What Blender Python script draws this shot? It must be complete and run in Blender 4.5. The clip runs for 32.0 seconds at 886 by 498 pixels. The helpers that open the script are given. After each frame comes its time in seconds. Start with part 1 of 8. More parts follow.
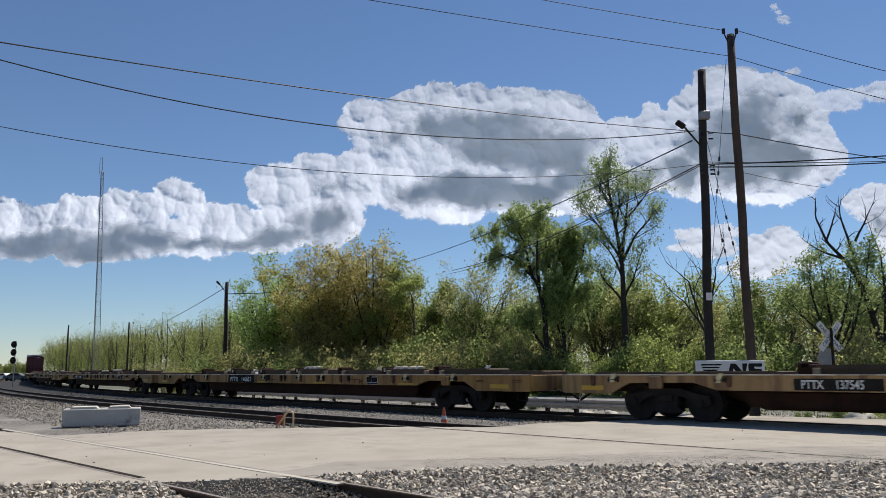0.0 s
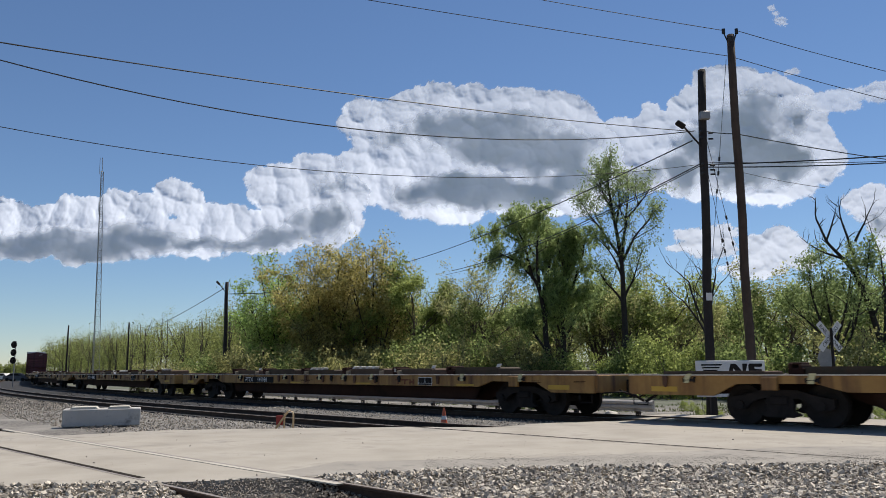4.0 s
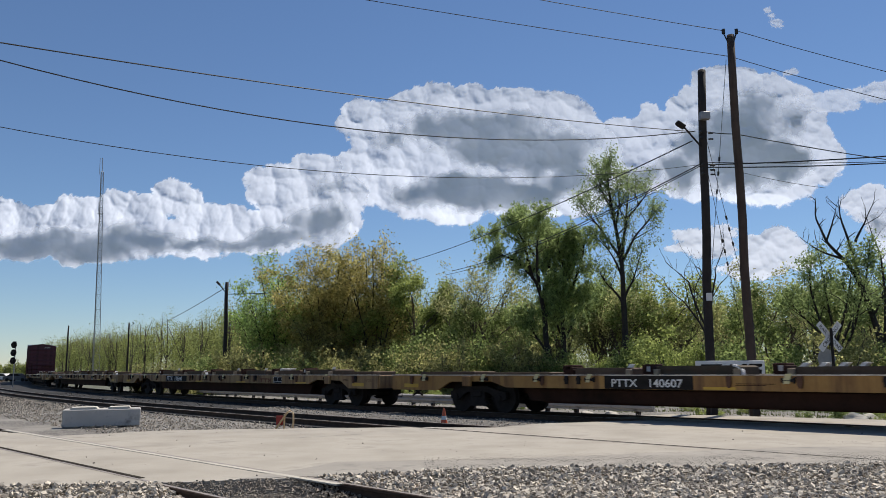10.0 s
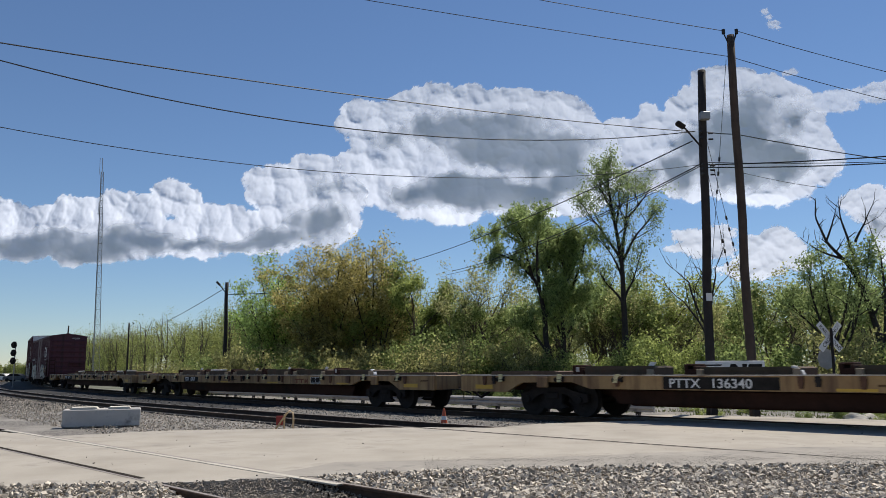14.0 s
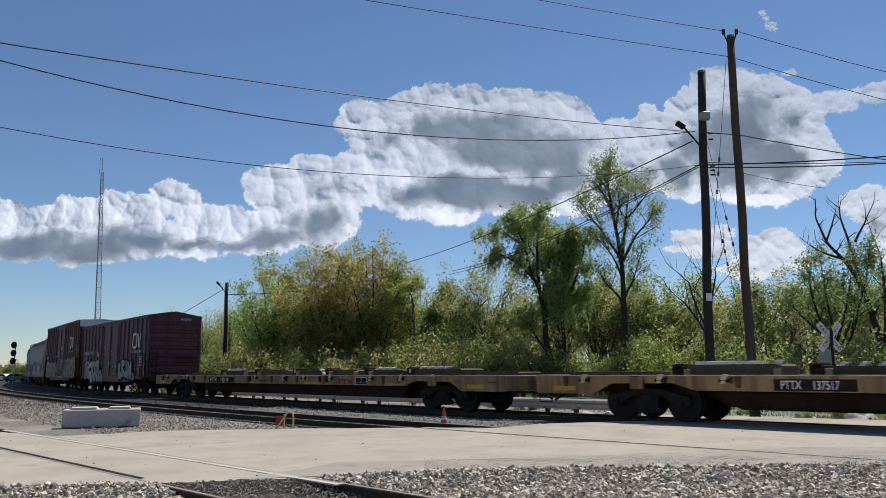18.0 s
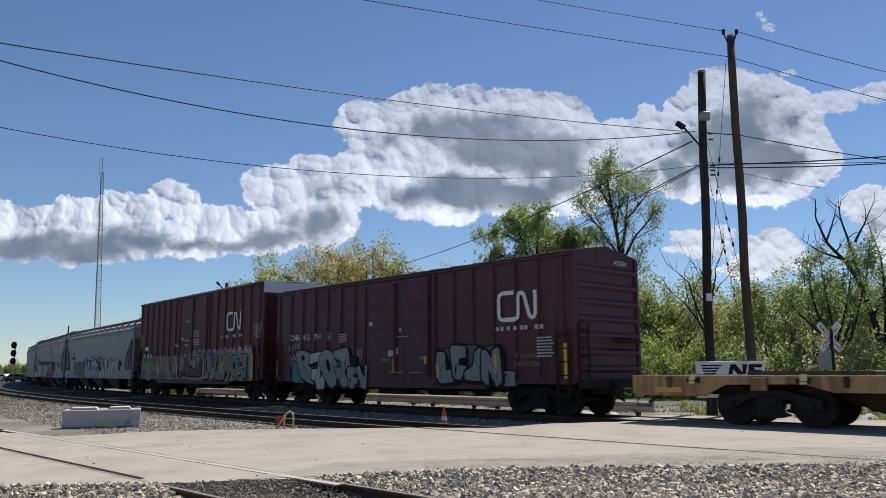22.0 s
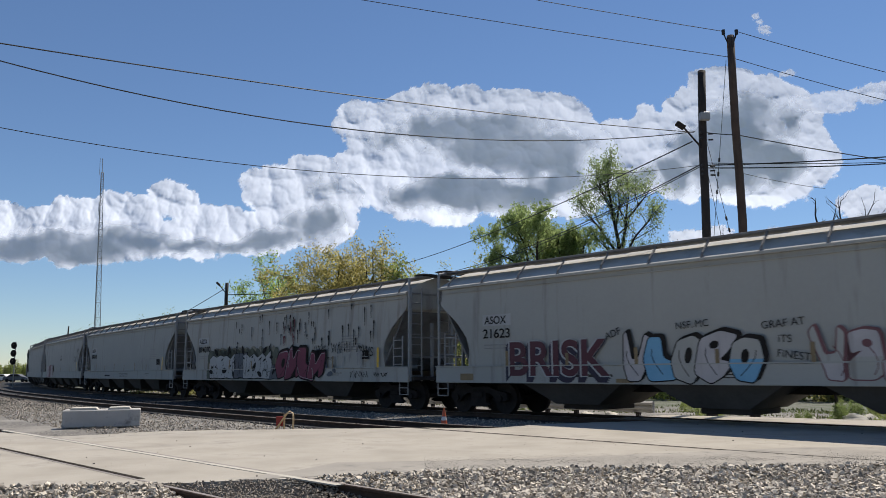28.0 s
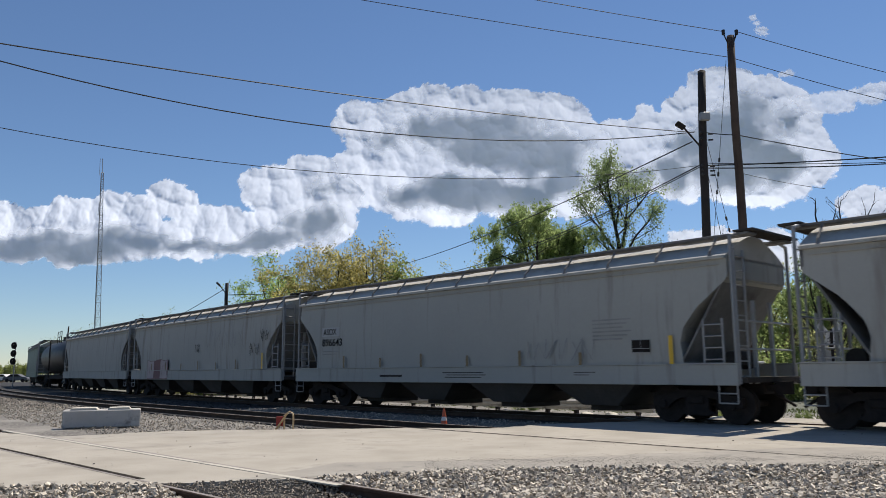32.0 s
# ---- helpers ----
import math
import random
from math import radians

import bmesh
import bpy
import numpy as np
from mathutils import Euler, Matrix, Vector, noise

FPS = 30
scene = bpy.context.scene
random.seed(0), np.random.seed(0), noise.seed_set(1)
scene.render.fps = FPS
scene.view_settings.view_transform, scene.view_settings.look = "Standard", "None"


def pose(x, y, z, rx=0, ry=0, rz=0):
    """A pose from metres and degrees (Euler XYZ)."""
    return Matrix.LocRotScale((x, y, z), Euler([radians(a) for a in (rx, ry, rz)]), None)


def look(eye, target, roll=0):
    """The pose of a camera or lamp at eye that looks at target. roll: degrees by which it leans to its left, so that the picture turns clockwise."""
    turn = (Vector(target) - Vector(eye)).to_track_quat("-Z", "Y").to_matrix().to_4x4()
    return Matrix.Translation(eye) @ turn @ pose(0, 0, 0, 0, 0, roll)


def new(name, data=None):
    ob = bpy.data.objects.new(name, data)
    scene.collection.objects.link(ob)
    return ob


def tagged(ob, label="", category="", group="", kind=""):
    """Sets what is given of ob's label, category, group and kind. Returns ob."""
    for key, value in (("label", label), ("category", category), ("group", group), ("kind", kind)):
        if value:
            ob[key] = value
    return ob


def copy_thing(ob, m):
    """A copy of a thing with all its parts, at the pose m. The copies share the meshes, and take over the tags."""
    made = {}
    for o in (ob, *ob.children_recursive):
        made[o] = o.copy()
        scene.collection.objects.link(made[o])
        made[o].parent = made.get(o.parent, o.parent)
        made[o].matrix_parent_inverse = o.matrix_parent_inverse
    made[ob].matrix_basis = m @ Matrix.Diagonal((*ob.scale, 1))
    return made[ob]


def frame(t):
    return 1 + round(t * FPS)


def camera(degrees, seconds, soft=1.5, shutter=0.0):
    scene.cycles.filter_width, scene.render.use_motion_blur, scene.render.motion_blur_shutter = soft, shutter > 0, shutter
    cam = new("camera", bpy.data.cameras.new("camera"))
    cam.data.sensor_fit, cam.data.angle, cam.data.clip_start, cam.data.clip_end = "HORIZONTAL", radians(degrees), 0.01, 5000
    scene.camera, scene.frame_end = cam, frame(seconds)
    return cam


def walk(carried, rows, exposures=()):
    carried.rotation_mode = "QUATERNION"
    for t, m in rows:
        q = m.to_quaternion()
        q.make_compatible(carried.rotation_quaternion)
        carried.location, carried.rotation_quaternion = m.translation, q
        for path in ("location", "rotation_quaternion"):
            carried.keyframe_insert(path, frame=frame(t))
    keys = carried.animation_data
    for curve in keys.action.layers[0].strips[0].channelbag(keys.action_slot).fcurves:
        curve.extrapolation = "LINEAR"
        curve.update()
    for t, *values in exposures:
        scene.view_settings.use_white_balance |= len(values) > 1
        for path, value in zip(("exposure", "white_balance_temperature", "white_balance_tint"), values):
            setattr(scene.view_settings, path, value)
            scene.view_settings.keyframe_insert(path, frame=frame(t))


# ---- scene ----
# camera on a stand beside the level crossing, looking up a little over the tracks
EYE = (0.0, 0.0, 1.28)
cam = camera(59.2, 32.0, soft=0.5, shutter=0.2)


def aim(horizon):
    """Pose of the camera for the height of the horizon below the picture's middle."""
    rise = horizon / 1380.0
    return look(EYE, (0.0, 100.0, EYE[2] + 100.0 * rise), -0.337)


walk(cam, [(0.0, aim(214.4)), (8.0, aim(214.9)), (16.0, aim(215.4)), (24.0, aim(215.9)), (32.0, aim(216.4))],
     exposures=[(0.0, 0.0), (20.0, 0.0), (24.0, 0.11), (28.0, 0.09), (32.0, 0.08)])

# ---------------------------------------------------------------- light
SUN_AZ, SUN_EL = radians(37.0), radians(57.0)
world = bpy.data.worlds.new("world")
scene.world = world
world.use_nodes = True
wn, wl = world.node_tree.nodes, world.node_tree.links
wn.clear()
sky = wn.new("ShaderNodeTexSky")
sky.sky_type, sky.sun_disc = "NISHITA", False
sky.sun_elevation, sky.sun_rotation = SUN_EL, SUN_AZ
sky.altitude, sky.air_density, sky.dust_density, sky.ozone_density = 300.0, 1.0, 0.0, 5.0
bg = wn.new("ShaderNodeBackground")
bg.inputs["Strength"].default_value = 0.090
wo = wn.new("ShaderNodeOutputWorld")
tint = wn.new("ShaderNodeMix")
tint.data_type, tint.blend_type = "RGBA", "MULTIPLY"
tint.inputs["Factor"].default_value = 1.0
tint.inputs[7].default_value = (0.93, 0.965, 1.02, 1.0)
wl.new(sky.outputs[0], tint.inputs[6])
wl.new(tint.outputs[2], bg.inputs[0])
wl.new(bg.outputs[0], wo.inputs[0])

sun_data = bpy.data.lights.new("sun", "SUN")
sun_data.energy, sun_data.angle, sun_data.color = 5.0, radians(0.5), (1.0, 0.93, 0.83)
sun = new("sun", sun_data)
sun_way = Vector((math.sin(SUN_AZ) * math.cos(SUN_EL), math.cos(SUN_AZ) * math.cos(SUN_EL), math.sin(SUN_EL)))
sun.matrix_world = look(sun_way * 100.0, (0, 0, 0))

# ---------------------------------------------------------------- materials


def node_mat(name):
    m = bpy.data.materials.new(name)
    m.use_nodes = True
    n, l = m.node_tree.nodes, m.node_tree.links
    return m, n, l, n["Principled BSDF"]


def surface(name, c1, c2, scale=3.0, rough=0.8, fine=40.0, bump=0.3, metal=0.0, dirt=None, dirt_amount=0.5,
            dirt_scale=0.8, streak=False, each=0.0, spec=0.4):
    """Two colours mixed by coarse and fine grain, with dirt patches or streaks and a fine relief."""
    m, n, l, p = node_mat(name)
    co = n.new("ShaderNodeTexCoord")
    na = n.new("ShaderNodeTexNoise")
    na.inputs["Scale"].default_value, na.inputs["Detail"].default_value = scale, 6
    nb = n.new("ShaderNodeTexNoise")
    nb.inputs["Scale"].default_value, nb.inputs["Detail"].default_value = fine, 4
    for t in (na, nb):
        l.new(co.outputs["Object"], t.inputs["Vector"])
    add = n.new("ShaderNodeMath")
    add.operation, add.use_clamp = "MULTIPLY_ADD", True
    l.new(nb.outputs["Fac"], add.inputs[0])
    add.inputs[1].default_value = 0.55
    half = n.new("ShaderNodeMath")
    half.operation = "MULTIPLY_ADD"
    l.new(na.outputs["Fac"], half.inputs[0])
    half.inputs[1].default_value, half.inputs[2].default_value = 1.5, -0.52
    l.new(half.outputs[0], add.inputs[2])
    mix = n.new("ShaderNodeMix")
    mix.data_type = "RGBA"
    l.new(add.outputs[0], mix.inputs["Factor"])
    mix.inputs[6].default_value, mix.inputs[7].default_value = (*c1, 1), (*c2, 1)
    out = mix.outputs[2]
    if dirt:
        nd = n.new("ShaderNodeTexNoise")
        nd.inputs["Scale"].default_value, nd.inputs["Detail"].default_value = dirt_scale, 8
        nd.inputs["Roughness"].default_value = 0.65
        mp = n.new("ShaderNodeMapping")
        mp.inputs["Scale"].default_value = (5.0, 5.0, 0.35) if streak else (1, 1, 1)
        l.new(co.outputs["Object"], mp.inputs["Vector"])
        l.new(mp.outputs[0], nd.inputs["Vector"])
        ramp = n.new("ShaderNodeMapRange")
        ramp.inputs["From Min"].default_value, ramp.inputs["From Max"].default_value = 0.72 - dirt_amount * 0.4, 0.80 - dirt_amount * 0.2
        l.new(nd.outputs["Fac"], ramp.inputs["Value"])
        mx = n.new("ShaderNodeMix")
        mx.data_type = "RGBA"
        l.new(ramp.outputs[0], mx.inputs["Factor"])
        l.new(out, mx.inputs[6])
        mx.inputs[7].default_value = (*dirt, 1)
        out = mx.outputs[2]
    if each:
        info = n.new("ShaderNodeObjectInfo")
        rng = n.new("ShaderNodeMapRange")
        rng.inputs["To Min"].default_value, rng.inputs["To Max"].default_value = 1 - each, 1 + each
        l.new(info.outputs["Random"], rng.inputs["Value"])
        hsv = n.new("ShaderNodeHueSaturation")
        l.new(rng.outputs[0], hsv.inputs["Value"])
        l.new(out, hsv.inputs["Color"])
        out = hsv.outputs[0]
    l.new(out, p.inputs["Base Color"])
    p.inputs["Roughness"].default_value, p.inputs["Metallic"].default_value = rough, metal
    p.inputs["Specular IOR Level"].default_value = spec
    if bump:
        b = n.new("ShaderNodeBump")
        b.inputs["Strength"].default_value, b.inputs["Distance"].default_value = bump, 0.01
        l.new(add.outputs[0], b.inputs["Height"])
        l.new(b.outputs[0], p.inputs["Normal"])
    return m


def leaf_mat(name, c1, c2, glow=0.7):
    """Leaves that let some light through, each a little different."""
    m, n, l, p = node_mat(name)
    n.remove(p)
    geo = n.new("ShaderNodeNewGeometry")
    mix = n.new("ShaderNodeMix")
    mix.data_type = "RGBA"
    l.new(geo.outputs["Random Per Island"], mix.inputs["Factor"])
    mix.inputs[6].default_value, mix.inputs[7].default_value = (*(q * 0.72 for q in c1), 1), (*(q * 1.14 for q in c2), 1)
    d, t, s = n.new("ShaderNodeBsdfDiffuse"), n.new("ShaderNodeBsdfTranslucent"), n.new("ShaderNodeMixShader")
    l.new(mix.outputs[2], d.inputs[0])
    l.new(mix.outputs[2], t.inputs[0])
    s.inputs[0].default_value = glow
    l.new(d.outputs[0], s.inputs[1])
    l.new(t.outputs[0], s.inputs[2])
    l.new(s.outputs[0], n["Material Output"].inputs[0])
    return m


def island_mat(name, c1, c2, rough=0.9, each=False):
    """Stones: every piece of the mesh has its own shade."""
    m, n, l, p = node_mat(name)
    src = n.new("ShaderNodeObjectInfo") if each else n.new("ShaderNodeNewGeometry")
    co = n.new("ShaderNodeTexCoord")
    no = n.new("ShaderNodeTexNoise")
    no.inputs["Scale"].default_value, no.inputs["Detail"].default_value = 45, 4
    l.new(co.outputs["Object"], no.inputs["Vector"])
    add = n.new("ShaderNodeMath")
    add.operation, add.use_clamp = "MULTIPLY_ADD", True
    l.new(no.outputs["Fac"], add.inputs[0])
    add.inputs[1].default_value = 0.5
    sub = n.new("ShaderNodeMath")
    sub.operation = "MULTIPLY_ADD"
    l.new(src.outputs["Random" if each else "Random Per Island"], sub.inputs[0])
    sub.inputs[1].default_value, sub.inputs[2].default_value = 0.9, -0.2
    l.new(sub.outputs[0], add.inputs[2])
    mix = n.new("ShaderNodeMix")
    mix.data_type = "RGBA"
    l.new(add.outputs[0], mix.inputs["Factor"])
    mix.inputs[6].default_value, mix.inputs[7].default_value = (*c1, 1), (*c2, 1)
    l.new(mix.outputs[2], p.inputs["Base Color"])
    p.inputs["Roughness"].default_value = rough
    return m


M_PAVE = surface("dusty_pavement", (0.29, 0.26, 0.215), (0.475, 0.434, 0.369), 0.9, 0.92, 70, 0.35, dirt=(0.27, 0.245, 0.209), dirt_amount=0.38, dirt_scale=0.9, spec=0.2)
M_SHOULDER = surface("gritty_shoulder", (0.255, 0.232, 0.20), (0.37, 0.338, 0.29), 1.5, 0.95, 40, 0.4, dirt=(0.20, 0.185, 0.165), dirt_amount=0.45, dirt_scale=2.5)
M_STRIP = surface("ballast_between", (0.085, 0.08, 0.072), (0.20, 0.185, 0.165), 5.0, 0.95, 26, 0.9, dirt=(0.05, 0.047, 0.043), dirt_amount=0.5, dirt_scale=14)
M_STONE = island_mat("ballast_stone", (0.15, 0.13, 0.105), (0.76, 0.675, 0.55))
M_YARDSTONE = island_mat("dirty_yard_stone", (0.16, 0.14, 0.115), (0.54, 0.475, 0.385))
M_STONE1 = island_mat("ballast_stone_single", (0.15, 0.13, 0.105), (0.76, 0.675, 0.55), each=True)
M_GRIT = island_mat("pavement_grit", (0.05, 0.045, 0.04), (0.30, 0.27, 0.235))
# Oily ballast and bed, blackened further to hold the shadow along the train.
M_DARKBALLAST = island_mat("oily_shaded_ballast_stone", (0.008, 0.008, 0.008), (0.055, 0.052, 0.05))
M_BED = surface("black_oily_shaded_bed", (0.010, 0.010, 0.010), (0.035, 0.032, 0.03), 5, 0.9, 30, 0.8)
M_FINEGRAVEL = island_mat("fine_dark_gravel", (0.128, 0.11, 0.0873), (0.37, 0.319, 0.255))
M_RAIL = surface("rail_rust", (0.05, 0.035, 0.028), (0.11, 0.075, 0.055), 8, 0.9, 60, 0.2, spec=0.1)
M_RAILTOP = surface("rail_head_steel", (0.20, 0.165, 0.14), (0.34, 0.295, 0.255), 2, 0.55, 30, 0.05, metal=0.25)
M_RUBBER = surface("dark_flangeway", (0.02, 0.017, 0.014), (0.05, 0.042, 0.035), 6, 0.95, spec=0.05)
M_TIE = surface("old_timber", (0.055, 0.045, 0.038), (0.16, 0.14, 0.12), 5, 0.9, 30, 0.6, each=0.25)
M_GRASS = leaf_mat("grass_blades", (0.07, 0.10, 0.035), (0.17, 0.19, 0.075), 0.3)
M_BOX1 = surface("oxide_red_paint", (0.0647, 0.0176, 0.025), (0.0905, 0.024, 0.0332), 0.8, 0.55, 12, 0.1, dirt=(0.0351, 0.012, 0.013), dirt_amount=0.55, dirt_scale=0.7, streak=True)
M_BOX2 = surface("faded_red_paint", (0.0729, 0.0164, 0.0182), (0.1, 0.0237, 0.0246), 0.8, 0.6, 12, 0.1, dirt=(0.0438, 0.0164, 0.0155), dirt_amount=0.5, dirt_scale=0.7, streak=True)
M_ROOF = surface("galvanised_roof", (0.30, 0.29, 0.28), (0.42, 0.41, 0.40), 1.5, 0.6, 20, 0.1, dirt=(0.16, 0.11, 0.09), dirt_amount=0.5)
M_HOP = surface("grey_hopper_paint", (0.339, 0.338, 0.313), (0.396, 0.396, 0.364), 0.5, 0.85, 10, 0.06, dirt=(0.255, 0.249, 0.222), dirt_amount=0.4, dirt_scale=0.6, streak=True, spec=0.15)
M_HOP2 = surface("weathered_grey_hopper_paint", (0.368, 0.358, 0.325), (0.438, 0.428, 0.388), 0.5, 0.85, 10, 0.06, dirt=(0.274, 0.254, 0.221), dirt_amount=0.5, dirt_scale=0.6, streak=True, spec=0.15)
# Dusty roof, toned paler than the sides to carry the sun on it.
M_HOPROOF = surface("dusty_sunlit_hopper_roof", (0.44, 0.42, 0.38), (0.56, 0.535, 0.485), 1.0, 0.9, 14, 0.1, dirt=(0.36, 0.34, 0.30), dirt_amount=0.5, dirt_scale=1.5, spec=0.08)
M_HOPDARK = surface("dark_grey_hopper_metal", (0.12, 0.115, 0.11), (0.24, 0.235, 0.225), 1.2, 0.8, 14, 0.1, dirt=(0.07, 0.06, 0.055), dirt_amount=0.5)
M_BAY = surface("dark_hopper_fitting", (0.035, 0.031, 0.028), (0.085, 0.075, 0.066), 1.5, 0.9, 14, 0.1, spec=0.1)
M_BAYSIDE = surface("dark_bay_sheet", (0.0469, 0.0431, 0.0394), (0.0983, 0.0915, 0.084), 0.9, 0.85, 12, 0.1, spec=0.15)
M_GREEN = surface("dull_green_car_paint", (0.10, 0.15, 0.12), (0.16, 0.21, 0.17), 0.7, 0.6, 10, 0.06, dirt=(0.07, 0.08, 0.07), dirt_amount=0.5, streak=True)
M_TANK = surface("black_tank_paint", (0.02, 0.02, 0.021), (0.05, 0.048, 0.045), 0.8, 0.5, 12, 0.06, dirt=(0.09, 0.075, 0.06), dirt_amount=0.4, streak=True)
M_YELLOW = surface("faded_yellow_paint", (0.25, 0.12, 0.034), (0.44, 0.25, 0.072), 1.2, 0.65, 10, 0.08, dirt=(0.095, 0.042, 0.022), dirt_amount=0.62, dirt_scale=0.42, streak=True)
M_YELLOW2 = surface("dusty_ochre_paint", (0.24, 0.135, 0.06), (0.43, 0.28, 0.12), 1.2, 0.7, 10, 0.08, dirt=(0.09, 0.045, 0.027), dirt_amount=0.66, dirt_scale=0.42, streak=True)
M_YELLOW3 = surface("bright_yellow_patch", (0.52, 0.30, 0.035), (0.60, 0.38, 0.06), 2, 0.6, 10, 0.05)
M_STRAP = surface("pale_yellow_strap", (0.50, 0.44, 0.22), (0.68, 0.62, 0.36), 5, 0.7, 30, 0.1, dirt=(0.25, 0.19, 0.10), dirt_amount=0.4, dirt_scale=6)
M_BLOCKTAN = surface("tan_block", (0.26, 0.20, 0.13), (0.38, 0.31, 0.21), 5, 0.85, 30, 0.2)
M_POCKET = surface("rusty_pocket_iron", (0.075, 0.035, 0.02), (0.14, 0.07, 0.04), 6, 0.85, 30, 0.3)
M_GUIDE = surface("weathered_olive_guide", (0.06, 0.046, 0.032), (0.125, 0.10, 0.07), 1.6, 0.85, 18, 0.2, dirt=(0.11, 0.06, 0.04), dirt_amount=0.5, dirt_scale=1.6, spec=0.15)
# Sun's line along the deck edge, put into a pale tone.
M_SUNEDGE = surface("sun_bright_deck_edge", (0.42, 0.37, 0.30), (0.66, 0.61, 0.53), 2.0, 0.6, 12, 0.05, dirt=(0.12, 0.07, 0.04), dirt_amount=0.5, dirt_scale=1.2)
M_RUSTMARK = surface("dark_red_stencil", (0.12, 0.035, 0.018), (0.19, 0.065, 0.03), 5, 0.8, 20, 0.05)
# Rust brown taken near black to include the shade below the deck.
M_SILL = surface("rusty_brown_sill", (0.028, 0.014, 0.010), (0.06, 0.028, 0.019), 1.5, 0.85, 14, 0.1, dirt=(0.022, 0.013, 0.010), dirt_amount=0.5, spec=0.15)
M_DECK = surface("weathered_deck", (0.09, 0.062, 0.044), (0.17, 0.125, 0.09), 1.8, 0.9, 20, 0.2, dirt=(0.17, 0.14, 0.11), dirt_amount=0.3, dirt_scale=2, spec=0.12)
M_TRUCK = surface("greasy_cast_steel", (0.018, 0.016, 0.016), (0.042, 0.035, 0.032), 4, 0.85, 30, 0.2, spec=0.12)
M_WHEEL = surface("wheel_steel", (0.02, 0.017, 0.016), (0.045, 0.037, 0.033), 5, 0.8, 30, 0.15, spec=0.15)
M_STEEL = surface("grey_steel", (0.20, 0.20, 0.20), (0.34, 0.335, 0.33), 3, 0.5, 30, 0.1, metal=0.3)
M_WHITE = surface("chalky_white_paint", (0.62, 0.61, 0.58), (0.80, 0.79, 0.77), 3, 0.65, 20, 0.05, dirt=(0.40, 0.37, 0.34), dirt_amount=0.35, dirt_scale=3)
M_DULLWHITE = surface("dusty_stencil_white", (0.36, 0.34, 0.32), (0.52, 0.50, 0.48), 3, 0.7, 20, 0.0)
M_BLACK = surface("black_paint", (0.014, 0.012, 0.011), (0.034, 0.03, 0.027), 4, 0.8, 20, 0.05, spec=0.12)
M_SAFE = surface("reflective_yellow", (0.62, 0.36, 0.02), (0.72, 0.45, 0.04), 3, 0.45, 20, 0.0)
M_POLE = surface("weathered_pole_wood", (0.051, 0.034, 0.0258), (0.102, 0.0714, 0.0544), 2.5, 0.9, 30, 0.5, dirt=(0.0306, 0.0204, 0.0163), dirt_amount=0.5, streak=True)
M_POLEDARK = surface("creosoted_pole_wood", (0.0153, 0.0127, 0.0119), (0.0425, 0.034, 0.0298), 2.5, 0.85, 30, 0.5)
M_WIRE = surface("black_cable", (0.012, 0.012, 0.012), (0.025, 0.025, 0.025), 5, 0.6, 20, 0.0)
M_CONC = surface("grey_concrete", (0.377, 0.358, 0.331), (0.514, 0.487, 0.451), 2.0, 0.9, 40, 0.3, dirt=(0.206, 0.196, 0.185), dirt_amount=0.45, dirt_scale=2.5)
M_BORDER = surface("worn_pale_border", (0.43, 0.395, 0.33), (0.53, 0.49, 0.415), 3.0, 0.9, 40, 0.3, dirt=(0.33, 0.30, 0.25), dirt_amount=0.5, dirt_scale=1.5)
M_CONCTOP = surface("pale_concrete_pad", (0.50, 0.46, 0.38), (0.62, 0.58, 0.50), 3.0, 0.9, 40, 0.3)
M_ORANGE = surface("orange_cone_plastic", (0.55, 0.10, 0.04), (0.65, 0.15, 0.06), 5, 0.5, 30, 0.05)
M_RED = surface("faded_red_marker_paint", (0.24, 0.025, 0.018), (0.34, 0.045, 0.03), 5, 0.6)
M_TAN = surface("tan_painted_tube", (0.50, 0.34, 0.17), (0.62, 0.45, 0.26), 5, 0.5)
M_BARK = surface("grey_brown_bark", (0.055, 0.043, 0.033), (0.13, 0.105, 0.085), 6, 0.95, 40, 0.8)
M_BARKDARK = surface("dark_bark", (0.021, 0.0168, 0.014), (0.049, 0.0406, 0.0336), 6, 0.95, 40, 0.8)
L_GREEN = leaf_mat("fresh_green_leaf", (0.224, 0.336, 0.0952), (0.426, 0.56, 0.185))
L_OLIVE = leaf_mat("bronze_spring_leaf", (0.36, 0.325, 0.115), (0.54, 0.475, 0.185))
L_YELLOW = leaf_mat("yellow_green_leaf", (0.233, 0.288, 0.0837), (0.409, 0.465, 0.158))
L_WILLOW = leaf_mat("willow_leaf", (0.225, 0.30, 0.115), (0.41, 0.495, 0.205))
L_SHRUB = leaf_mat("shaded_shrub_leaf", (0.15, 0.205, 0.07), (0.29, 0.355, 0.13))
L_AIRY = leaf_mat("thin_grey_green_leaf", (0.18, 0.24, 0.095), (0.34, 0.42, 0.18))
L_PALE = leaf_mat("pale_bud_leaf", (0.29, 0.30, 0.13), (0.48, 0.48, 0.22))
L_UNDER = leaf_mat("undergrowth_leaf", (0.25, 0.25, 0.10), (0.43, 0.42, 0.18))
L_FAR = leaf_mat("distant_leaf", (0.224, 0.254, 0.0826), (0.366, 0.401, 0.142))
M_CHALK = surface("graffiti_chalk_white", (0.344, 0.344, 0.335), (0.447, 0.447, 0.439), 3, 0.6, 15, 0.0)
M_GREY_L = surface("graffiti_silver", (0.176, 0.176, 0.173), (0.255, 0.255, 0.249), 3, 0.5, 15, 0.0)
M_G_RED = surface("graffiti_red", (0.065, 0.018, 0.026), (0.105, 0.03, 0.04), 2, 0.6, 15, 0.0)
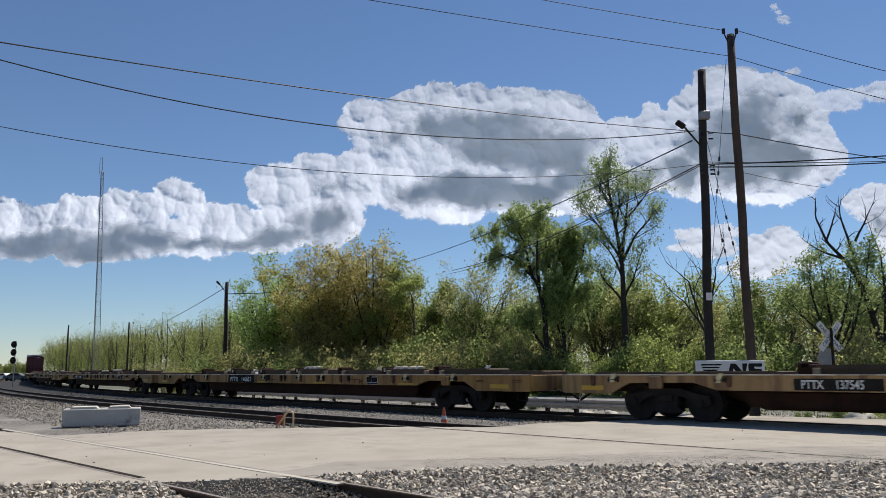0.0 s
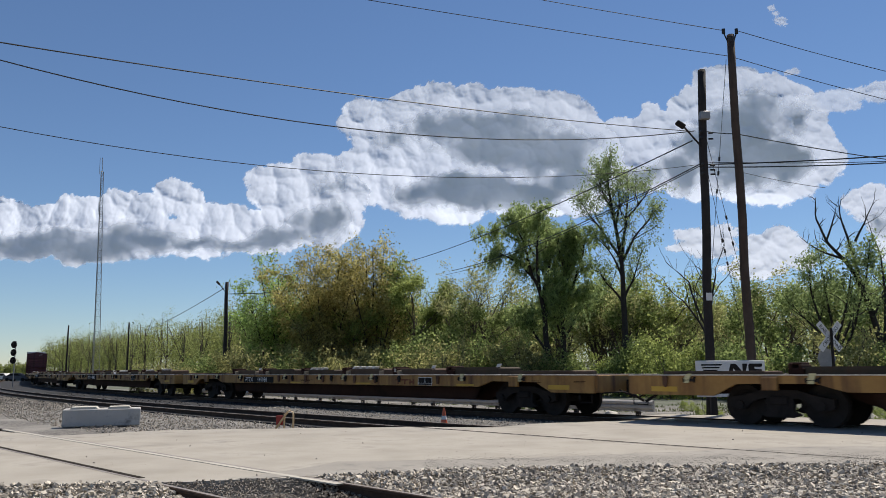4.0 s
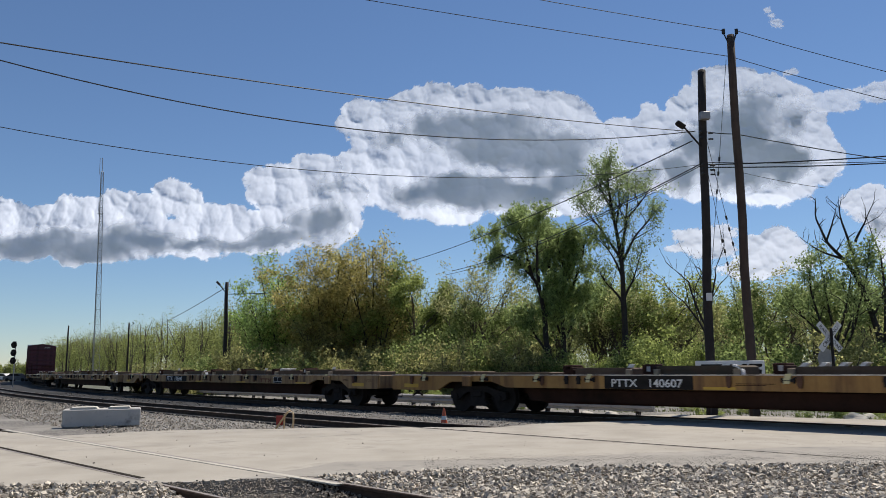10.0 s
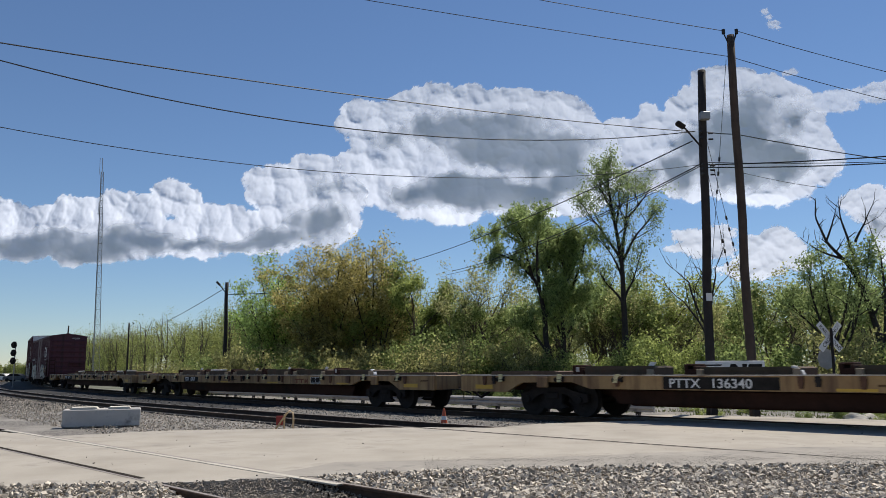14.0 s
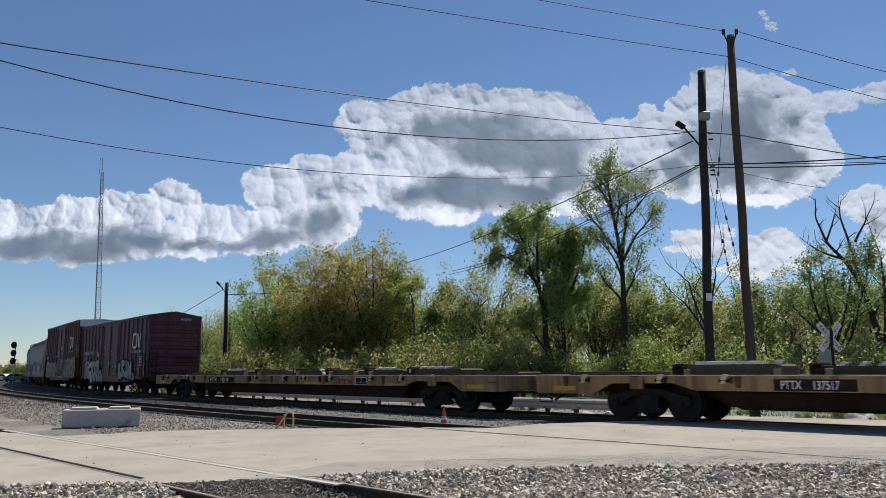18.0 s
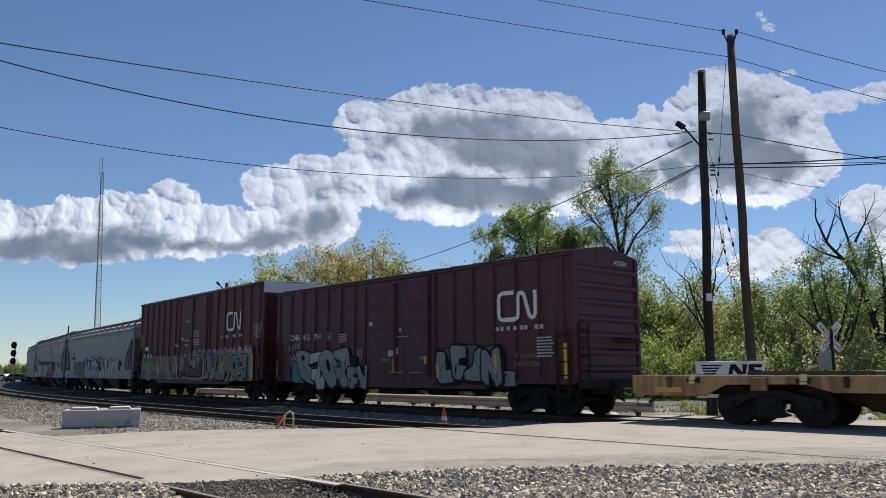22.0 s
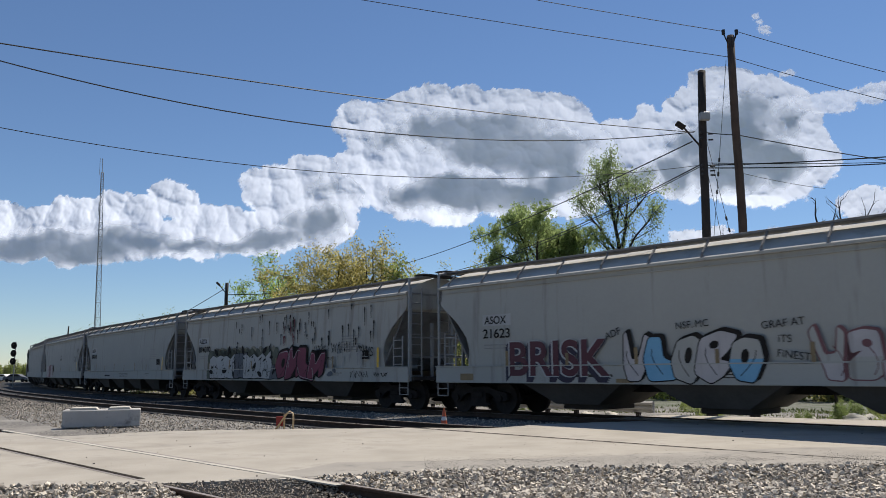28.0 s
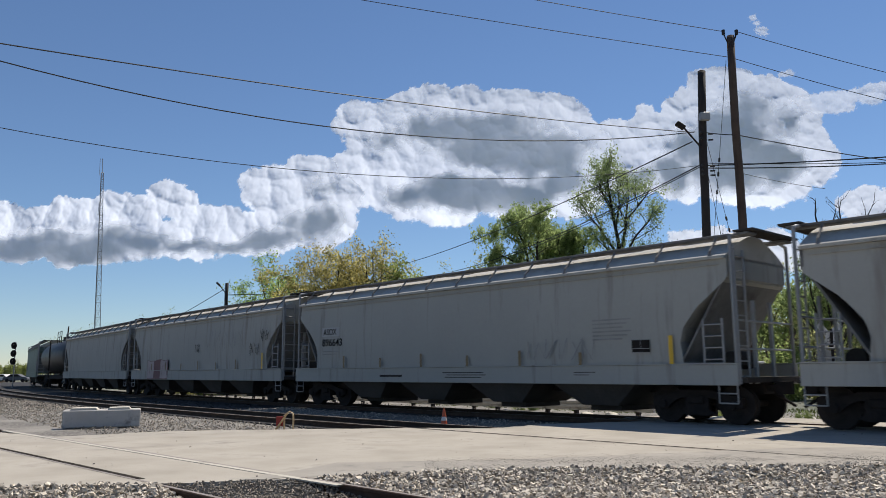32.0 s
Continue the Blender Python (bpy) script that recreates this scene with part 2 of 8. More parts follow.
M_G_CRIMSON = surface("graffiti_crimson", (0.13, 0.016, 0.04), (0.20, 0.026, 0.06), 2, 0.6, 15, 0.0)
M_G_PINK = surface("graffiti_pink", (0.36, 0.29, 0.285), (0.45, 0.37, 0.36), 2, 0.6, 15, 0.0)
M_G_BLUE = surface("graffiti_blue", (0.12, 0.32, 0.50), (0.20, 0.42, 0.58), 2, 0.6, 15, 0.0)
M_G_TEAL = surface("graffiti_teal", (0.03, 0.17, 0.18), (0.06, 0.25, 0.26), 2, 0.6, 15, 0.0)
M_G_GOLD = surface("graffiti_gold", (0.192, 0.136, 0.068), (0.272, 0.2, 0.104), 2, 0.6, 15, 0.0, dirt=(0.112, 0.08, 0.056), dirt_amount=0.5, dirt_scale=1.2, streak=True)
M_G_PALE = surface("graffiti_pale_grey", (0.40, 0.375, 0.37), (0.50, 0.465, 0.455), 2, 0.7, 15, 0.0, dirt=(0.36, 0.33, 0.32), dirt_amount=0.5, dirt_scale=1.2, streak=True)
M_G_TAN = surface("graffiti_tan", (0.22, 0.14, 0.08), (0.31, 0.21, 0.125), 2, 0.6, 15, 0.0, dirt=(0.13, 0.08, 0.055), dirt_amount=0.5, dirt_scale=1.2, streak=True)
M_G_SEA = surface("graffiti_sea_blue", (0.104, 0.136, 0.152), (0.16, 0.2, 0.216), 2, 0.6, 15, 0.0, dirt=(0.08, 0.08, 0.08), dirt_amount=0.5, dirt_scale=1.2, streak=True)
M_G_OLIVE = surface("graffiti_olive", (0.17, 0.16, 0.12), (0.26, 0.24, 0.18), 2, 0.6, 15, 0.0, dirt=(0.10, 0.08, 0.06), dirt_amount=0.5, dirt_scale=1.2, streak=True)
M_G_DUST = surface("graffiti_dusty_silver", (0.22, 0.20, 0.19), (0.33, 0.31, 0.29), 2, 0.7, 15, 0.0, dirt=(0.13, 0.06, 0.055), dirt_amount=0.55, dirt_scale=1.0, streak=True)
M_G_SILVERY = surface("graffiti_silver_yellow", (0.36, 0.35, 0.28), (0.48, 0.46, 0.36), 2, 0.6, 15, 0.0)
M_G_ROSE = surface("graffiti_rose", (0.13, 0.055, 0.06), (0.20, 0.085, 0.09), 2, 0.6, 15, 0.0)
M_G_DEEP = surface("graffiti_deep_red", (0.10, 0.012, 0.02), (0.16, 0.02, 0.03), 2, 0.6, 15, 0.0)
M_G_BROWN = surface("graffiti_brown", (0.06, 0.04, 0.035), (0.10, 0.065, 0.05), 2, 0.7, 15, 0.0)
M_G_SLATE = surface("graffiti_slate", (0.068, 0.0748, 0.0884), (0.116, 0.122, 0.143), 2, 0.6, 15, 0.0)
M_G_MURK = surface("graffiti_murk", (0.06, 0.065, 0.05), (0.13, 0.14, 0.10), 3, 0.7, 15, 0.0)
M_G_NAVY = surface("graffiti_navy", (0.018, 0.016, 0.03), (0.045, 0.034, 0.06), 2, 0.6, 15, 0.0)


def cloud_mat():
    """White droplets that scatter and pass light; opacity, set point by point, shapes vapour and drawn shade."""
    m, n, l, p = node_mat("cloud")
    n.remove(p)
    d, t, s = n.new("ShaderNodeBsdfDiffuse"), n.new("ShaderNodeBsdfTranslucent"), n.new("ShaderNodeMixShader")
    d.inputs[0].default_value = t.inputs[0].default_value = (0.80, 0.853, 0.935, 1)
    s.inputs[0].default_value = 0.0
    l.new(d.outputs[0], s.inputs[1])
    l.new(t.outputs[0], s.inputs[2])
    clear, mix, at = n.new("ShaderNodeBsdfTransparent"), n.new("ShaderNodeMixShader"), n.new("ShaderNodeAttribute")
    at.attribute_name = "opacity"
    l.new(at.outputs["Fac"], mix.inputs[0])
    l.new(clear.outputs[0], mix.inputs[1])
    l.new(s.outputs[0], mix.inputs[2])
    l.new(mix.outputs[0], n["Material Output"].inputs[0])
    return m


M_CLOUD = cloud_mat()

# ---------------------------------------------------------------- mesh helpers


def part(name, bm, material, parent=None, label="", smooth=False):
    """Links a bmesh as one mesh object under a thing or a part."""
    me = bpy.data.meshes.new(name)
    bm.to_mesh(me)
    bm.free()
    me.materials.append(material)
    if smooth:
        me.shade_smooth()
    ob = new(name, me)
    ob.parent = parent
    return tagged(ob, label)


def mesh_of(name, verts, faces, material, parent=None, smooth=False):
    me = bpy.data.meshes.new(name)
    me.from_pydata(verts, [], faces)
    me.materials.append(material)
    if smooth:
        me.shade_smooth()
    else:
        me.shade_flat()
    ob = new(name, me)
    ob.parent = parent
    return ob


def leaves_of(name, verts, material, parent=None):
    """A mesh of loose leaves of k corners each; verts is an array of n x k x 3."""
    n, k = len(verts), verts.shape[1]
    me = bpy.data.meshes.new(name)
    me.vertices.add(n * k)
    me.vertices.foreach_set("co", np.asarray(verts, np.float32).ravel())
    me.loops.add(n * k)
    me.loops.foreach_set("vertex_index", np.arange(n * k, dtype=np.int32))
    me.polygons.add(n)
    me.polygons.foreach_set("loop_start", np.arange(0, n * k, k, dtype=np.int32))
    me.update(calc_edges=True)
    me.materials.append(material)
    ob = new(name, me)
    ob.parent = parent
    return ob


def box(bm, x0, x1, y0, y1, z0, z1, bevel=0.0):
    m = Matrix.Translation(((x0 + x1) / 2, (y0 + y1) / 2, (z0 + z1) / 2)) @ Matrix.Diagonal((x1 - x0, y1 - y0, z1 - z0, 1))
    made = bmesh.ops.create_cube(bm, size=1.0, matrix=m)
    if bevel:
        edges = {e for v in made["verts"] for e in v.link_edges}
        bmesh.ops.bevel(bm, geom=list(edges), offset=bevel, segments=1, affect="EDGES")
    return bm


def boxed(*args, **kw):
    return box(bmesh.new(), *args, **kw)


def rod(bm, a, b, r, n=8, r2=None):
    a, b = Vector(a), Vector(b)
    d = b - a
    m = Matrix.Translation((a + b) / 2) @ d.to_track_quat("Z", "Y").to_matrix().to_4x4()
    bmesh.ops.create_cone(bm, cap_ends=True, segments=n, radius1=r, radius2=r if r2 is None else r2, depth=d.length, matrix=m)
    return bm


def prism(bm, profile, lo, hi, axis="y"):
    """Extrudes a closed profile: (x, z) along y, or (y, z) along x, or (x, y) along z."""
    def at(p, w):
        return {"y": (p[0], w, p[1]), "x": (w, p[0], p[1]), "z": (p[0], p[1], w)}[axis]
    a = [bm.verts.new(at(p, lo)) for p in profile]
    b = [bm.verts.new(at(p, hi)) for p in profile]
    n = len(profile)
    fs = [bm.faces.new(a), bm.faces.new(b[::-1])]
    for i in range(n):
        fs.append(bm.faces.new((a[i], b[i], b[(i + 1) % n], a[(i + 1) % n])))
    bmesh.ops.recalc_face_normals(bm, faces=fs)
    return bm


def tube(points, radii, sides=6):
    """Verts and faces of a tapered tube through the points."""
    vs, fs = [], []
    k = len(points)
    for i, p in enumerate(points):
        p = Vector(p)
        d = (Vector(points[min(i + 1, k - 1)]) - Vector(points[max(i - 1, 0)])).normalized()
        a = d.orthogonal().normalized()
        b = d.cross(a)
        for j in range(sides):
            w = 2 * math.pi * j / sides
            vs.append(p + (a * math.cos(w) + b * math.sin(w)) * radii[i])
    for i in range(k - 1):
        for j in range(sides):
            q = (j + 1) % sides
            fs.append((i * sides + j, i * sides + q, (i + 1) * sides + q, (i + 1) * sides + j))
    fs.append(tuple(range((k - 1) * sides, k * sides)))
    return vs, fs


def joined(pieces):
    vs, fs = [], []
    for v, f in pieces:
        o = len(vs)
        vs += v
        fs += [tuple(i + o for i in q) for q in f]
    return vs, fs


def lettering(name, text, size, x, y, z, material, parent, align="LEFT", label="", turn=0.0, fat=0.0, wide=1.0):
    """Upright letters in the plane y, facing -y."""
    cu = bpy.data.curves.new(name, "FONT")
    cu.body, cu.size, cu.align_x, cu.extrude, cu.offset = text, size, align, 0.001, fat
    tmp = new(name, cu)
    me = bpy.data.meshes.new_from_object(tmp.evaluated_get(bpy.context.evaluated_depsgraph_get()))
    bpy.data.objects.remove(tmp)
    me.materials.clear()
    me.materials.append(material)
    ob = new(name, me)
    ob.parent = parent
    ob.matrix_basis = Matrix.Translation((x, y, z)) @ pose(0, 0, 0, 90, 0, 0) @ pose(0, 0, 0, 0, 0, turn) @ Matrix.Diagonal((wide, 1, 1, 1))
    return tagged(ob, label)


def ribbon(bm, pts, width, y):
    """A painted stroke through points (x, z) in the plane y."""
    k = len(pts)
    left, right = [], []
    for i, p in enumerate(pts):
        a, b = Vector(pts[max(i - 1, 0)]), Vector(pts[min(i + 1, k - 1)])
        d = (b - a).normalized()
        n = Vector((-d.y, d.x)) * width / 2
        left.append(bm.verts.new((p[0] + n.x, y, p[1] + n.y)))
        right.append(bm.verts.new((p[0] - n.x, y, p[1] - n.y)))
    for i in range(k - 1):
        bm.faces.new((left[i], right[i], right[i + 1], left[i + 1]))
    return bm


def patch(bm, pts, y):
    """A painted filled shape of points (x, z) in the plane y."""
    bm.faces.new([bm.verts.new((p[0], y, p[1])) for p in pts])
    return bm

# ---------------------------------------------------------------- the plan: tracks
PHI = 0.79296          # the straight tracks' way across the view
U = Vector((math.cos(PHI), -math.sin(PHI)))
NRM = Vector((-math.sin(PHI), -math.cos(PHI)))   # towards the camera
MAIN_D, BEND_S, BEND_R, BEND_LEN = 18.75, -5.36, 354.0, 103.0


def track_point(s, off=0.0):
    """Plan position on the main track, s metres along it, off metres towards the camera, and the heading."""
    d = max(BEND_S - s, 0.0)
    d1 = min(d, BEND_LEN)
    th = d1 / BEND_R
    back = BEND_R * math.sin(th) + (d - d1) * math.cos(th)
    away = BEND_R * (1 - math.cos(th)) + (d - d1) * math.sin(th)
    p = -NRM * MAIN_D + U * (max(s, BEND_S) - back) - NRM * away
    n = NRM * math.cos(th) - U * math.sin(th)
    return p + n * off, -PHI - th


def near_point(s, off=0.0):
    """Plan position on the straight yard track by the camera."""
    return -NRM * (4.96 - off) + U * s, -PHI


def smooth01(v, lo, hi):
    w = min(max((v - lo) / (hi - lo), 0.0), 1.0)
    return w * w * (3 - 2 * w)


def ground_z(x, y):
    """Height of the ground sheet."""
    d = -(x * NRM.x + y * NRM.y)
    z = -0.17 - 0.14 * smooth01(d, 19.5, 24.0)
    r = math.hypot(x, y)
    z += 26.0 * smooth01(r, 900, 2600) * (0.6 + 0.4 * math.sin(x * 0.002 + 1.0))
    return z + 0.03 * noise.noise((x * 0.35, y * 0.35, 0.0))


def build_ground():
    """One sheet that reaches the horizon, finer near the camera."""
    def steps(lim):
        out, v, d = [0.0], 0.0, 0.8
        while v < lim:
            v += d
            d = d * 1.07 if v > 25 else d
            out.append(v)
        return out
    half = steps(3800)
    axis = [-v for v in half[:0:-1]] + half
    n = len(axis)
    vs = [(x, y + 12.0, ground_z(x, y + 12.0)) for y in axis for x in axis]
    fs = [(j * n + i, j * n + i + 1, (j + 1) * n + i + 1, (j + 1) * n + i) for j in range(n - 1) for i in range(n - 1)]
    ob = mesh_of("ground", vs, fs, ground_mat(), smooth=True)
    return tagged(ob, "grey gravel yard ground turning to green scrub beyond the tracks", "ground", kind="structure")


def ground_mat():
    """Gravel round the tracks, grass and earth further out."""
    m, n, l, p = node_mat("yard_ground")
    co = n.new("ShaderNodeTexCoord")

    def grain(scale, detail=5):
        t = n.new("ShaderNodeTexNoise")
        t.inputs["Scale"].default_value, t.inputs["Detail"].default_value = scale, detail
        l.new(co.outputs["Object"], t.inputs["Vector"])
        return t.outputs["Fac"]

    def mixed(f, a, b):
        x = n.new("ShaderNodeMix")
        x.data_type = "RGBA"
        for sock, val in ((x.inputs["Factor"], f), (x.inputs[6], a), (x.inputs[7], b)):
            if isinstance(val, tuple):
                sock.default_value = (*val, 1)
            else:
                l.new(val, sock)
        return x.outputs[2]

    def band(v, lo, hi):
        r = n.new("ShaderNodeMapRange")
        r.interpolation_type = "SMOOTHSTEP"
        r.inputs["From Min"].default_value, r.inputs["From Max"].default_value = lo, hi
        l.new(v, r.inputs["Value"])
        return r.outputs[0]
    gravel = mixed(band(grain(22), 0.35, 0.65), (0.07, 0.064, 0.058), (0.26, 0.24, 0.21))
    gravel = mixed(band(grain(0.5), 0.4, 0.7), gravel, (0.27, 0.25, 0.22))
    grass = mixed(band(grain(1.2), 0.35, 0.65), (0.085, 0.10, 0.06), (0.15, 0.148, 0.12))
    dot = n.new("ShaderNodeVectorMath")
    dot.operation = "DOT_PRODUCT"
    l.new(co.outputs["Object"], dot.inputs[0])
    dot.inputs[1].default_value = (-NRM.x, -NRM.y, 0.0)
    wob = n.new("ShaderNodeMath")
    wob.operation = "MULTIPLY_ADD"
    l.new(grain(0.25, 3), wob.inputs[0])
    wob.inputs[1].default_value = 6.0
    l.new(dot.outputs["Value"], wob.inputs[2])
    l.new(mixed(band(wob.outputs[0], 31.0, 35.0), gravel, grass), p.inputs["Base Color"])
    p.inputs["Roughness"].default_value = 0.95
    b = n.new("ShaderNodeBump")
    b.inputs["Strength"].default_value, b.inputs["Distance"].default_value = 0.8, 0.03
    l.new(grain(26), b.inputs["Height"])
    l.new(b.outputs[0], p.inputs["Normal"])
    return m


def slab(name, outline, z, depth, material, label, category):
    """A flat slab with an uneven edge; outline in plan metres."""
    rnd = random.Random(4)
    pts = []
    for i, a in enumerate(outline):
        b = outline[(i + 1) % len(outline)]
        k = max(1, int((Vector(b) - Vector(a)).length / 0.25))
        for j in range(k):
            f = j / k
            pts.append((a[0] + (b[0] - a[0]) * f + rnd.uniform(-0.05, 0.05), a[1] + (b[1] - a[1]) * f + rnd.uniform(-0.05, 0.05)))
    bm = prism(bmesh.new(), pts, z - depth, z, "z")
    bmesh.ops.triangulate(bm, faces=[f for f in bm.faces if len(f.verts) > 4])
    return tagged(part(name, bm, material), label, category, kind="structure")


RAIL_PROFILE = [(-0.07, -0.16), (0.07, -0.16), (0.07, -0.148), (0.012, -0.125), (0.012, -0.045), (0.036, -0.034),
                (0.036, -0.006), (0.028, 0.0), (-0.028, 0.0), (-0.036, -0.006), (-0.036, -0.034), (-0.012, -0.045),
                (-0.012, -0.125), (-0.07, -0.148)]


def sweep(profile, along, off, lo, hi, step, z=0.0):
    vs, fs = [], []
    k = max(2, int((hi - lo) / step) + 1)
    n = len(profile)
    for i in range(k):
        s = lo + (hi - lo) * i / (k - 1)
        for a, b in profile:
            p, _ = along(s, off + a)
            vs.append((p.x, p.y, z + b))
    for i in range(k - 1):
        for j in range(n):
            q = (j + 1) % n
            fs.append((i * n + j, i * n + q, (i + 1) * n + q, (i + 1) * n + j))
    return vs, fs


def railway(label, along, base_off, lo, hi, ties_lo, ties_hi, tie_z=-0.165, crossing=(), buried=0):
    """A track: two rails with bright heads, ties, and dark flangeways where the pavement crosses it."""
    top = new("railway_track")
    tagged(top, label, "railway track", kind="structure")
    for side in (-0.7525, 0.7525):
        sunk = -0.006 if side * buried > 0 else 0.0
        v, f = sweep(RAIL_PROFILE, along, base_off + side, lo, hi, 1.5, sunk)
        rail = mesh_of("rail", v, f, M_RAIL, top)
        v, f = sweep([(-0.026, 0.001), (0.026, 0.001), (0.026, 0.003), (-0.026, 0.003)], along, base_off + side, lo, hi, 1.5, sunk)
        tagged(mesh_of("rail_head", v, f, M_RAILTOP, rail), "polished steel running surface")
        for a, b, which in crossing:
            if which * side > 0:
                v, f = sweep([(-0.035, -0.002), (0.035, -0.002), (0.035, 0.006), (-0.035, 0.006)], along, base_off + side * 0.91, a, b, 1.0)
                tagged(mesh_of("flangeway", v, f, M_RUBBER, top), "dark groove beside the rail")
    bm = boxed(-0.115, 0.115, -1.3, 1.3, -0.16, 0.0, bevel=0.012)
    tie = part("tie", bm, M_TIE, top)
    tie_mesh = tie.data
    rnd = random.Random(int(base_off * 10 + 7))
    s, first = ties_lo, True
    while s < ties_hi:
        ob = tie if first else new("tie", tie_mesh)
        first = False
        ob.parent = top
        p, a = along(s, base_off + rnd.uniform(-0.06, 0.06))
        ob.matrix_basis = Matrix.Translation((p.x, p.y, tie_z + rnd.uniform(-0.01, 0.012))) @ Matrix.Rotation(a + rnd.uniform(-0.02, 0.02), 4, "Z")
        s += 0.56 + rnd.uniform(-0.03, 0.03)
    return top


def stone_mesh(seed):
    """Verts and faces of one broken stone of about unit size."""
    rnd = random.Random(seed)
    vs = np.array([(x * 0.62 + rnd.uniform(-0.24, 0.24), y * 0.42 + rnd.uniform(-0.2, 0.2), z * 0.24 + rnd.uniform(-0.13, 0.13))
                   for z in (-1, 1) for y in (-1, 1) for x in (-1, 1)])
    quads = ((0, 2, 3, 1), (4, 5, 7, 6), (0, 1, 5, 4), (2, 6, 7, 3), (0, 4, 6, 2), (1, 3, 7, 5))
    fs = np.array([t for a, b, c, d in quads for t in ((a, b, c), (a, c, d))])
    return vs, fs


STONES = [stone_mesh(i) for i in range(12)]


def scatter_stones(name, spots, sizes, material, seed, label):
    """Thousands of stones joined into one mesh; spots is n x 3."""
    rng = np.random.default_rng(seed)
    sizes = np.asarray(sizes) * 0.56
    allv, allf, off = [], [], 0
    kinds = rng.integers(0, len(STONES), len(spots))
    for k, (vs, fs) in enumerate(STONES):
        idx = np.nonzero(kinds == k)[0]
        if not len(idx):
            continue
        m = len(idx)
        q = rng.normal(size=(m, 4))
        q[:, 1:3] *= 0.32
        q /= np.linalg.norm(q, axis=1)[:, None]
        w, x, y, z = q.T
        rot = np.stack([1 - 2 * (y * y + z * z), 2 * (x * y - z * w), 2 * (x * z + y * w), 2 * (x * y + z * w), 1 - 2 * (x * x + z * z),
                        2 * (y * z - x * w), 2 * (x * z - y * w), 2 * (y * z + x * w), 1 - 2 * (x * x + y * y)], 1).reshape(m, 3, 3)
        v = np.einsum("mij,kj->mki", rot, vs) * np.asarray(sizes)[idx][:, None, None] + np.asarray(spots)[idx][:, None, :]
        f = fs[None] + (np.arange(m) * len(vs))[:, None, None] + off
        off += m * len(vs)
        allv.append(v.reshape(-1, 3))
        allf.append(f.reshape(-1, 3))
    v, f = np.concatenate(allv), np.concatenate(allf)
    me = bpy.data.meshes.new(name)
    me.vertices.add(len(v))
    me.vertices.foreach_set("co", v.astype(np.float32).ravel())
    me.loops.add(f.size)
    me.loops.foreach_set("vertex_index", f.astype(np.int32).ravel())
    me.polygons.add(len(f))
    me.polygons.foreach_set("loop_start", np.arange(0, f.size, 3, dtype=np.int32))
    me.update(calc_edges=True)
    me.shade_flat()
    me.materials.append(material)
    return tagged(new(name, me), label, "gravel", kind="stuff")


def gap_to(poly, x, y):
    """Distance of points from a polygon's outline."""
    best = np.full(len(x), 1e9)
    for i, (ax, ay) in enumerate(poly):
        bx, by = poly[(i + 1) % len(poly)]
        f = np.clip(((x - ax) * (bx - ax) + (y - ay) * (by - ay)) / ((bx - ax) ** 2 + (by - ay) ** 2), 0, 1)
        best = np.minimum(best, np.hypot(x - ax - f * (bx - ax), y - ay - f * (by - ay)))
    return best


def inside(poly, x, y):
    hit = np.zeros(len(x), bool)
    k = len(poly)
    for i in range(k):
        (x0, y0), (x1, y1) = poly[i], poly[(i + 1) % k]
        c = ((y0 > y) != (y1 > y)) & (x < (x1 - x0) * (y - y0) / (y1 - y0 + 1e-12) + x0)
        hit ^= c
    return hit


PAVE = [(-22.0, 30.5), (-9.9, 17.7), (-7.96, 16.41), (-6.12, 17.8), (-2.92, 18.2), (-0.33, 18.3), (1.07, 18.0), (2.38, 19.3),
        (5.2, 20.3), (24.0, 9.0), (24.0, 2.0), (9.0, 10.3), (5.91, 10.76), (3.08, 10.6), (0.84, 10.55), (-0.62, 10.2),
        (-1.57, 9.86), (-2.48, 9.65), (-3.58, 9.36), (-5.07, 9.2), (-9.0, 9.0), (-26.0, 9.0)]
PAVE_FAR = [(4.2, 21.8), (6.6, 23.4), (11.0, 20.6), (16.0, 17.3), (28.0, 8.0), (26.5, 3.0), (14.0, 14.4)]

build_ground()
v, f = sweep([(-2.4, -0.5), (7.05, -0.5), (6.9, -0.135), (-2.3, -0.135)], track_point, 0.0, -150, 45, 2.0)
tagged(mesh_of("track_bed", v, f, M_BED), "black oily bed with shade in its colour, under the two tracks", "track bed", kind="structure")
v, f = sweep([(1.7, -0.4), (4.15, -0.4), (4.1, -0.125), (2.9, -0.105), (1.75, -0.125)], track_point, 0.0, -27, 45, 2.0)
tagged(mesh_of("ballast_strip", v, f, M_STRIP), "pale gravel strip between the two tracks", "gravel", kind="structure")
slab("pavement", PAVE, 0.0, 0.3, M_PAVE, "dusty pale level crossing pavement with worn edges", "pavement")
slab("road", PAVE_FAR, -0.03, 0.4, M_PAVE, "pale gravelly road beyond the main track", "road")
SHOULDER = [(-2.48, 9.72), (-1.5, 11.4), (0.9, 11.7), (3.2, 12.4), (5.8, 13.2), (9.5, 13.0), (9.0, 10.4), (5.9, 10.82), (3.1, 10.66), (0.85, 10.6), (-0.62, 10.25), (-1.57, 9.92)]
slab("gravel_shoulder", SHOULDER, 0.006, 0.05, M_SHOULDER, "gritty speckled edge of the pavement", "pavement")
railway("rusty main line track curving away into the distance", track_point, 0.0, -330, 40, -95, -22)
railway("second rusty track beside the main line", track_point, 5.8, -260, 40, -70, -27, crossing=((-23.5, 6.0, 1),), buried=-1)
railway("yard track of rusty rails set into pavement and gravel", near_point, 0.0, -90, 30, -9.2, -3.0, crossing=((-20.0, -9.6, 1),))

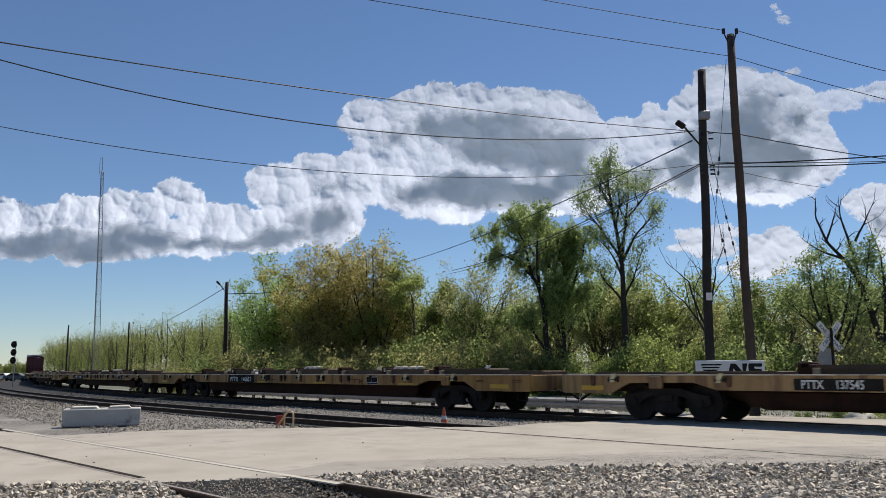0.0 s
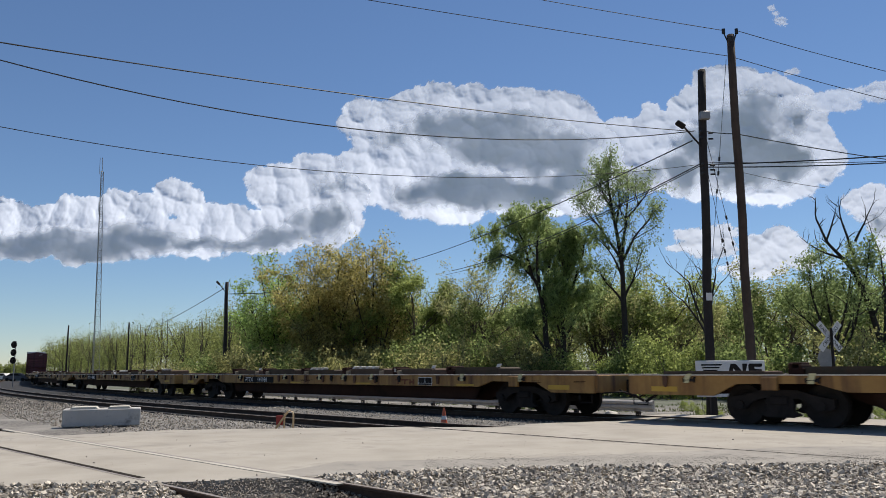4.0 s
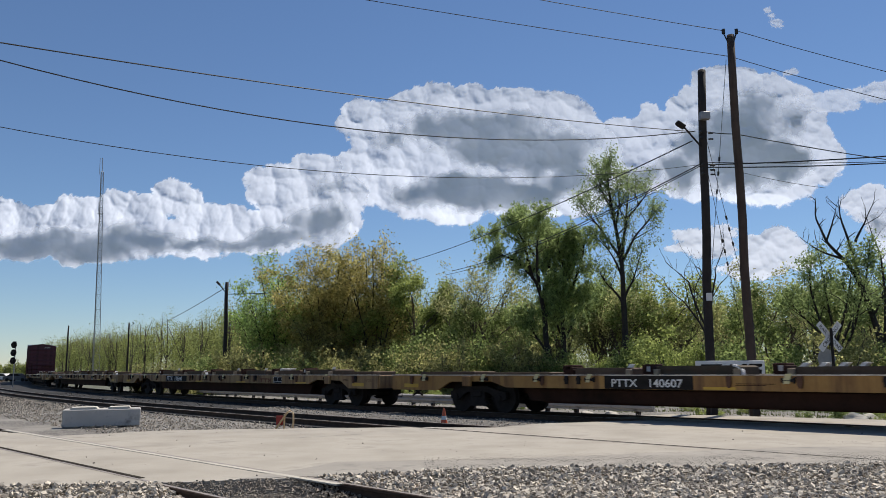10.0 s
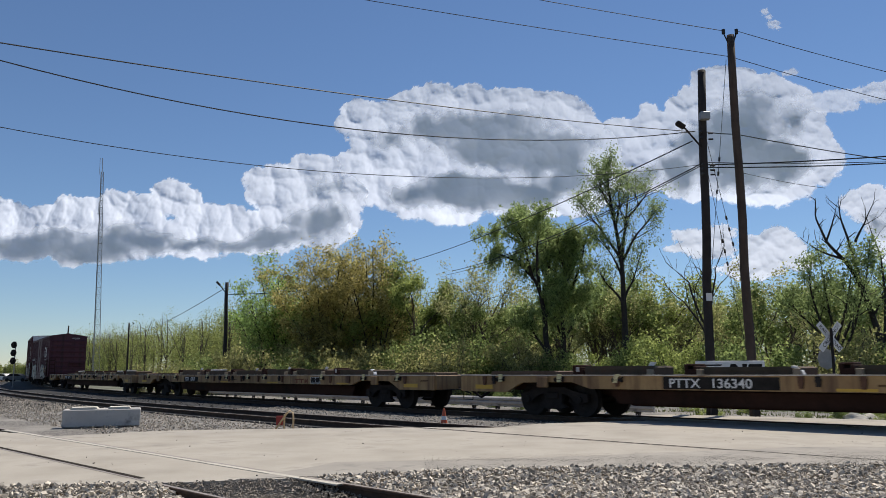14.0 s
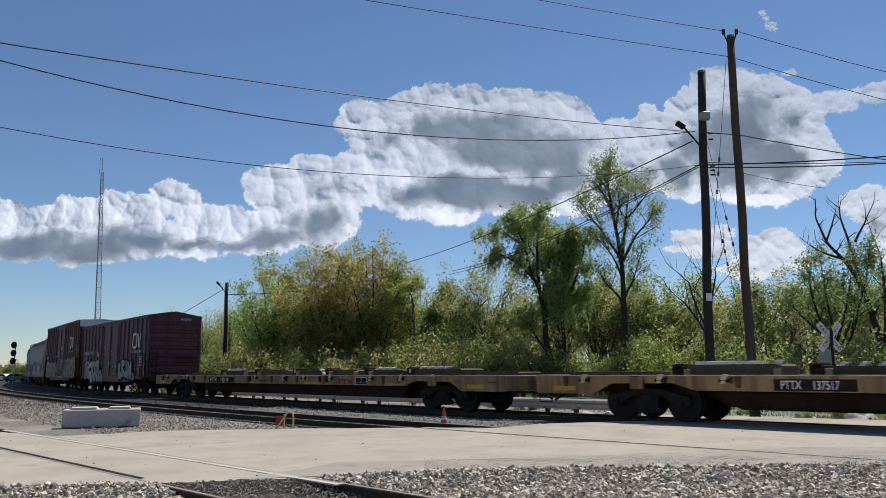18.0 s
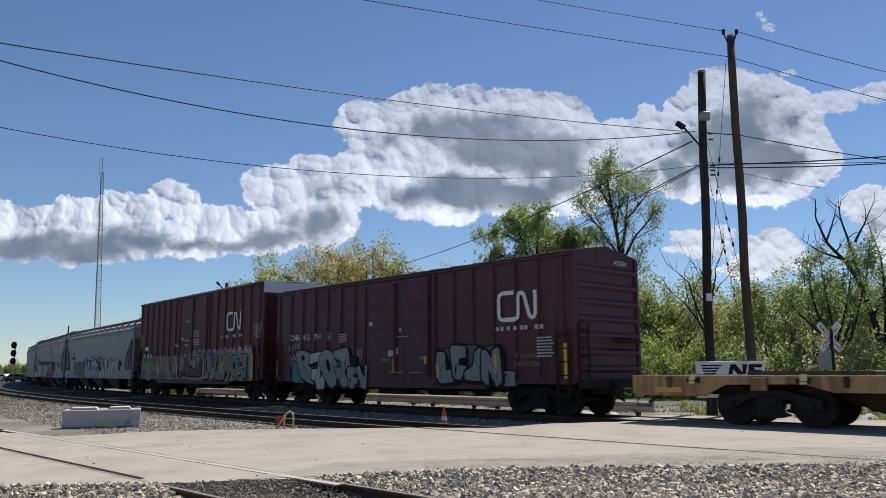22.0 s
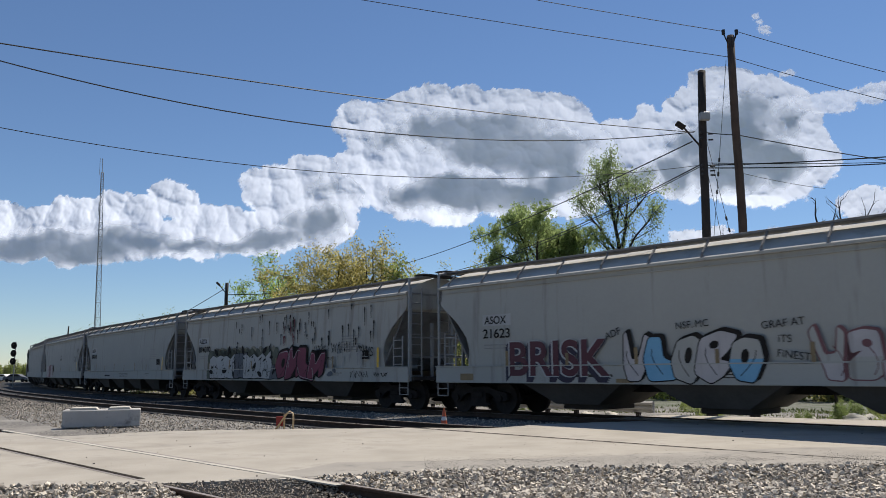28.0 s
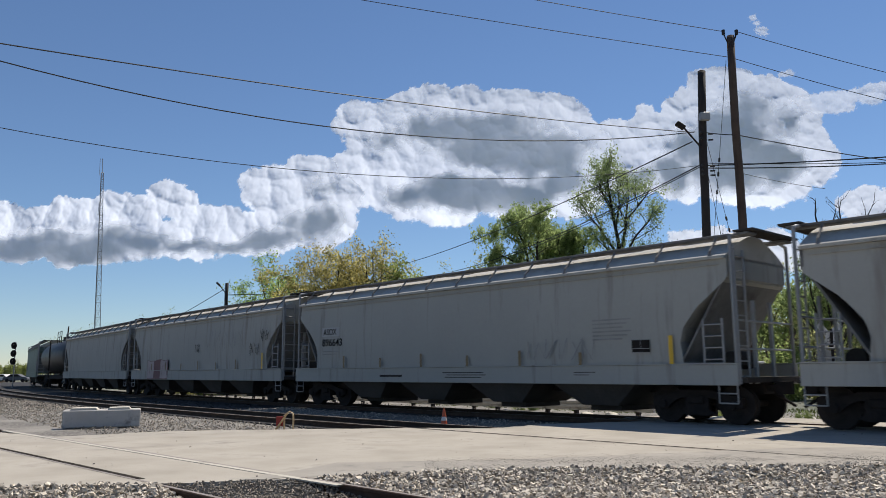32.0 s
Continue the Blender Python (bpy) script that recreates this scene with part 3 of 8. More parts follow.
v, f = sweep([(-0.05, -0.01), (0.05, -0.01), (0.05, 0.007), (-0.05, 0.007)], near_point, -0.655, -20.0, -7.4, 1.0)
tagged(mesh_of("rail_border", v, f, M_BORDER), "pale worn strip along the rail in the pavement", "rail border", kind="structure")


def scatter_all():
    rng = np.random.default_rng(8)
    # foreground bed, dense
    n = 84000
    y = 7.9 + 3.9 * rng.random(n) ** 0.9
    x = (rng.random(n) * 2 - 1) * 9.0
    keep = (np.abs(x) < y * 0.62 + 0.6) & ~inside(PAVE, x, y) & ~inside(SHOULDER, x, y)
    d = -(x * NRM.x + y * NRM.y)
    keep &= (np.abs(d - 4.21) > 0.05) & (np.abs(d - 5.71) > 0.05)
    x, y, d = x[keep], y[keep], d[keep]
    size = 0.038 + 0.064 * rng.random(len(x)) ** 1.8
    rise = 0.10 * np.clip(1.15 - gap_to(PAVE, x, y) / 0.7, 0, 1)
    z = np.where(np.abs(d - 4.96) < 0.75, -0.15, -0.10 + rise) + rng.uniform(-0.045, 0.03, len(x))
    fine = (np.abs(d - 4.96) < 0.72) & (y > 7.6)
    m = rng.random((26000, 2))
    fx, fy = m[:, 0] * 6 - 4.5, 6.8 + m[:, 1] * 4.2
    fd = -(fx * NRM.x + fy * NRM.y)
    ok = (np.abs(fd - 4.96) < 0.74) & ~inside(PAVE, fx, fy)
    fx, fy = fx[ok], fy[ok]
    fz = 0.004 - 0.14 * np.clip(gap_to(PAVE, fx, fy) / 1.3, 0, 1) ** 0.8 + rng.uniform(-0.01, 0.01, len(fx))
    scatter_stones("fine_gravel", np.stack([fx, fy, fz], 1), rng.uniform(0.02, 0.04, len(fx)), M_FINEGRAVEL, 4, "fine dark gravel between the near rails")
    x, y, z, d, size = x[~fine], y[~fine], z[~fine], d[~fine], size[~fine]
    near = np.argsort(y)[:300]
    rest = np.ones(len(x), bool)
    rest[near] = False
    scatter_stones("ballast", np.stack([x, y, z], 1)[rest], size[rest], M_STONE, 3, "bed of broken grey ballast stones in front of the crossing")
    bed = tagged(new("gravel_bed"), "loose grey ballast stones nearest the rails", "gravel", kind="structure")
    meshes = []
    for vs, fs in STONES:
        me = bpy.data.meshes.new("stone")
        me.from_pydata([tuple(v) for v in vs], [], [tuple(int(i) for i in f) for f in fs])
        me.shade_flat()
        me.materials.append(M_STONE1)
        meshes.append(me)
    rnd = random.Random(5)
    for i in near:
        ob = new("stone", rnd.choice(meshes))
        ob.parent = bed
        ob.matrix_basis = pose(x[i], y[i], z[i] + 0.015, rnd.uniform(-30, 30), rnd.uniform(-30, 30), rnd.uniform(0, 360)) @ Matrix.Scale(size[i] * 0.6, 4)
    # grit strewn over the pavement's edge and a few pebbles further in
    n = 70000
    x, y = rng.uniform(-0.3, 10.5, n), rng.uniform(9.2, 14.5, n)
    e = gap_to(PAVE[12:20], x, y)
    drift = np.array([noise.noise((a * 0.9, b * 2.2, 3.0)) for a, b in zip(x, y)])
    keep = inside(PAVE, x, y) & (rng.random(n) < (0.55 + 0.9 * drift) * np.clip(1.9 - e, 0, 1) ** 1.2 + 0.008)
    x, y = x[keep], y[keep]
    scatter_stones("grit", np.stack([x, y, np.full(len(x), 0.009)], 1), 0.005 + 0.012 * rng.random(len(x)) ** 3, M_GRIT, 9, "small dark grit strewn over the pavement")
    n = 170
    x, y = rng.uniform(-14, 14, n), rng.uniform(9.5, 19, n)
    keep = inside(PAVE, x, y)
    x, y = x[keep], y[keep]
    scatter_stones("pebbles", np.stack([x, y, np.full(len(x), 0.006)], 1), 0.012 + 0.03 * rng.random(len(x)) ** 4, M_GRIT, 10, "few loose pebbles on the pavement")
    # bed beyond the pavement: round the block and along the tracks
    n = 64000
    s = -62 * rng.random(n) ** 1.5 + 2
    off = rng.uniform(-2.6, 11.5, n)
    pts = np.array([(*track_point(a, b)[0], b, a) for a, b in zip(s, off)])
    x, y, b, s = pts.T
    keep = ~inside(PAVE, x, y) & (y > 8) & ~inside(PAVE_FAR, x, y)
    keep &= (np.abs(np.abs(b) - 0.7525) > 0.06) & (np.abs(np.abs(b - 5.8) - 0.7525) > 0.06)
    x, y, b, s = x[keep], y[keep], b[keep], s[keep]
    on_track = (b < 7.05) & (b > -2.4) & ((b < 1.7) | (b > 4.15) | (s < -27))
    size = rng.uniform(0.03, 0.065, len(x)) * np.where(y > 30, 1.5, 1.0)
    z = np.where(on_track, -0.15, np.where(b < 7, -0.11, -0.13)) + rng.uniform(-0.03, 0.03, len(x))
    on_track |= (y > 34) & (rng.random(len(x)) < 0.35)
    p = np.stack([x, y, z], 1)
    # these stones carry oil and painted shadow in one dark tone
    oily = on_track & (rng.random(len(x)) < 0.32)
    scatter_stones("track_ballast", p[oily], size[oily], M_DARKBALLAST, 5, "dark oily ballast, shade in its colour, between rails and ties")
    scatter_stones("yard_gravel", p[~on_track], size[~on_track], M_YARDSTONE, 6, "grey gravel round the concrete block and beside the tracks")

# ---------------------------------------------------------------- the train
CARS = []      # (car, centre along the track at 16 s, half distance of the truck centres)
WHEELSETS = []
HALF_W = 1.53


def wheelset_mesh():
    bm = bmesh.new()
    for s in (-1, 1):
        y = 0.7525 * s
        rod(bm, (0, y - 0.065, 0), (0, y + 0.065, 0), 0.457, 28)
        rod(bm, (0, y - 0.065 * s - 0.035 * s, 0), (0, y - 0.065 * s, 0), 0.485, 28)
        rod(bm, (0, y + 0.064 * s, 0), (0, y + 0.075 * s, 0), 0.36, 24, 0.30)
        for k in range(6):
            w = k * math.pi / 3
            rod(bm, (0.2 * math.cos(w), y + 0.06 * s, 0.2 * math.sin(w)), (0.2 * math.cos(w), y + 0.09 * s, 0.2 * math.sin(w)), 0.035, 6)
    rod(bm, (0, -1.0, 0), (0, 1.0, 0), 0.08, 12)
    me = bpy.data.meshes.new("wheelset")
    bm.to_mesh(me)
    bm.free()
    me.materials.append(M_WHEEL)
    return me


WHEELSET = wheelset_mesh()


def truck_mesh():
    """Two cast side frames with springs, bearing caps and a bolster."""
    bm = bmesh.new()
    for s in (-1, 1):
        y0, y1 = 0.93 * s, 1.06 * s
        lo, hi = min(y0, y1), max(y0, y1)
        prism(bm, [(-1.16, 0.42), (-1.16, 0.62), (-0.72, 0.70), (-0.40, 0.80), (0.40, 0.80), (0.72, 0.70), (1.16, 0.62), (1.16, 0.42),
                   (0.98, 0.36), (0.80, 0.36), (0.66, 0.50), (0.46, 0.60), (0.30, 0.62), (0.30, 0.34), (0.46, 0.26), (0.28, 0.20),
                   (-0.28, 0.20), (-0.46, 0.26), (-0.30, 0.34), (-0.30, 0.62), (-0.46, 0.60), (-0.66, 0.50), (-0.80, 0.36), (-0.98, 0.36)], lo, hi)
        for x in (-0.9, 0.9):
            rod(bm, (x, y1 - 0.03 * s, 0.457), (x, y1 + 0.06 * s, 0.457), 0.10, 12)
        for x in (-0.18, 0.0, 0.18):
            rod(bm, (x, (lo + hi) / 2, 0.24), (x, (lo + hi) / 2, 0.52), 0.075, 10)
    box(bm, -0.2, 0.2, -1.12, 1.12, 0.48, 0.66, 0.02)
    for x in (-0.42, 0.42):
        rod(bm, (x, -0.85, 0.42), (x, 0.85, 0.42), 0.05, 8)
        for s in (-1, 1):
            box(bm, x - 0.05, x + 0.05, s * 0.7525 - 0.06, s * 0.7525 + 0.06, 0.32, 0.58)
    me = bpy.data.meshes.new("truck")
    bm.to_mesh(me)
    bm.free()
    me.materials.append(M_TRUCK)
    return me


TRUCK = truck_mesh()


def coupler_mesh():
    bm = bmesh.new()
    box(bm, -0.45, 0.10, -0.09, 0.09, 0.76, 0.94, 0.02)
    prism(bm, [(0.05, -0.16), (0.28, -0.18), (0.40, -0.08), (0.40, 0.02), (0.30, 0.05), (0.28, 0.16), (0.05, 0.15)], 0.70, 1.0, "z")
    rod(bm, (-0.1, 0.06, 0.72), (0.3, 0.28, 0.42), 0.035, 8)
    rod(bm, (-0.1, 0.12, 0.95), (-0.1, 1.2, 1.0), 0.018, 6)
    me = bpy.data.meshes.new("coupler")
    bm.to_mesh(me)
    bm.free()
    me.materials.append(M_TRUCK)
    return me


COUPLER = coupler_mesh()


def running_gear(car, half, ends):
    """Two trucks with their wheelsets, and a coupler at each end."""
    for x in (-half, half):
        tr = new("truck", TRUCK)
        tr.parent = car
        tr.matrix_basis = pose(x, 0, 0)
        for a in (-0.889, 0.889):
            w = new("wheelset", WHEELSET)
            w.parent = tr
            w.matrix_basis = pose(a, 0, 0.457)
            WHEELSETS.append((w, a))
    for x, turn in ((ends, 0), (-ends, 180)):
        c = new("coupler", COUPLER)
        c.parent = car
        c.matrix_basis = pose(x, 0, 0, 0, 0, turn)


def side_bars(name, car, rows, y, material):
    """Plain bars in place of lettering; rows of (x0, x1, z0, z1)."""
    if name in ("stencil_lines", "address_bars", "mark_bars", "lettering_bars", "side_mark", "panel_lines"):
        for x0, x1, z0, z1 in rows:
            part(name.rstrip("s"), patch(bmesh.new(), [(x0, z0), (x1, z0), (x1, z1), (x0, z1)], y), material, car)
        return car
    bm = bmesh.new()
    for x0, x1, z0, z1 in rows:
        patch(bm, [(x0, z0), (x1, z0), (x1, z1), (x0, z1)], y)
    return part(name, bm, material, car)


BLOBS = [  # bulging outlines that look lettered and say nothing, each with its eye, if it has one
    ([(0.0, 0.05), (0.05, 0.95), (0.35, 1.0), (0.5, 0.62), (0.65, 1.0), (0.95, 0.9), (1.0, 0.1), (0.7, 0.0), (0.62, 0.4), (0.45, 0.2), (0.3, 0.0)], None),
    ([(0.0, 0.1), (0.02, 0.9), (0.5, 1.02), (0.95, 0.85), (0.9, 0.55), (0.6, 0.5), (0.98, 0.3), (0.85, 0.0), (0.4, -0.02)], (0.42, 0.72, 0.13, 0.08)),
    ([(0.1, 1.0), (0.5, 0.95), (0.55, 0.42), (1.0, 0.36), (1.05, 0.0), (0.15, -0.03), (0.0, 0.4)], None),
    ([(0.0, 0.5), (0.2, 0.95), (0.6, 1.03), (1.0, 0.8), (0.98, 0.3), (0.7, 0.0), (0.2, 0.02)], (0.52, 0.55, 0.12, 0.17)),
    ([(0.0, 1.0), (0.25, 1.02), (0.4, 0.52), (0.6, 0.5), (0.75, 1.02), (1.0, 0.97), (0.8, 0.2), (0.65, 0.0), (0.3, 0.0), (0.15, 0.3)], None),
    ([(0.0, 0.0), (0.0, 1.0), (0.9, 1.0), (0.95, 0.72), (0.45, 0.68), (0.5, 0.45), (0.85, 0.45), (0.85, 0.2), (0.6, 0.15), (0.5, -0.02)], (0.25, 0.35, 0.05, 0.12)),
]


def rounded(pts, times=2):
    """A closed outline with its corners cut off."""
    for _ in range(times):
        out = []
        for p, q in zip(pts, pts[1:] + pts[:1]):
            out += [(p[0] * 0.88 + q[0] * 0.12, p[1] * 0.88 + q[1] * 0.12), (p[0] * 0.12 + q[0] * 0.88, p[1] * 0.12 + q[1] * 0.88)]
        pts = out
    return pts


def swollen(pts, d):
    """A closed outline grown by d."""
    area = sum(p[0] * q[1] - q[0] * p[1] for p, q in zip(pts, pts[1:] + pts[:1]))
    s, n, out = (1 if area > 0 else -1), len(pts), []
    for i, p in enumerate(pts):
        a, b = pts[i - 1], pts[(i + 1) % n]
        t = Vector((b[0] - a[0], b[1] - a[1])).normalized()
        out.append((p[0] + t.y * d * s, p[1] - t.x * d * s))
    return out


def below(pts, level):
    """The part of a closed outline under a height."""
    out = []
    for p, q in zip(pts, pts[1:] + pts[:1]):
        if p[1] <= level:
            out.append(p)
        if (p[1] - level) * (q[1] - level) < 0:
            f = (level - p[1]) / (q[1] - p[1])
            out.append((p[0] + (q[0] - p[0]) * f, level))
    return out


def spray_piece(car, x0, x1, z0, z1, n, seed, fills, ink, y, label, edge=0.05, slant=0.1, throw=(0.0, 0.0), feet=(), shine=None, wide=1.14):
    """A sprayed row of bulging forms: outline with a thrown shadow, fill, a second tone at the foot, inked eye and a thin shine."""
    rnd = random.Random(seed)
    w, h = (x1 - x0) / n, z1 - z0
    last = -1
    for i in range(n):
        pick = rnd.choice([k for k in range(len(BLOBS)) if k != last])
        last = pick
        shape, eye = BLOBS[pick]
        sx, sz, tilt, flip = w * wide * rnd.uniform(0.92, 1.1), h * rnd.uniform(0.86, 1.04), rnd.uniform(-0.14, 0.14), rnd.random() < 0.4
        base = z0 + rnd.uniform(-0.03, 0.05) * h

        def at(px, pz):
            u = (1 - px if flip else px) - 0.5
            return (x0 + w * (i + 0.5) + u * sx + (pz - 0.5) * sz * (slant + tilt), base + pz * sz + u * sx * tilt * 0.6)
        body = rounded([at(px + rnd.uniform(-0.09, 0.09), pz + rnd.uniform(-0.09, 0.09)) for px, pz in shape])
        k = 0.0007 * i
        rim = swollen(body, edge)
        bm = patch(bmesh.new(), rim, y - 0.003 - k)
        if throw[0] or throw[1]:
            for f in (0.33, 0.66, 1.0):
                patch(bm, [(p[0] + throw[0] * f, p[1] + throw[1] * f) for p in rim], y - 0.003 - k + 0.0006 * f)
        letter = part("graffiti", bm, ink, car, label)
        part("graffiti_fill", patch(bmesh.new(), body, y - 0.0034 - k), fills[i % len(fills)], letter)
        if feet:
            low = below(body, base + sz * rnd.uniform(0.25, 0.5))
            if len(low) > 3:
                part("graffiti_foot", patch(bmesh.new(), low, y - 0.0036 - k), feet[i % len(feet)], letter)
        lines = bmesh.new()
        if eye:
            ex, ez, rx, rz = eye
            patch(lines, [at(ex + rx * math.cos(a * 0.5236), ez + rz * math.sin(a * 0.5236)) for a in range(12)], y - 0.0039 - k)
        mid = [at(0.5 + 0.3 * math.sin(2.2 * f + seed), 0.12 + 0.55 * f) for f in (0.0, 0.25, 0.5, 0.75, 1.0)]
        ribbon(lines, mid, 0.022, y - 0.0039 - k)
        part("graffiti_line", lines, ink, letter)
        if shine:
            inner = swollen(body, -0.035)
            m = len(inner)
            start = rnd.randrange(m)
            part("graffiti_shine", ribbon(bmesh.new(), [inner[(start + j) % m] for j in range(int(m * 0.45))], 0.016, y - 0.0042 - k), shine, letter)


def leaf_splash(car, spots, seed, size, material, y):
    """Pointed sprayed leaves round a piece."""
    rnd = random.Random(seed)
    for x, z in spots:
        a, r = rnd.uniform(0, 6.28), size * rnd.uniform(0.7, 1.2)
        pts = [(1.0, 0.0), (0.4, 0.36), (-0.3, 0.42), (-0.8, 0.15), (-0.8, -0.15), (-0.3, -0.42), (0.4, -0.36)]
        part("graffiti_leaf", patch(bmesh.new(), [(x + r * (p * math.cos(a) - q * math.sin(a)), z + r * (p * math.sin(a) + q * math.cos(a))) for p, q in pts], y), material, car)


def jagged_piece(car, x0, x1, z0, z1, n, seed, fills, line, y, label, edge=0.06, lean=0.15):
    """A solid sprayed block of leaning blades with a peaked top and inked partings."""
    rnd = random.Random(seed)
    w, h = (x1 - x0) / n, z1 - z0
    for i in range(n):
        a, b = x0 + w * i - 0.03, x0 + w * (i + 1) + 0.03
        t0, t1 = z1 - h * rnd.uniform(0.0, 0.16), z1 - h * rnd.uniform(0.0, 0.16)
        s0, s1 = lean * rnd.uniform(0.0, 1.0), lean * rnd.uniform(0.2, 1.2)
        foot = z0 + h * rnd.uniform(0.0, 0.08)
        pts = [(a, foot), ((a + b) / 2, foot - 0.03), (b + 0.05, z0), (b + s1 * 0.5, z0 + h * 0.5), (b + s1 * 0.8, t1 - 0.12 * h), (b + s1 * 0.6, t1),
               ((a + b) / 2 + s1 * 0.6, (t0 + t1) / 2 + h * rnd.uniform(-0.06, 0.05)), (a + s0 * 0.7, t0), (a + s0 * 0.3, t0 - 0.14 * h), (a + rnd.uniform(-0.05, 0.08), z0 + h * 0.45)]
        cx, cz = sum(p[0] for p in pts) / 10, sum(p[1] for p in pts) / 10
        gx, gz = 1 + 2 * edge / w, 1 + 2 * edge / h
        k = 0.0004 * i
        back, fill, ink = bmesh.new(), bmesh.new(), bmesh.new()
        patch(back, [(cx + (p[0] - cx) * gx, cz + (p[1] - cz) * gz) for p in pts], y - 0.002 - k)
        patch(fill, pts, y - 0.008 - k)
        hook = [(a + w * 0.35, z0 + h * rnd.uniform(0.15, 0.3)), (a + w * rnd.uniform(0.3, 0.5), z0 + h * rnd.uniform(0.45, 0.6)), (a + w * 0.75, z0 + h * rnd.uniform(0.55, 0.75)), (a + w * 0.7, z0 + h * 0.35)]
        ribbon(ink, hook, 0.03, y - 0.0165)
        ribbon(ink, [(b, z0 + 0.1 * h), (b + s1 * 0.4, z0 + h * 0.5), (b + s1 * 0.6, t1)], 0.035, y - 0.0165)
        letter = part("graffiti", back, line, car, label)
        part("graffiti_fill", fill, fills[i % len(fills)], letter)
        part("graffiti_line", ink, line, letter)


def jagged_mass(car, x0, x1, z0, z1, seed, fill, line, y, label):
    """One broad sprayed mass with a spiky outline, inked with thin curved lines and small hooked darts."""
    rnd = random.Random(seed)
    n, h = max(3, int((x1 - x0) / 0.34)), z1 - z0
    top, foot = [], []
    for i in range(n + 1):
        x = x0 + (x1 - x0) * i / n
        top.append((x + rnd.uniform(-0.08, 0.08), z1 - h * (rnd.uniform(0.0, 0.10) if i % 2 else rnd.uniform(0.10, 0.28))))
        foot.append((x + rnd.uniform(-0.05, 0.05), z0 + h * rnd.uniform(0.0, 0.05)))
    pts = foot + [(x1 + rnd.uniform(0.0, 0.2), z0 + h * 0.5)] + top[::-1] + [(x0 - rnd.uniform(0.0, 0.2), z0 + h * 0.45)]
    cx, cz = (x0 + x1) / 2, (z0 + z1) / 2
    back, front, ink = bmesh.new(), bmesh.new(), bmesh.new()
    patch(back, [(cx + (p[0] - cx) * 1.035, cz + (p[1] - cz) * 1.07) for p in pts], y)
    patch(front, pts, y - 0.006)
    for i in range(n):
        x, z = x0 + (x1 - x0) * (i + 0.5) / n, z0 + h * rnd.uniform(0.2, 0.5)
        e = rnd.choice((-1, 1))
        ribbon(ink, [(x, z - 0.2 * h), (x + e * 0.12, z), (x + e * 0.05, z + 0.18 * h), (x + e * 0.2, z + 0.34 * h)], 0.022, y - 0.012)
        a, b = x + rnd.uniform(-0.15, 0.15), z0 + h * rnd.uniform(0.2, 0.75)
        patch(ink, [(a, b), (a + e * 0.20, b + 0.05), (a + e * 0.27, b + 0.16), (a + e * 0.10, b + 0.10)][::e], y - 0.013)
    for bm in (back, front):
        bmesh.ops.triangulate(bm, faces=bm.faces[:])
    mass = part("graffiti", back, line, car, label)
    part("graffiti_fill", front, fill, mass)
    part("graffiti_line", ink, line, mass)


def bubble_band(car, x0, x1, z0, z1, seed, material, y, label):
    """A long sprayed cloud with a bumpy upper edge."""
    rnd = random.Random(seed)
    pts, x = [(x0, z0), (x1, z0)], x1
    while x > x0 + 0.5:
        w = rnd.uniform(0.35, 0.8)
        for a in range(6):
            f = a / 5
            pts.append((x - w * f, z1 - 0.25 + rnd.uniform(0.9, 1.1) * 0.25 * math.sin(math.pi * f)))
        x -= w
    bm = bmesh.new()
    patch(bm, pts, y)
    bmesh.ops.triangulate(bm, faces=bm.faces[:])
    return part("graffiti", bm, material, car, label)


def scribble(car, x, z, w, h, seed, material, y, n=5, width=0.02):
    """A quick hand-drawn tag of strokes that say nothing."""
    rnd = random.Random(seed)
    bm = bmesh.new()
    for i in range(n):
        a = x + w * i / n
        pts = [(a + rnd.uniform(0, w / n * 1.3), z + h * (0.1 + 0.8 * (j % 2)) + rnd.uniform(-0.1, 0.1) * h) for j in range(4)]
        pts = [(p[0] + 0.05 * w / n * j, p[1]) for j, p in enumerate(pts)]
        ribbon(bm, pts, width, y)
    return part("tag", bm, material, car)


def worm_mark(car, x, z, h, y):
    """The white mark on the red cars: one thick bent line."""
    bm = bmesh.new()
    w = h * 1.82
    t = 0.16 * h
    path = [(0.42, 1.0), (0.10, 1.0), (0.02, 0.93), (0.0, 0.8), (0.0, 0.2), (0.02, 0.07), (0.10, 0.0), (0.44, 0.0), (0.52, 0.06),
            (0.54, 0.2), (0.54, 0.82), (0.57, 0.95), (0.64, 0.97), (0.70, 0.9), (0.84, 0.12), (0.90, 0.03), (0.97, 0.06), (1.0, 0.2), (1.0, 1.02)]
    ribbon(bm, [(x + px * w, z + pz * h) for px, pz in path], t, y)
    return part("mark", bm, M_WHITE, car, "white bent-line mark")


def ladder(name, car, x, y, z0, z1, rungs, w, material, along="x"):
    bm = bmesh.new()
    d = Vector((w, 0, 0)) if along == "x" else Vector((0, w, 0))
    p = Vector((x, y, 0))
    rod(bm, p + Vector((0, 0, z0)), p + Vector((0, 0, z1)), 0.028, 6)
    rod(bm, p + d + Vector((0, 0, z0)), p + d + Vector((0, 0, z1)), 0.028, 6)
    for i in range(rungs):
        z = z0 + (z1 - z0) * (i + 0.5) / rungs
        rod(bm, p + Vector((0, 0, z)), p + d + Vector((0, 0, z)), 0.018, 6)
    return part(name, bm, material, car)


def small_mesh(name, bm, material):
    me = bpy.data.meshes.new(name)
    bm.to_mesh(me)
    bm.free()
    me.materials.append(material)
    return me


def piece(name, me, parent, x, y, z):
    ob = new(name, me)
    ob.parent = parent
    ob.matrix_basis = pose(x, y, z)
    return ob


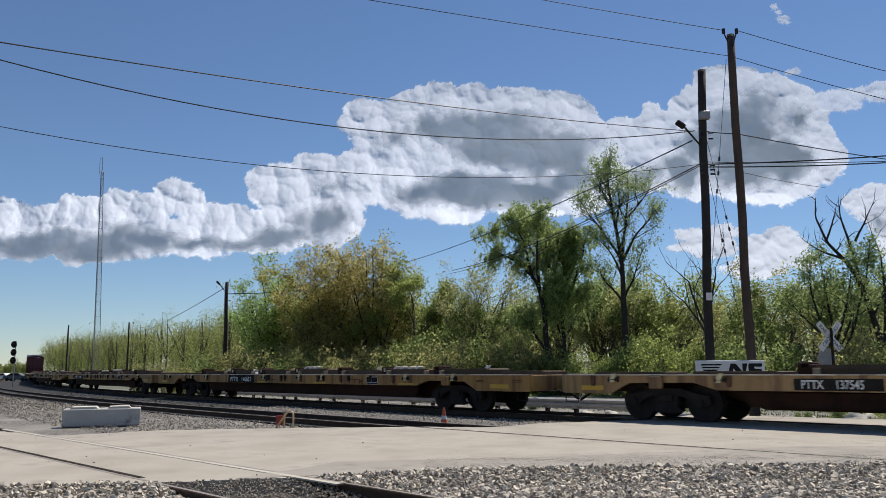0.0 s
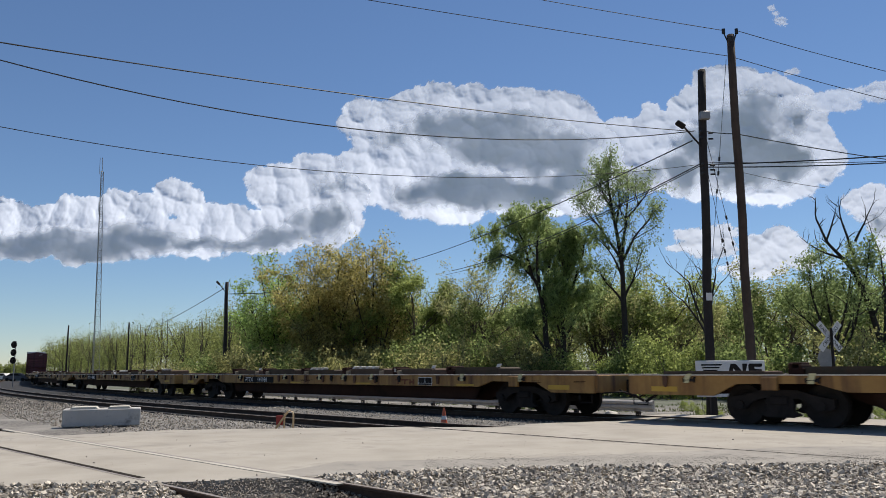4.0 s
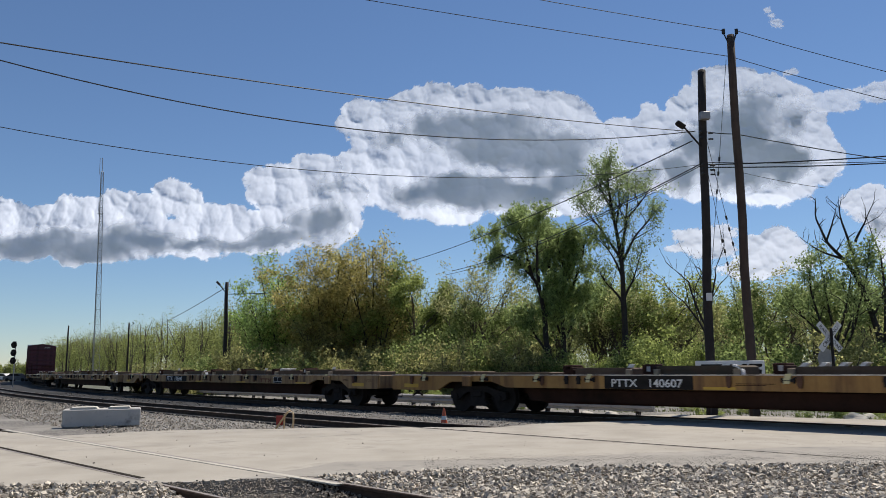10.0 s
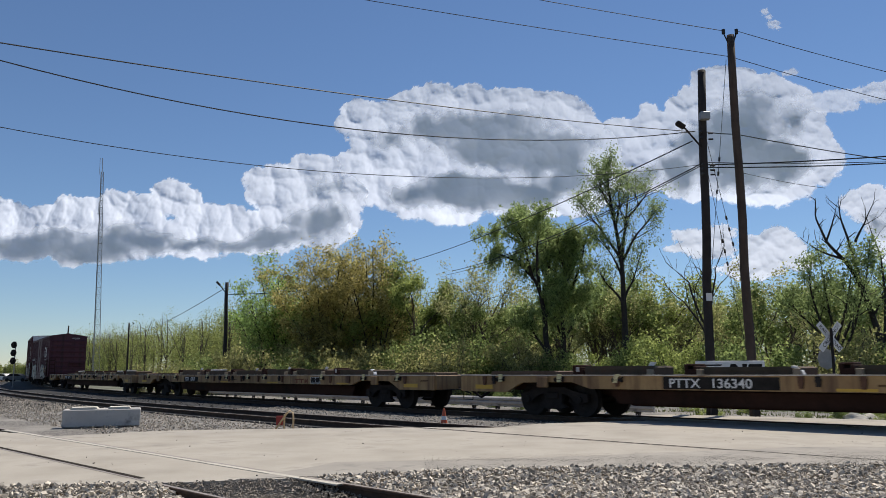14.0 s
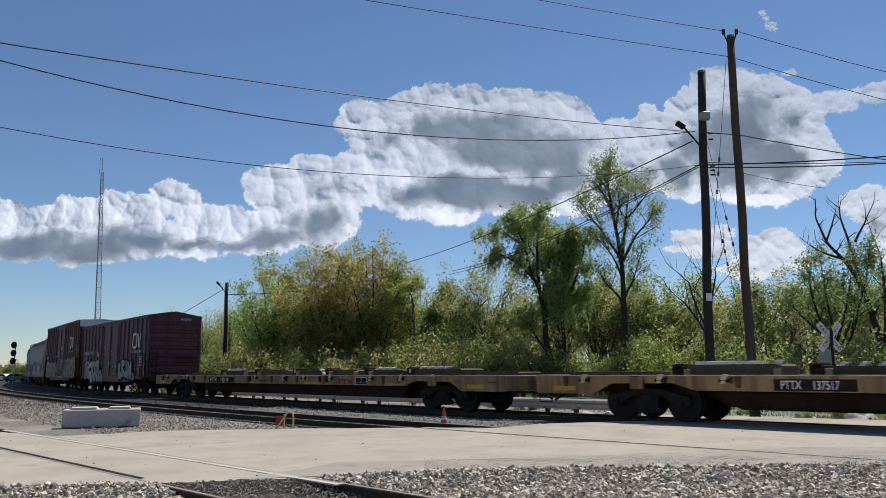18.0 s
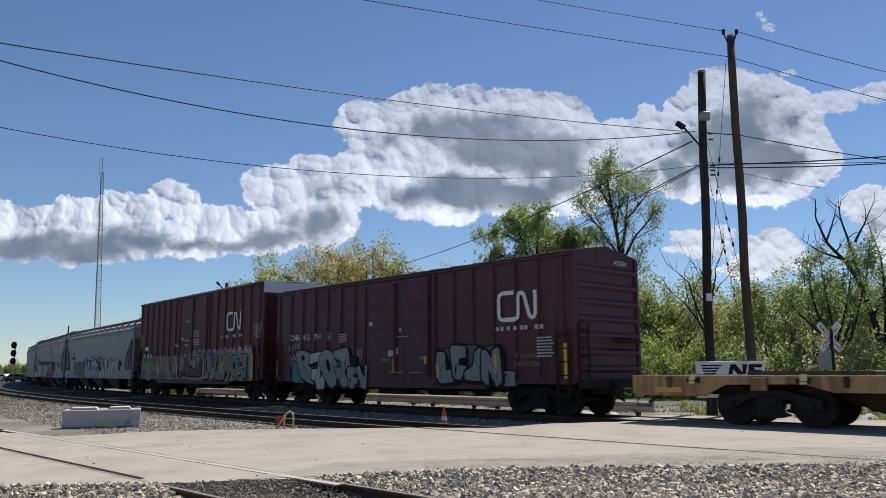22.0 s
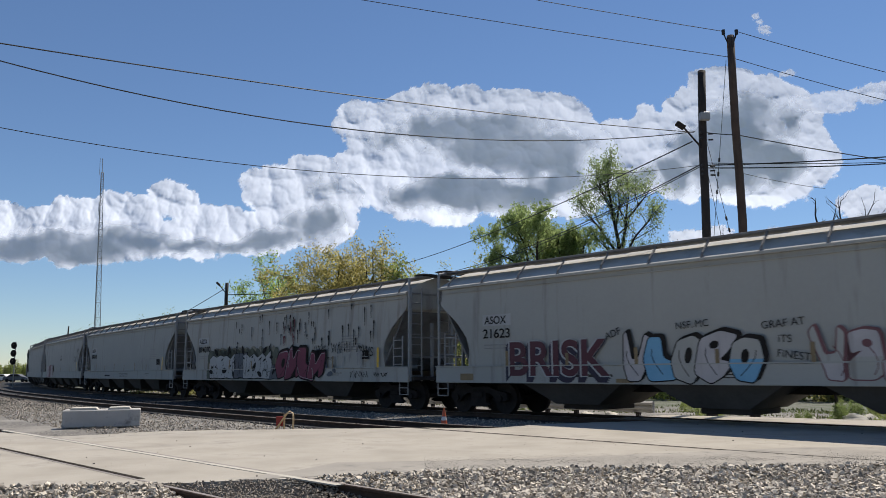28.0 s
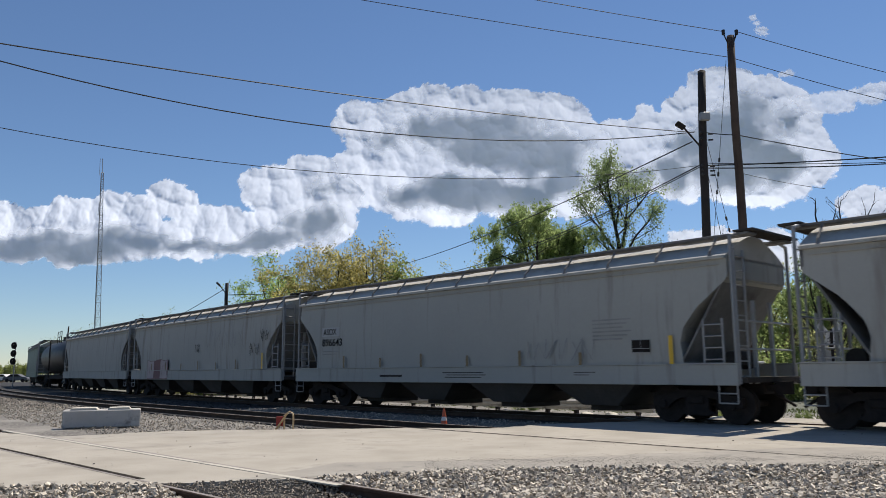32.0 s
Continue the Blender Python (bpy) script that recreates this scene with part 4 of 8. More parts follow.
POCKET = small_mesh("stake_pocket", prism(bmesh.new(), [(-0.065, 0.13), (0.065, 0.13), (0.055, -0.06), (0.03, -0.13), (-0.03, -0.13), (-0.055, -0.06)], -0.03, 0.03), M_POCKET)
CLEAT = small_mesh("cleat", prism(bmesh.new(), [(0.0, 0.0), (0.13, 0.0), (0.22, 0.08), (0.10, 0.09)], -0.17, 0.06), M_WHITE)


def hitch_bm():
    """A squat cast hitch head with an open throat."""
    bm = boxed(-0.17, 0.17, -0.10, 0.55, 0.0, 0.16, bevel=0.02)
    box(bm, -0.17, -0.07, -0.12, 0.50, 0.10, 0.27, 0.02)
    box(bm, 0.08, 0.15, -0.12, 0.50, 0.10, 0.23, 0.02)
    box(bm, -0.15, 0.13, -0.04, 0.45, 0.22, 0.28, 0.02)
    return bm


def horn_bm():
    """A pale strip that curls over the end of a guide box."""
    arc = [(0.26 * math.sin(0.26 * i) - 0.10, -0.02 + 0.26 * math.cos(0.26 * i)) for i in range(7)]
    inner = [(p[0] * 0.86 - 0.02, p[1] * 0.88 - 0.015) for p in arc[::-1]]
    return prism(bmesh.new(), arc + inner, -0.20, -0.06)


HITCH = small_mesh("hitch_head", hitch_bm(), M_SILL)
HITCH_FACE = small_mesh("face_plate", boxed(-0.055, 0.055, -0.135, -0.122, 0.09, 0.22, bevel=0.004), M_DULLWHITE)
HORN = small_mesh("horn", horn_bm(), M_WHITE)
TIEDOWN = small_mesh("tie_down", box(rod(bmesh.new(), (0, -0.04, 0), (0, 0.04, 0), 0.065, 8), -0.05, 0.05, -0.02, 0.02, -0.13, 0.09), M_TRUCK)
WINCH = [small_mesh("winch", prism(bmesh.new(), [(-0.01, 0.02), (0.12, 0.02), (0.12 + l, -0.10), (0.10 + l, -0.20), (-0.03 + l, -0.20), (-0.03 + l, -0.10)], -0.012, 0.012), M_STRAP) for l in (-0.07, -0.04, 0.0)]


def ratchet_bm():
    """The drum, side plates and pawl of a strap winch."""
    bm = rod(bmesh.new(), (-0.10, 0.0, -0.13), (0.16, 0.0, -0.13), 0.035, 8)
    for x in (-0.11, 0.14):
        rod(bm, (x, 0.0, -0.13), (x + 0.03, 0.0, -0.13), 0.062, 10)
    return rod(bm, (0.15, 0.0, -0.12), (0.20, -0.02, -0.06), 0.018, 6)


RATCHET = small_mesh("ratchet", ratchet_bm(), M_TRUCK)
END_BLOCK = small_mesh("end_block", boxed(-0.07, 0.07, -0.07, 0.07, 0.0, 0.15, bevel=0.012), M_BLOCKTAN)
FLAG = small_mesh("flag", prism(bmesh.new(), [(-0.10, 0.0), (0.07, 0.0), (0.13, 0.09), (-0.03, 0.10)], -0.02, 0.02), M_WHITE)


def guide_mesh(x0, x1, h):
    """A long low box with sloping end and a ribbed top edge."""
    bm = prism(bmesh.new(), [(x0, 1.13), (x1, 1.13), (x1, 1.13 + h * 0.8), (x1 - 0.1, 1.13 + h), (x0 + 0.06, 1.13 + h), (x0, 1.13 + h * 0.85)], -0.52, 0.48)
    box(bm, x0 + 0.1, x1 - 0.1, -0.545, -0.515, 1.13 + h * 0.55, 1.13 + h * 0.75)
    return bm


def flat_car(number, centre, paint, seed, label, x0=-6.3, bare=0.4, deep=False, half=13.3, letters=0.255, tight=1.0):
    """Long flat car: deep painted side sills cut away over the trucks, a brown belly sill, tie-down gear on the deck."""
    rnd = random.Random(seed)
    car = tagged(new("flat_car"), label, "flat car", "cars of the train")
    L = half
    tc = 10.1
    for s in (-1, 1):
        y0, y1 = 1.36 * s, 1.46 * s
        a = tc
        prof = [(-L, 1.12), (L, 1.12), (L, 0.70), (L - 0.05, 0.66), (a + 1.35, 0.66), (a + 0.80, 0.93), (a - 0.95, 0.95), (a - 1.55, 0.78),
                (-a + 1.55, 0.78), (-a + 0.95, 0.95), (-a - 0.80, 0.93), (-a - 1.35, 0.66), (-L + 0.05, 0.66), (-L, 0.70)]
        part("side_sill", prism(bmesh.new(), prof, min(y0, y1), max(y0, y1)), paint, car, "faded stained yellow side sill")
        bm = bmesh.new()
        box(bm, -L, L, min(y0, y1) - 0.03, max(y0, y1) + 0.03, 1.12, 1.145)
        part("top_flange", bm, M_SUNEDGE, car, "deck edge painted pale for the sun on it")
        # stake pockets
        x = -L + 1.0
        while x < L - 0.8:
            if abs(abs(x) - tc) > 1.6 and not (s < 0 and (x0 - 0.3 < x < x0 + 2.8 or 4.3 < x < 6.6)):
                piece("stake_pocket", POCKET, car, x, y1 + 0.025 * s, 0.98)
            x += rnd.choice((1.25, 1.6, 2.1))
        # the jacking boxes over the trucks
        for x in (-tc, tc):
            bm = boxed(x - 0.18, x + 0.18, y1 - 0.1 if s < 0 else y1, y1 if s < 0 else y1 + 0.1, 0.80, 1.10, bevel=0.02)
            part("jacking_box", bm, paint, car)
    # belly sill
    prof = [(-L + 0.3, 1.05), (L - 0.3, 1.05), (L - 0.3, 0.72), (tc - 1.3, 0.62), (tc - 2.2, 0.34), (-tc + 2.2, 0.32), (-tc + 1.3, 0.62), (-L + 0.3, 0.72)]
    part("centre_sill", prism(bmesh.new(), prof, -0.42, 0.42), M_SILL, car, "rust-brown deep centre sill, darkened for the shade under the deck")
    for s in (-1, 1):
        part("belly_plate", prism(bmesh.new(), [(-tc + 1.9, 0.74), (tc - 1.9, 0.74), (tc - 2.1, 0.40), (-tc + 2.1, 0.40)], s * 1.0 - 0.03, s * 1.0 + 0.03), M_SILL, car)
    part("deck", boxed(-L, L, -1.36, 1.36, 1.05, 1.13, bevel=0.01), M_DECK, car, "weathered brown steel deck")
    for x in (-L, L):
        part("end_sill", boxed(x - 0.06, x + 0.06, -1.42, 1.42, 0.68, 1.125, bevel=0.01), paint, car)
    # folded hitches and long guide boxes on the deck
    x = -L + bare
    while x < L - 2.0:
        ln = rnd.uniform(2.1, 2.9)
        h = rnd.uniform(0.18, 0.26) if -L + 3.4 < x < L - 5.0 else rnd.uniform(0.07, 0.13)
        e = min(x + ln, L - 0.3)
        if h < 0.15:
            part("guide_box", guide_mesh(x, e, h), M_DECK, car, "low brown steel guide on the deck")
        else:
            tone = M_GUIDE if rnd.random() < 0.65 else M_DECK
            guide = part("guide_box", guide_mesh(x + 0.3, e, h), tone, car, "weathered steel guide box on the deck")
            hitch = piece("hitch_head", HITCH, car, x + 0.1, -0.50, 1.13)
            if rnd.random() < 0.35:
                piece("face_plate", HITCH_FACE, hitch, 0.03, 0.0, 0.0)
            if rnd.random() < 0.35:
                for i in range(int((e - x - 0.8) / 0.42)):
                    piece("cleat", CLEAT, guide, x + 0.5 + i * 0.42, -0.35, 1.13 + h)
            elif rnd.random() < 0.85:
                if rnd.random() < 0.4:
                    piece("horn", HORN, guide, e - 0.1, -0.33, 1.13 + h - 0.22)
                else:
                    piece("flag", FLAG, guide, e - 0.12, -0.40, 1.13 + h)
            for q in (x + 0.36, e - 0.06):
                if rnd.random() < 0.7:
                    piece("end_block", END_BLOCK, guide, q, -0.60, 1.13)
        x = e + rnd.uniform(0.35, 1.0)
    # winches hung over the near edge, tie-downs between them
    x = -L + 1.6
    while x < L - 1.4:
        if not (x0 - 0.3 < x < x0 + 2.7 or 4.4 < x < 6.5):
            strap = piece("winch", rnd.choice(WINCH), car, x, -1.512, 1.145)
            piece("ratchet", RATCHET, strap, 0.0, 0.02, 0.0)
        x += rnd.uniform(1.5, 2.9)
    for i in range(9):
        x = rnd.uniform(-L + 1, L - 1)
        if abs(abs(x) - tc) > 1.7 and not x0 - 0.3 < x < x0 + 2.8:
            piece("tie_down", TIEDOWN, car, x, -1.49, 1.02)
    # plates and lettering on the side towards the road
    y = -1.464
    if deep:
        part("number_plate_ground", boxed(x0 - 0.15, x0 + 2.35, y - 0.003, y + 0.002, 0.785, 1.118), M_BLACK, car, "deep black panel behind the lettering")
    else:
        part("number_plate_ground", boxed(x0 - 0.10, x0 + (1.30 + 4.8 * letters) * tight, y - 0.003, y + 0.002, 0.805, 0.85 + letters * 0.8), M_BLACK, car, "black panel behind the lettering")
    size, broad = (0.27, 1.18) if deep else (letters, 1.12 * tight)
    lettering("mark", "PTTX", size, x0 + 0.05, y - 0.006, 0.845, M_WHITE, car, label="white car mark", fat=0.004, wide=broad)
    lettering("number", number, size, x0 + 1.12 * tight, y - 0.006, 0.845, M_WHITE, car, label="white car number", fat=0.004, wide=broad)
    side_bars("side_mark", car, [(4.52, 5.24, 0.945, 0.99), (4.64, 4.72, 0.82, 0.945), (5.00, 5.08, 0.82, 0.945), (5.28, 5.36, 0.82, 0.90), (5.46, 5.54, 0.82, 0.90), (5.36, 5.46, 0.875, 0.935), (5.28, 5.36, 0.91, 0.99), (5.46, 5.54, 0.91, 0.99)], y - 0.003, M_RUSTMARK)
    tp = part("test_panel", boxed(5.75, 6.45, y - 0.004, y, 0.80, 1.06), M_BLACK, car, "black consolidated stencil panel")
    side_bars("panel_lines", tp, [(5.75, 6.45, 1.045, 1.06), (5.75, 5.77, 0.80, 1.06), (6.43, 6.45, 0.80, 1.06), (5.75, 6.45, 0.80, 0.812), (6.09, 6.105, 0.86, 1.06), (5.75, 6.45, 0.86, 0.872)], y - 0.008, M_WHITE)
    for px, pw in ((L - 1.6, 0.75), (2.2, 0.9), (7.6, 0.8), (-2.4, 0.8), (-L + 0.6, 0.7)):
        side_bars("paint_patch", car, [(px, px + pw, 0.80 if abs(px) < 9 else 0.74, 0.86)], y - 0.002, M_YELLOW3)
    side_bars("stencil_lines", car, [(L - 2.2, L - 1.9, 0.96, 0.975), (L - 2.2, L - 1.85, 0.92, 0.935), (L - 0.7, L - 0.3, 0.96, 0.975), (L - 0.7, L - 0.35, 0.92, 0.935), (-1.6, -0.7, 0.93, 0.945), (-1.6, -0.9, 0.90, 0.915)], y - 0.003, M_SILL)
    # grab irons and the uncoupling rod at the ends
    for e in (-1, 1):
        bm = bmesh.new()
        rod(bm, (e * (L - 0.1), -1.47, 0.62), (e * (L - 0.1), -1.47, 0.42), 0.014, 6)
        rod(bm, (e * (L - 0.5), -1.47, 0.62), (e * (L - 0.5), -1.47, 0.42), 0.014, 6)
        rod(bm, (e * (L - 0.5), -1.47, 0.42), (e * (L - 0.1), -1.47, 0.42), 0.014, 6)
        part("grab_iron", bm, M_TRUCK, car)
        part("uncoupling_rod", rod(bmesh.new(), (e * (L + 0.02), -1.3, 0.66), (e * (L + 0.25), 0.0, 0.70), 0.015, 6), M_TRUCK, car)
        part("brake_hose", rod(bmesh.new(), (e * L, -0.5, 0.75), (e * (L + 0.45), -0.3, 0.55), 0.025, 6), M_TRUCK, car)
    running_gear(car, tc, L)
    CARS.append((car, centre, tc))
    return car


def box_car(length, eave, ridge, paint, centre, label, tall, inset=1.75):
    """Steel box car: posts on the sides, plug doors, ribbed ends, ladders, a ridged roof."""
    car = tagged(new("box_car"), label, "box car", "cars of the train")
    L = length / 2
    z0 = 0.95
    part("side_wall", boxed(-L, L, -HALF_W + 0.03, HALF_W - 0.03, z0, eave - 0.02, bevel=0.01), paint, car)
    # posts; the door stands left of the middle towards the rear
    d0, d1 = -1.62, 1.9
    for s in (-1, 1):
        y = HALF_W * s
        post = small_mesh("side_post", prism(bmesh.new(), [(0, -0.03 * s), (0.025, 0.035 * s), (0.125, 0.035 * s), (0.15, -0.03 * s)], z0 + 0.08, eave - 0.10, "z"), paint)
        x, step = -L + 0.1, 0.88
        while x < L - 0.1:
            if not d0 - 0.15 < x < d1 + 0.1:
                piece("side_post", post, car, x, y, 0.0)
            x += step
        door = part("door", boxed(d0, d1, min(y - 0.03 * s, y + 0.02 * s), max(y - 0.03 * s, y + 0.02 * s), z0 + 0.1, eave - 0.16, bevel=0.01), paint, car, "plug doors with locking bars")
        bar = small_mesh("locking_bar", rod(bmesh.new(), (0, 0, z0 + 0.15), (0, 0, eave - 0.25), 0.022, 6), paint)
        for x in (d0 + 0.06, (d0 + d1) / 2 - 0.06, (d0 + d1) / 2 + 0.06, d1 - 0.06):
            piece("locking_bar", bar, door, x, y + 0.05 * s, 0.0)
        mid = (d0 + d1) / 2
        batten = small_mesh("door_batten", boxed(0.1, mid - d0 - 0.15, -0.0125, 0.0125, 0.0, 0.05), paint)
        for i in range(5):
            z = z0 + 0.35 + i * 0.72
            piece("door_batten", batten, door, d0, y + 0.0325 * s, z)
            piece("door_batten", batten, door, mid + 0.05, y + 0.0325 * s, z)
        bm = bmesh.new()
        box(bm, -L, L, min(y - 0.04 * s, y + 0.05 * s), max(y - 0.04 * s, y + 0.05 * s), eave - 0.12, eave, 0.01)
        part("top_chord", bm, paint, car)
        bm = bmesh.new()
        prism(bm, [(-L, z0 + 0.1), (L, z0 + 0.1), (L, z0 - 0.05), (L - 2.9, z0 - 0.05), (L - 3.3, z0 - 0.22), (-L + 3.3, z0 - 0.22), (-L + 2.9, z0 - 0.05), (-L, z0 - 0.05)], min(y - 0.05 * s, y + 0.03 * s), max(y - 0.05 * s, y + 0.03 * s))
        part("side_sill", bm, paint, car)
    # ends with horizontal ribs
    for e in (-1, 1):
        rib = small_mesh("end_rib", prism(bmesh.new(), [(e * L, 0), (e * (L + 0.07), 0.07), (e * (L + 0.07), 0.15), (e * L, 0.22)], -HALF_W + 0.16, HALF_W - 0.16), paint)
        z = z0 + 0.25
        while z < eave - 0.55:
            piece("end_rib", rib, car, 0.0, 0.0, z)
            z += 0.46
        for s in (-1, 1):
            w = HALF_W * s
            part("corner_post", boxed(min(e * L, e * (L + 0.06)), max(e * L, e * (L + 0.06)), min(w - 0.14 * s, w - 0.02 * s), max(w - 0.14 * s, w - 0.02 * s), z0, eave - 0.05), paint, car)
        part("end_gable", prism(bmesh.new(), [(-HALF_W, eave - 0.03), (0.0, ridge - 0.03), (HALF_W, eave - 0.03)], min(e * (L - 0.05), e * L), max(e * (L - 0.05), e * L), "x"), paint, car)
        if tall:
            part("white_band", boxed(min(e * (L + 0.005), e * (L + 0.075)), max(e * (L + 0.005), e * (L + 0.075)), -HALF_W + 0.01, HALF_W - 0.01, eave - 0.50, eave - 0.02), M_WHITE, car, "white excess-height band")
        ladder("ladder", car, e * (L + 0.08), 0.95 if e < 0 else -1.40, z0 - 0.2, 2.55, 5, 0.42, M_SILL, "y")
        part("brake_platform", boxed(min(e * (L + 0.05), e * (L + 0.35)), max(e * (L + 0.05), e * (L + 0.35)), 0.1, 1.2, 2.05, 2.09), M_SILL, car)
        bm = boxed(min(e * L, e * (L + 0.2)), max(e * L, e * (L + 0.2)), -1.4, 1.4, 0.78, 1.02, bevel=0.02)
        part("end_sill", bm, M_TRUCK, car)
    # roof: shallow ridge with cross seams
    bm = prism(bmesh.new(), [(-HALF_W - 0.05, eave), (0.0, ridge), (HALF_W + 0.05, eave), (HALF_W + 0.05, eave - 0.05), (0.0, ridge - 0.06), (-HALF_W - 0.05, eave - 0.05)], -L - 0.02, L + 0.02, "x")
    roof = part("roof", bm, M_BOX1 if not tall else M_ROOF, car)
    seam = small_mesh("roof_seam", prism(bmesh.new(), [(-HALF_W - 0.06, eave + 0.002), (0.0, ridge + 0.002), (HALF_W + 0.06, eave + 0.002), (HALF_W + 0.06, eave + 0.03), (0.0, ridge + 0.035), (-HALF_W - 0.06, eave + 0.03)], 0.0, 0.09, "x"), M_ROOF)
    x = -L + 0.5
    while x < L:
        piece("roof_seam", seam, roof, x, 0.0, 0.0)
        x += 1.02
    # under the floor
    bm = boxed(-L + 0.3, L - 0.3, -0.3, 0.3, 0.62, 0.95)
    box(bm, -1.4, 0.2, -1.1, -0.6, 0.5, 0.9, 0.03)
    rod(bm, (1.2, -0.9, 0.7), (2.4, -0.9, 0.7), 0.2, 12)
    for x in (-3.6, -1.9, 1.9, 3.6):
        box(bm, x, x + 0.12, -1.45, 1.45, 0.72, 0.95)
    part("underframe", bm, M_TRUCK, car)
    ladder("side_ladder", car, L - 0.55, -HALF_W - 0.06, z0 - 0.35, 2.4, 5, 0.42, M_SILL)
    ladder("side_ladder", car, -L + 0.12, -HALF_W - 0.06, z0 - 0.35, 2.4, 5, 0.42, M_SILL)
    running_gear(car, L - inset, L)
    CARS.append((car, centre, L - inset))
    return car


def bracket_bm():
    bm = bmesh.new()
    pts = [(-HALF_W - 0.02, 3.91), (-HALF_W * 0.98, 4.03), (-HALF_W * 0.82, 4.26), (-HALF_W * 0.74, 4.42)]
    for a, b in zip(pts, pts[1:]):
        rod(bm, (0, *a), (0, *b), 0.03, 6)
    return bm


BOARD_BRACKET = small_mesh("board_bracket", bracket_bm(), M_HOPDARK)
HATCH = small_mesh("hatch_cover", boxed(-0.55, 0.55, -0.32, 0.32, 0.0, 0.08, bevel=0.02), M_HOPDARK)


def hopper_car(number, centre, paint, label, length=18.7, bays=4, inset=0.38, pitch=3.35):
    """Covered hopper: smooth bulged sides, sloping end sheets behind open platforms, running boards, outlet bays."""
    car = tagged(new("hopper_car"), label, "hopper car", "cars of the train")
    L = length / 2
    W = HALF_W
    sill, eave, ridge = 1.38, 3.86, 4.50
    # the body, closed by slope sheets: the side outline narrows at the foot towards the middle
    cut = 1.62
    outline = [(-L + 0.35, eave), (-L + 0.35, 3.35), (-L + cut - 0.5, 2.75), (-L + cut - 0.12, 2.3), (-L + cut, 1.95), (-L + cut - 0.08, sill), (L - cut + 0.08, sill), (L - cut, 1.95),
               (L - cut + 0.12, 2.3), (L - cut + 0.5, 2.75), (L - 0.35, 3.35), (L - 0.35, eave)]
    bm = prism(bmesh.new(), outline, -W + 0.05, W - 0.05)
    part("body", bm, paint, car, "smooth grey sides")
    # side sheets stand a little proud and bulge
    for s in (-1, 1):
        vs, fs = [], []
        k = 15
        zs = [sill + (eave - sill) * i / (k - 1) for i in range(k)]

        def edge(z):
            for (xa, za), (xb, zb) in zip(outline[6:], outline[7:]):
                lo, hi = min(za, zb), max(za, zb)
                if lo <= z <= hi and hi > lo:
                    return xa + (xb - xa) * (z - za) / (zb - za)
            return L - 0.35
        for z in zs:
            f = (z - sill) / (eave - sill)
            yy = s * (W - 0.05 + 0.05 * math.sin(math.pi * min(1.0, f * 1.05)) + 0.012)
            xe = edge(z) + 0.03
            for j in range(25):
                vs.append((-xe + 2 * xe * j / 24, yy, z))
        for i in range(k - 1):
            for j in range(24):
                fs.append((i * 25 + j, i * 25 + j + 1, (i + 1) * 25 + j + 1, (i + 1) * 25 + j))
        mesh_of("side_sheet", vs, fs, paint, car, True)
        y0, y1 = s * (W - 0.03), s * (W + 0.05)
        lo, hi = min(y0, y1), max(y0, y1)
        part("side_sill", boxed(-L + 0.15, L - 0.15, lo, hi, 0.92, sill + 0.02, bevel=0.012), paint, car, "pale grey deep side sill")
        part("sill_flange", boxed(-L + 0.15, L - 0.15, lo - 0.03, hi + 0.03, sill + 0.02, sill + 0.05), paint, car)
        part("top_chord", boxed(-L + 0.3, L - 0.3, lo - 0.01, hi + 0.01, eave - 0.03, eave + 0.05, bevel=0.012), paint, car)
        bm = bmesh.new()
        box(bm, -L + 0.5, L - 0.5, min(s * (W - 0.02), s * (W + 0.010)), max(s * (W - 0.02), s * (W + 0.010)), 3.70, 3.725)
        part("side_rib", bm, paint, car)
    # shallow arched roof
    prof = [(-W - 0.02, eave + 0.04)] + [(W * q, eave + 0.06 + (ridge - eave - 0.03) * (1 - abs(q) ** 1.45)) for q in (-0.97, -0.8, -0.6, -0.4, -0.2, 0.0, 0.2, 0.4, 0.6, 0.8, 0.97)] + [(W + 0.02, eave + 0.04), (W - 0.1, eave - 0.02), (-W + 0.1, eave - 0.02)]
    roof = part("roof", prism(bmesh.new(), prof, -L + 0.3, L - 0.3, "x"), M_HOPROOF, car, "dusty rounded roof, paled for the sun on it")
    n = 13
    for i in range(n):
        x = -L + 0.7 + (length - 1.4) * i / (n - 1)
        for s in (-1, 1):
            ob = piece("board_bracket", BOARD_BRACKET, roof, x, 0, 0)
            if s > 0:
                ob.matrix_basis = pose(x, 0, 0, 0, 0, 180)
    for s in (-1, 1):
        bm = boxed(-L - 0.1, L + 0.1, min(s * 0.72, s * 1.16), max(s * 0.72, s * 1.16), ridge - 0.10, ridge - 0.04, bevel=0.01)
        part("running_board", bm, M_HOPDARK, roof, "dark grating running board")
    for e in (-1, 1):
        part("end_board", boxed(e * L - 0.25, e * L + 0.25, -1.2, 1.2, ridge - 0.03, ridge + 0.02), M_BAY, roof)
    for i in range(8):
        piece("hatch_cover", HATCH, roof, -L + 1.6 + (length - 3.2) * i / 7, 0, ridge)
    # ends: sloping sheet, upright end frame, ladders, platform
    for e in (-1, 1):
        vs = [(e * (L - 0.30), -W + 0.06, 3.5), (e * (L - 0.30), W - 0.06, 3.5), (e * (L - cut - 0.05), W - 0.06, sill - 0.1), (e * (L - cut - 0.05), -W + 0.06, sill - 0.1)]
        inner = [(e * (L - 0.36), v[1], v[2]) if i < 2 else (v[0] - e * 0.06, v[1], v[2]) for i, v in enumerate(vs)]
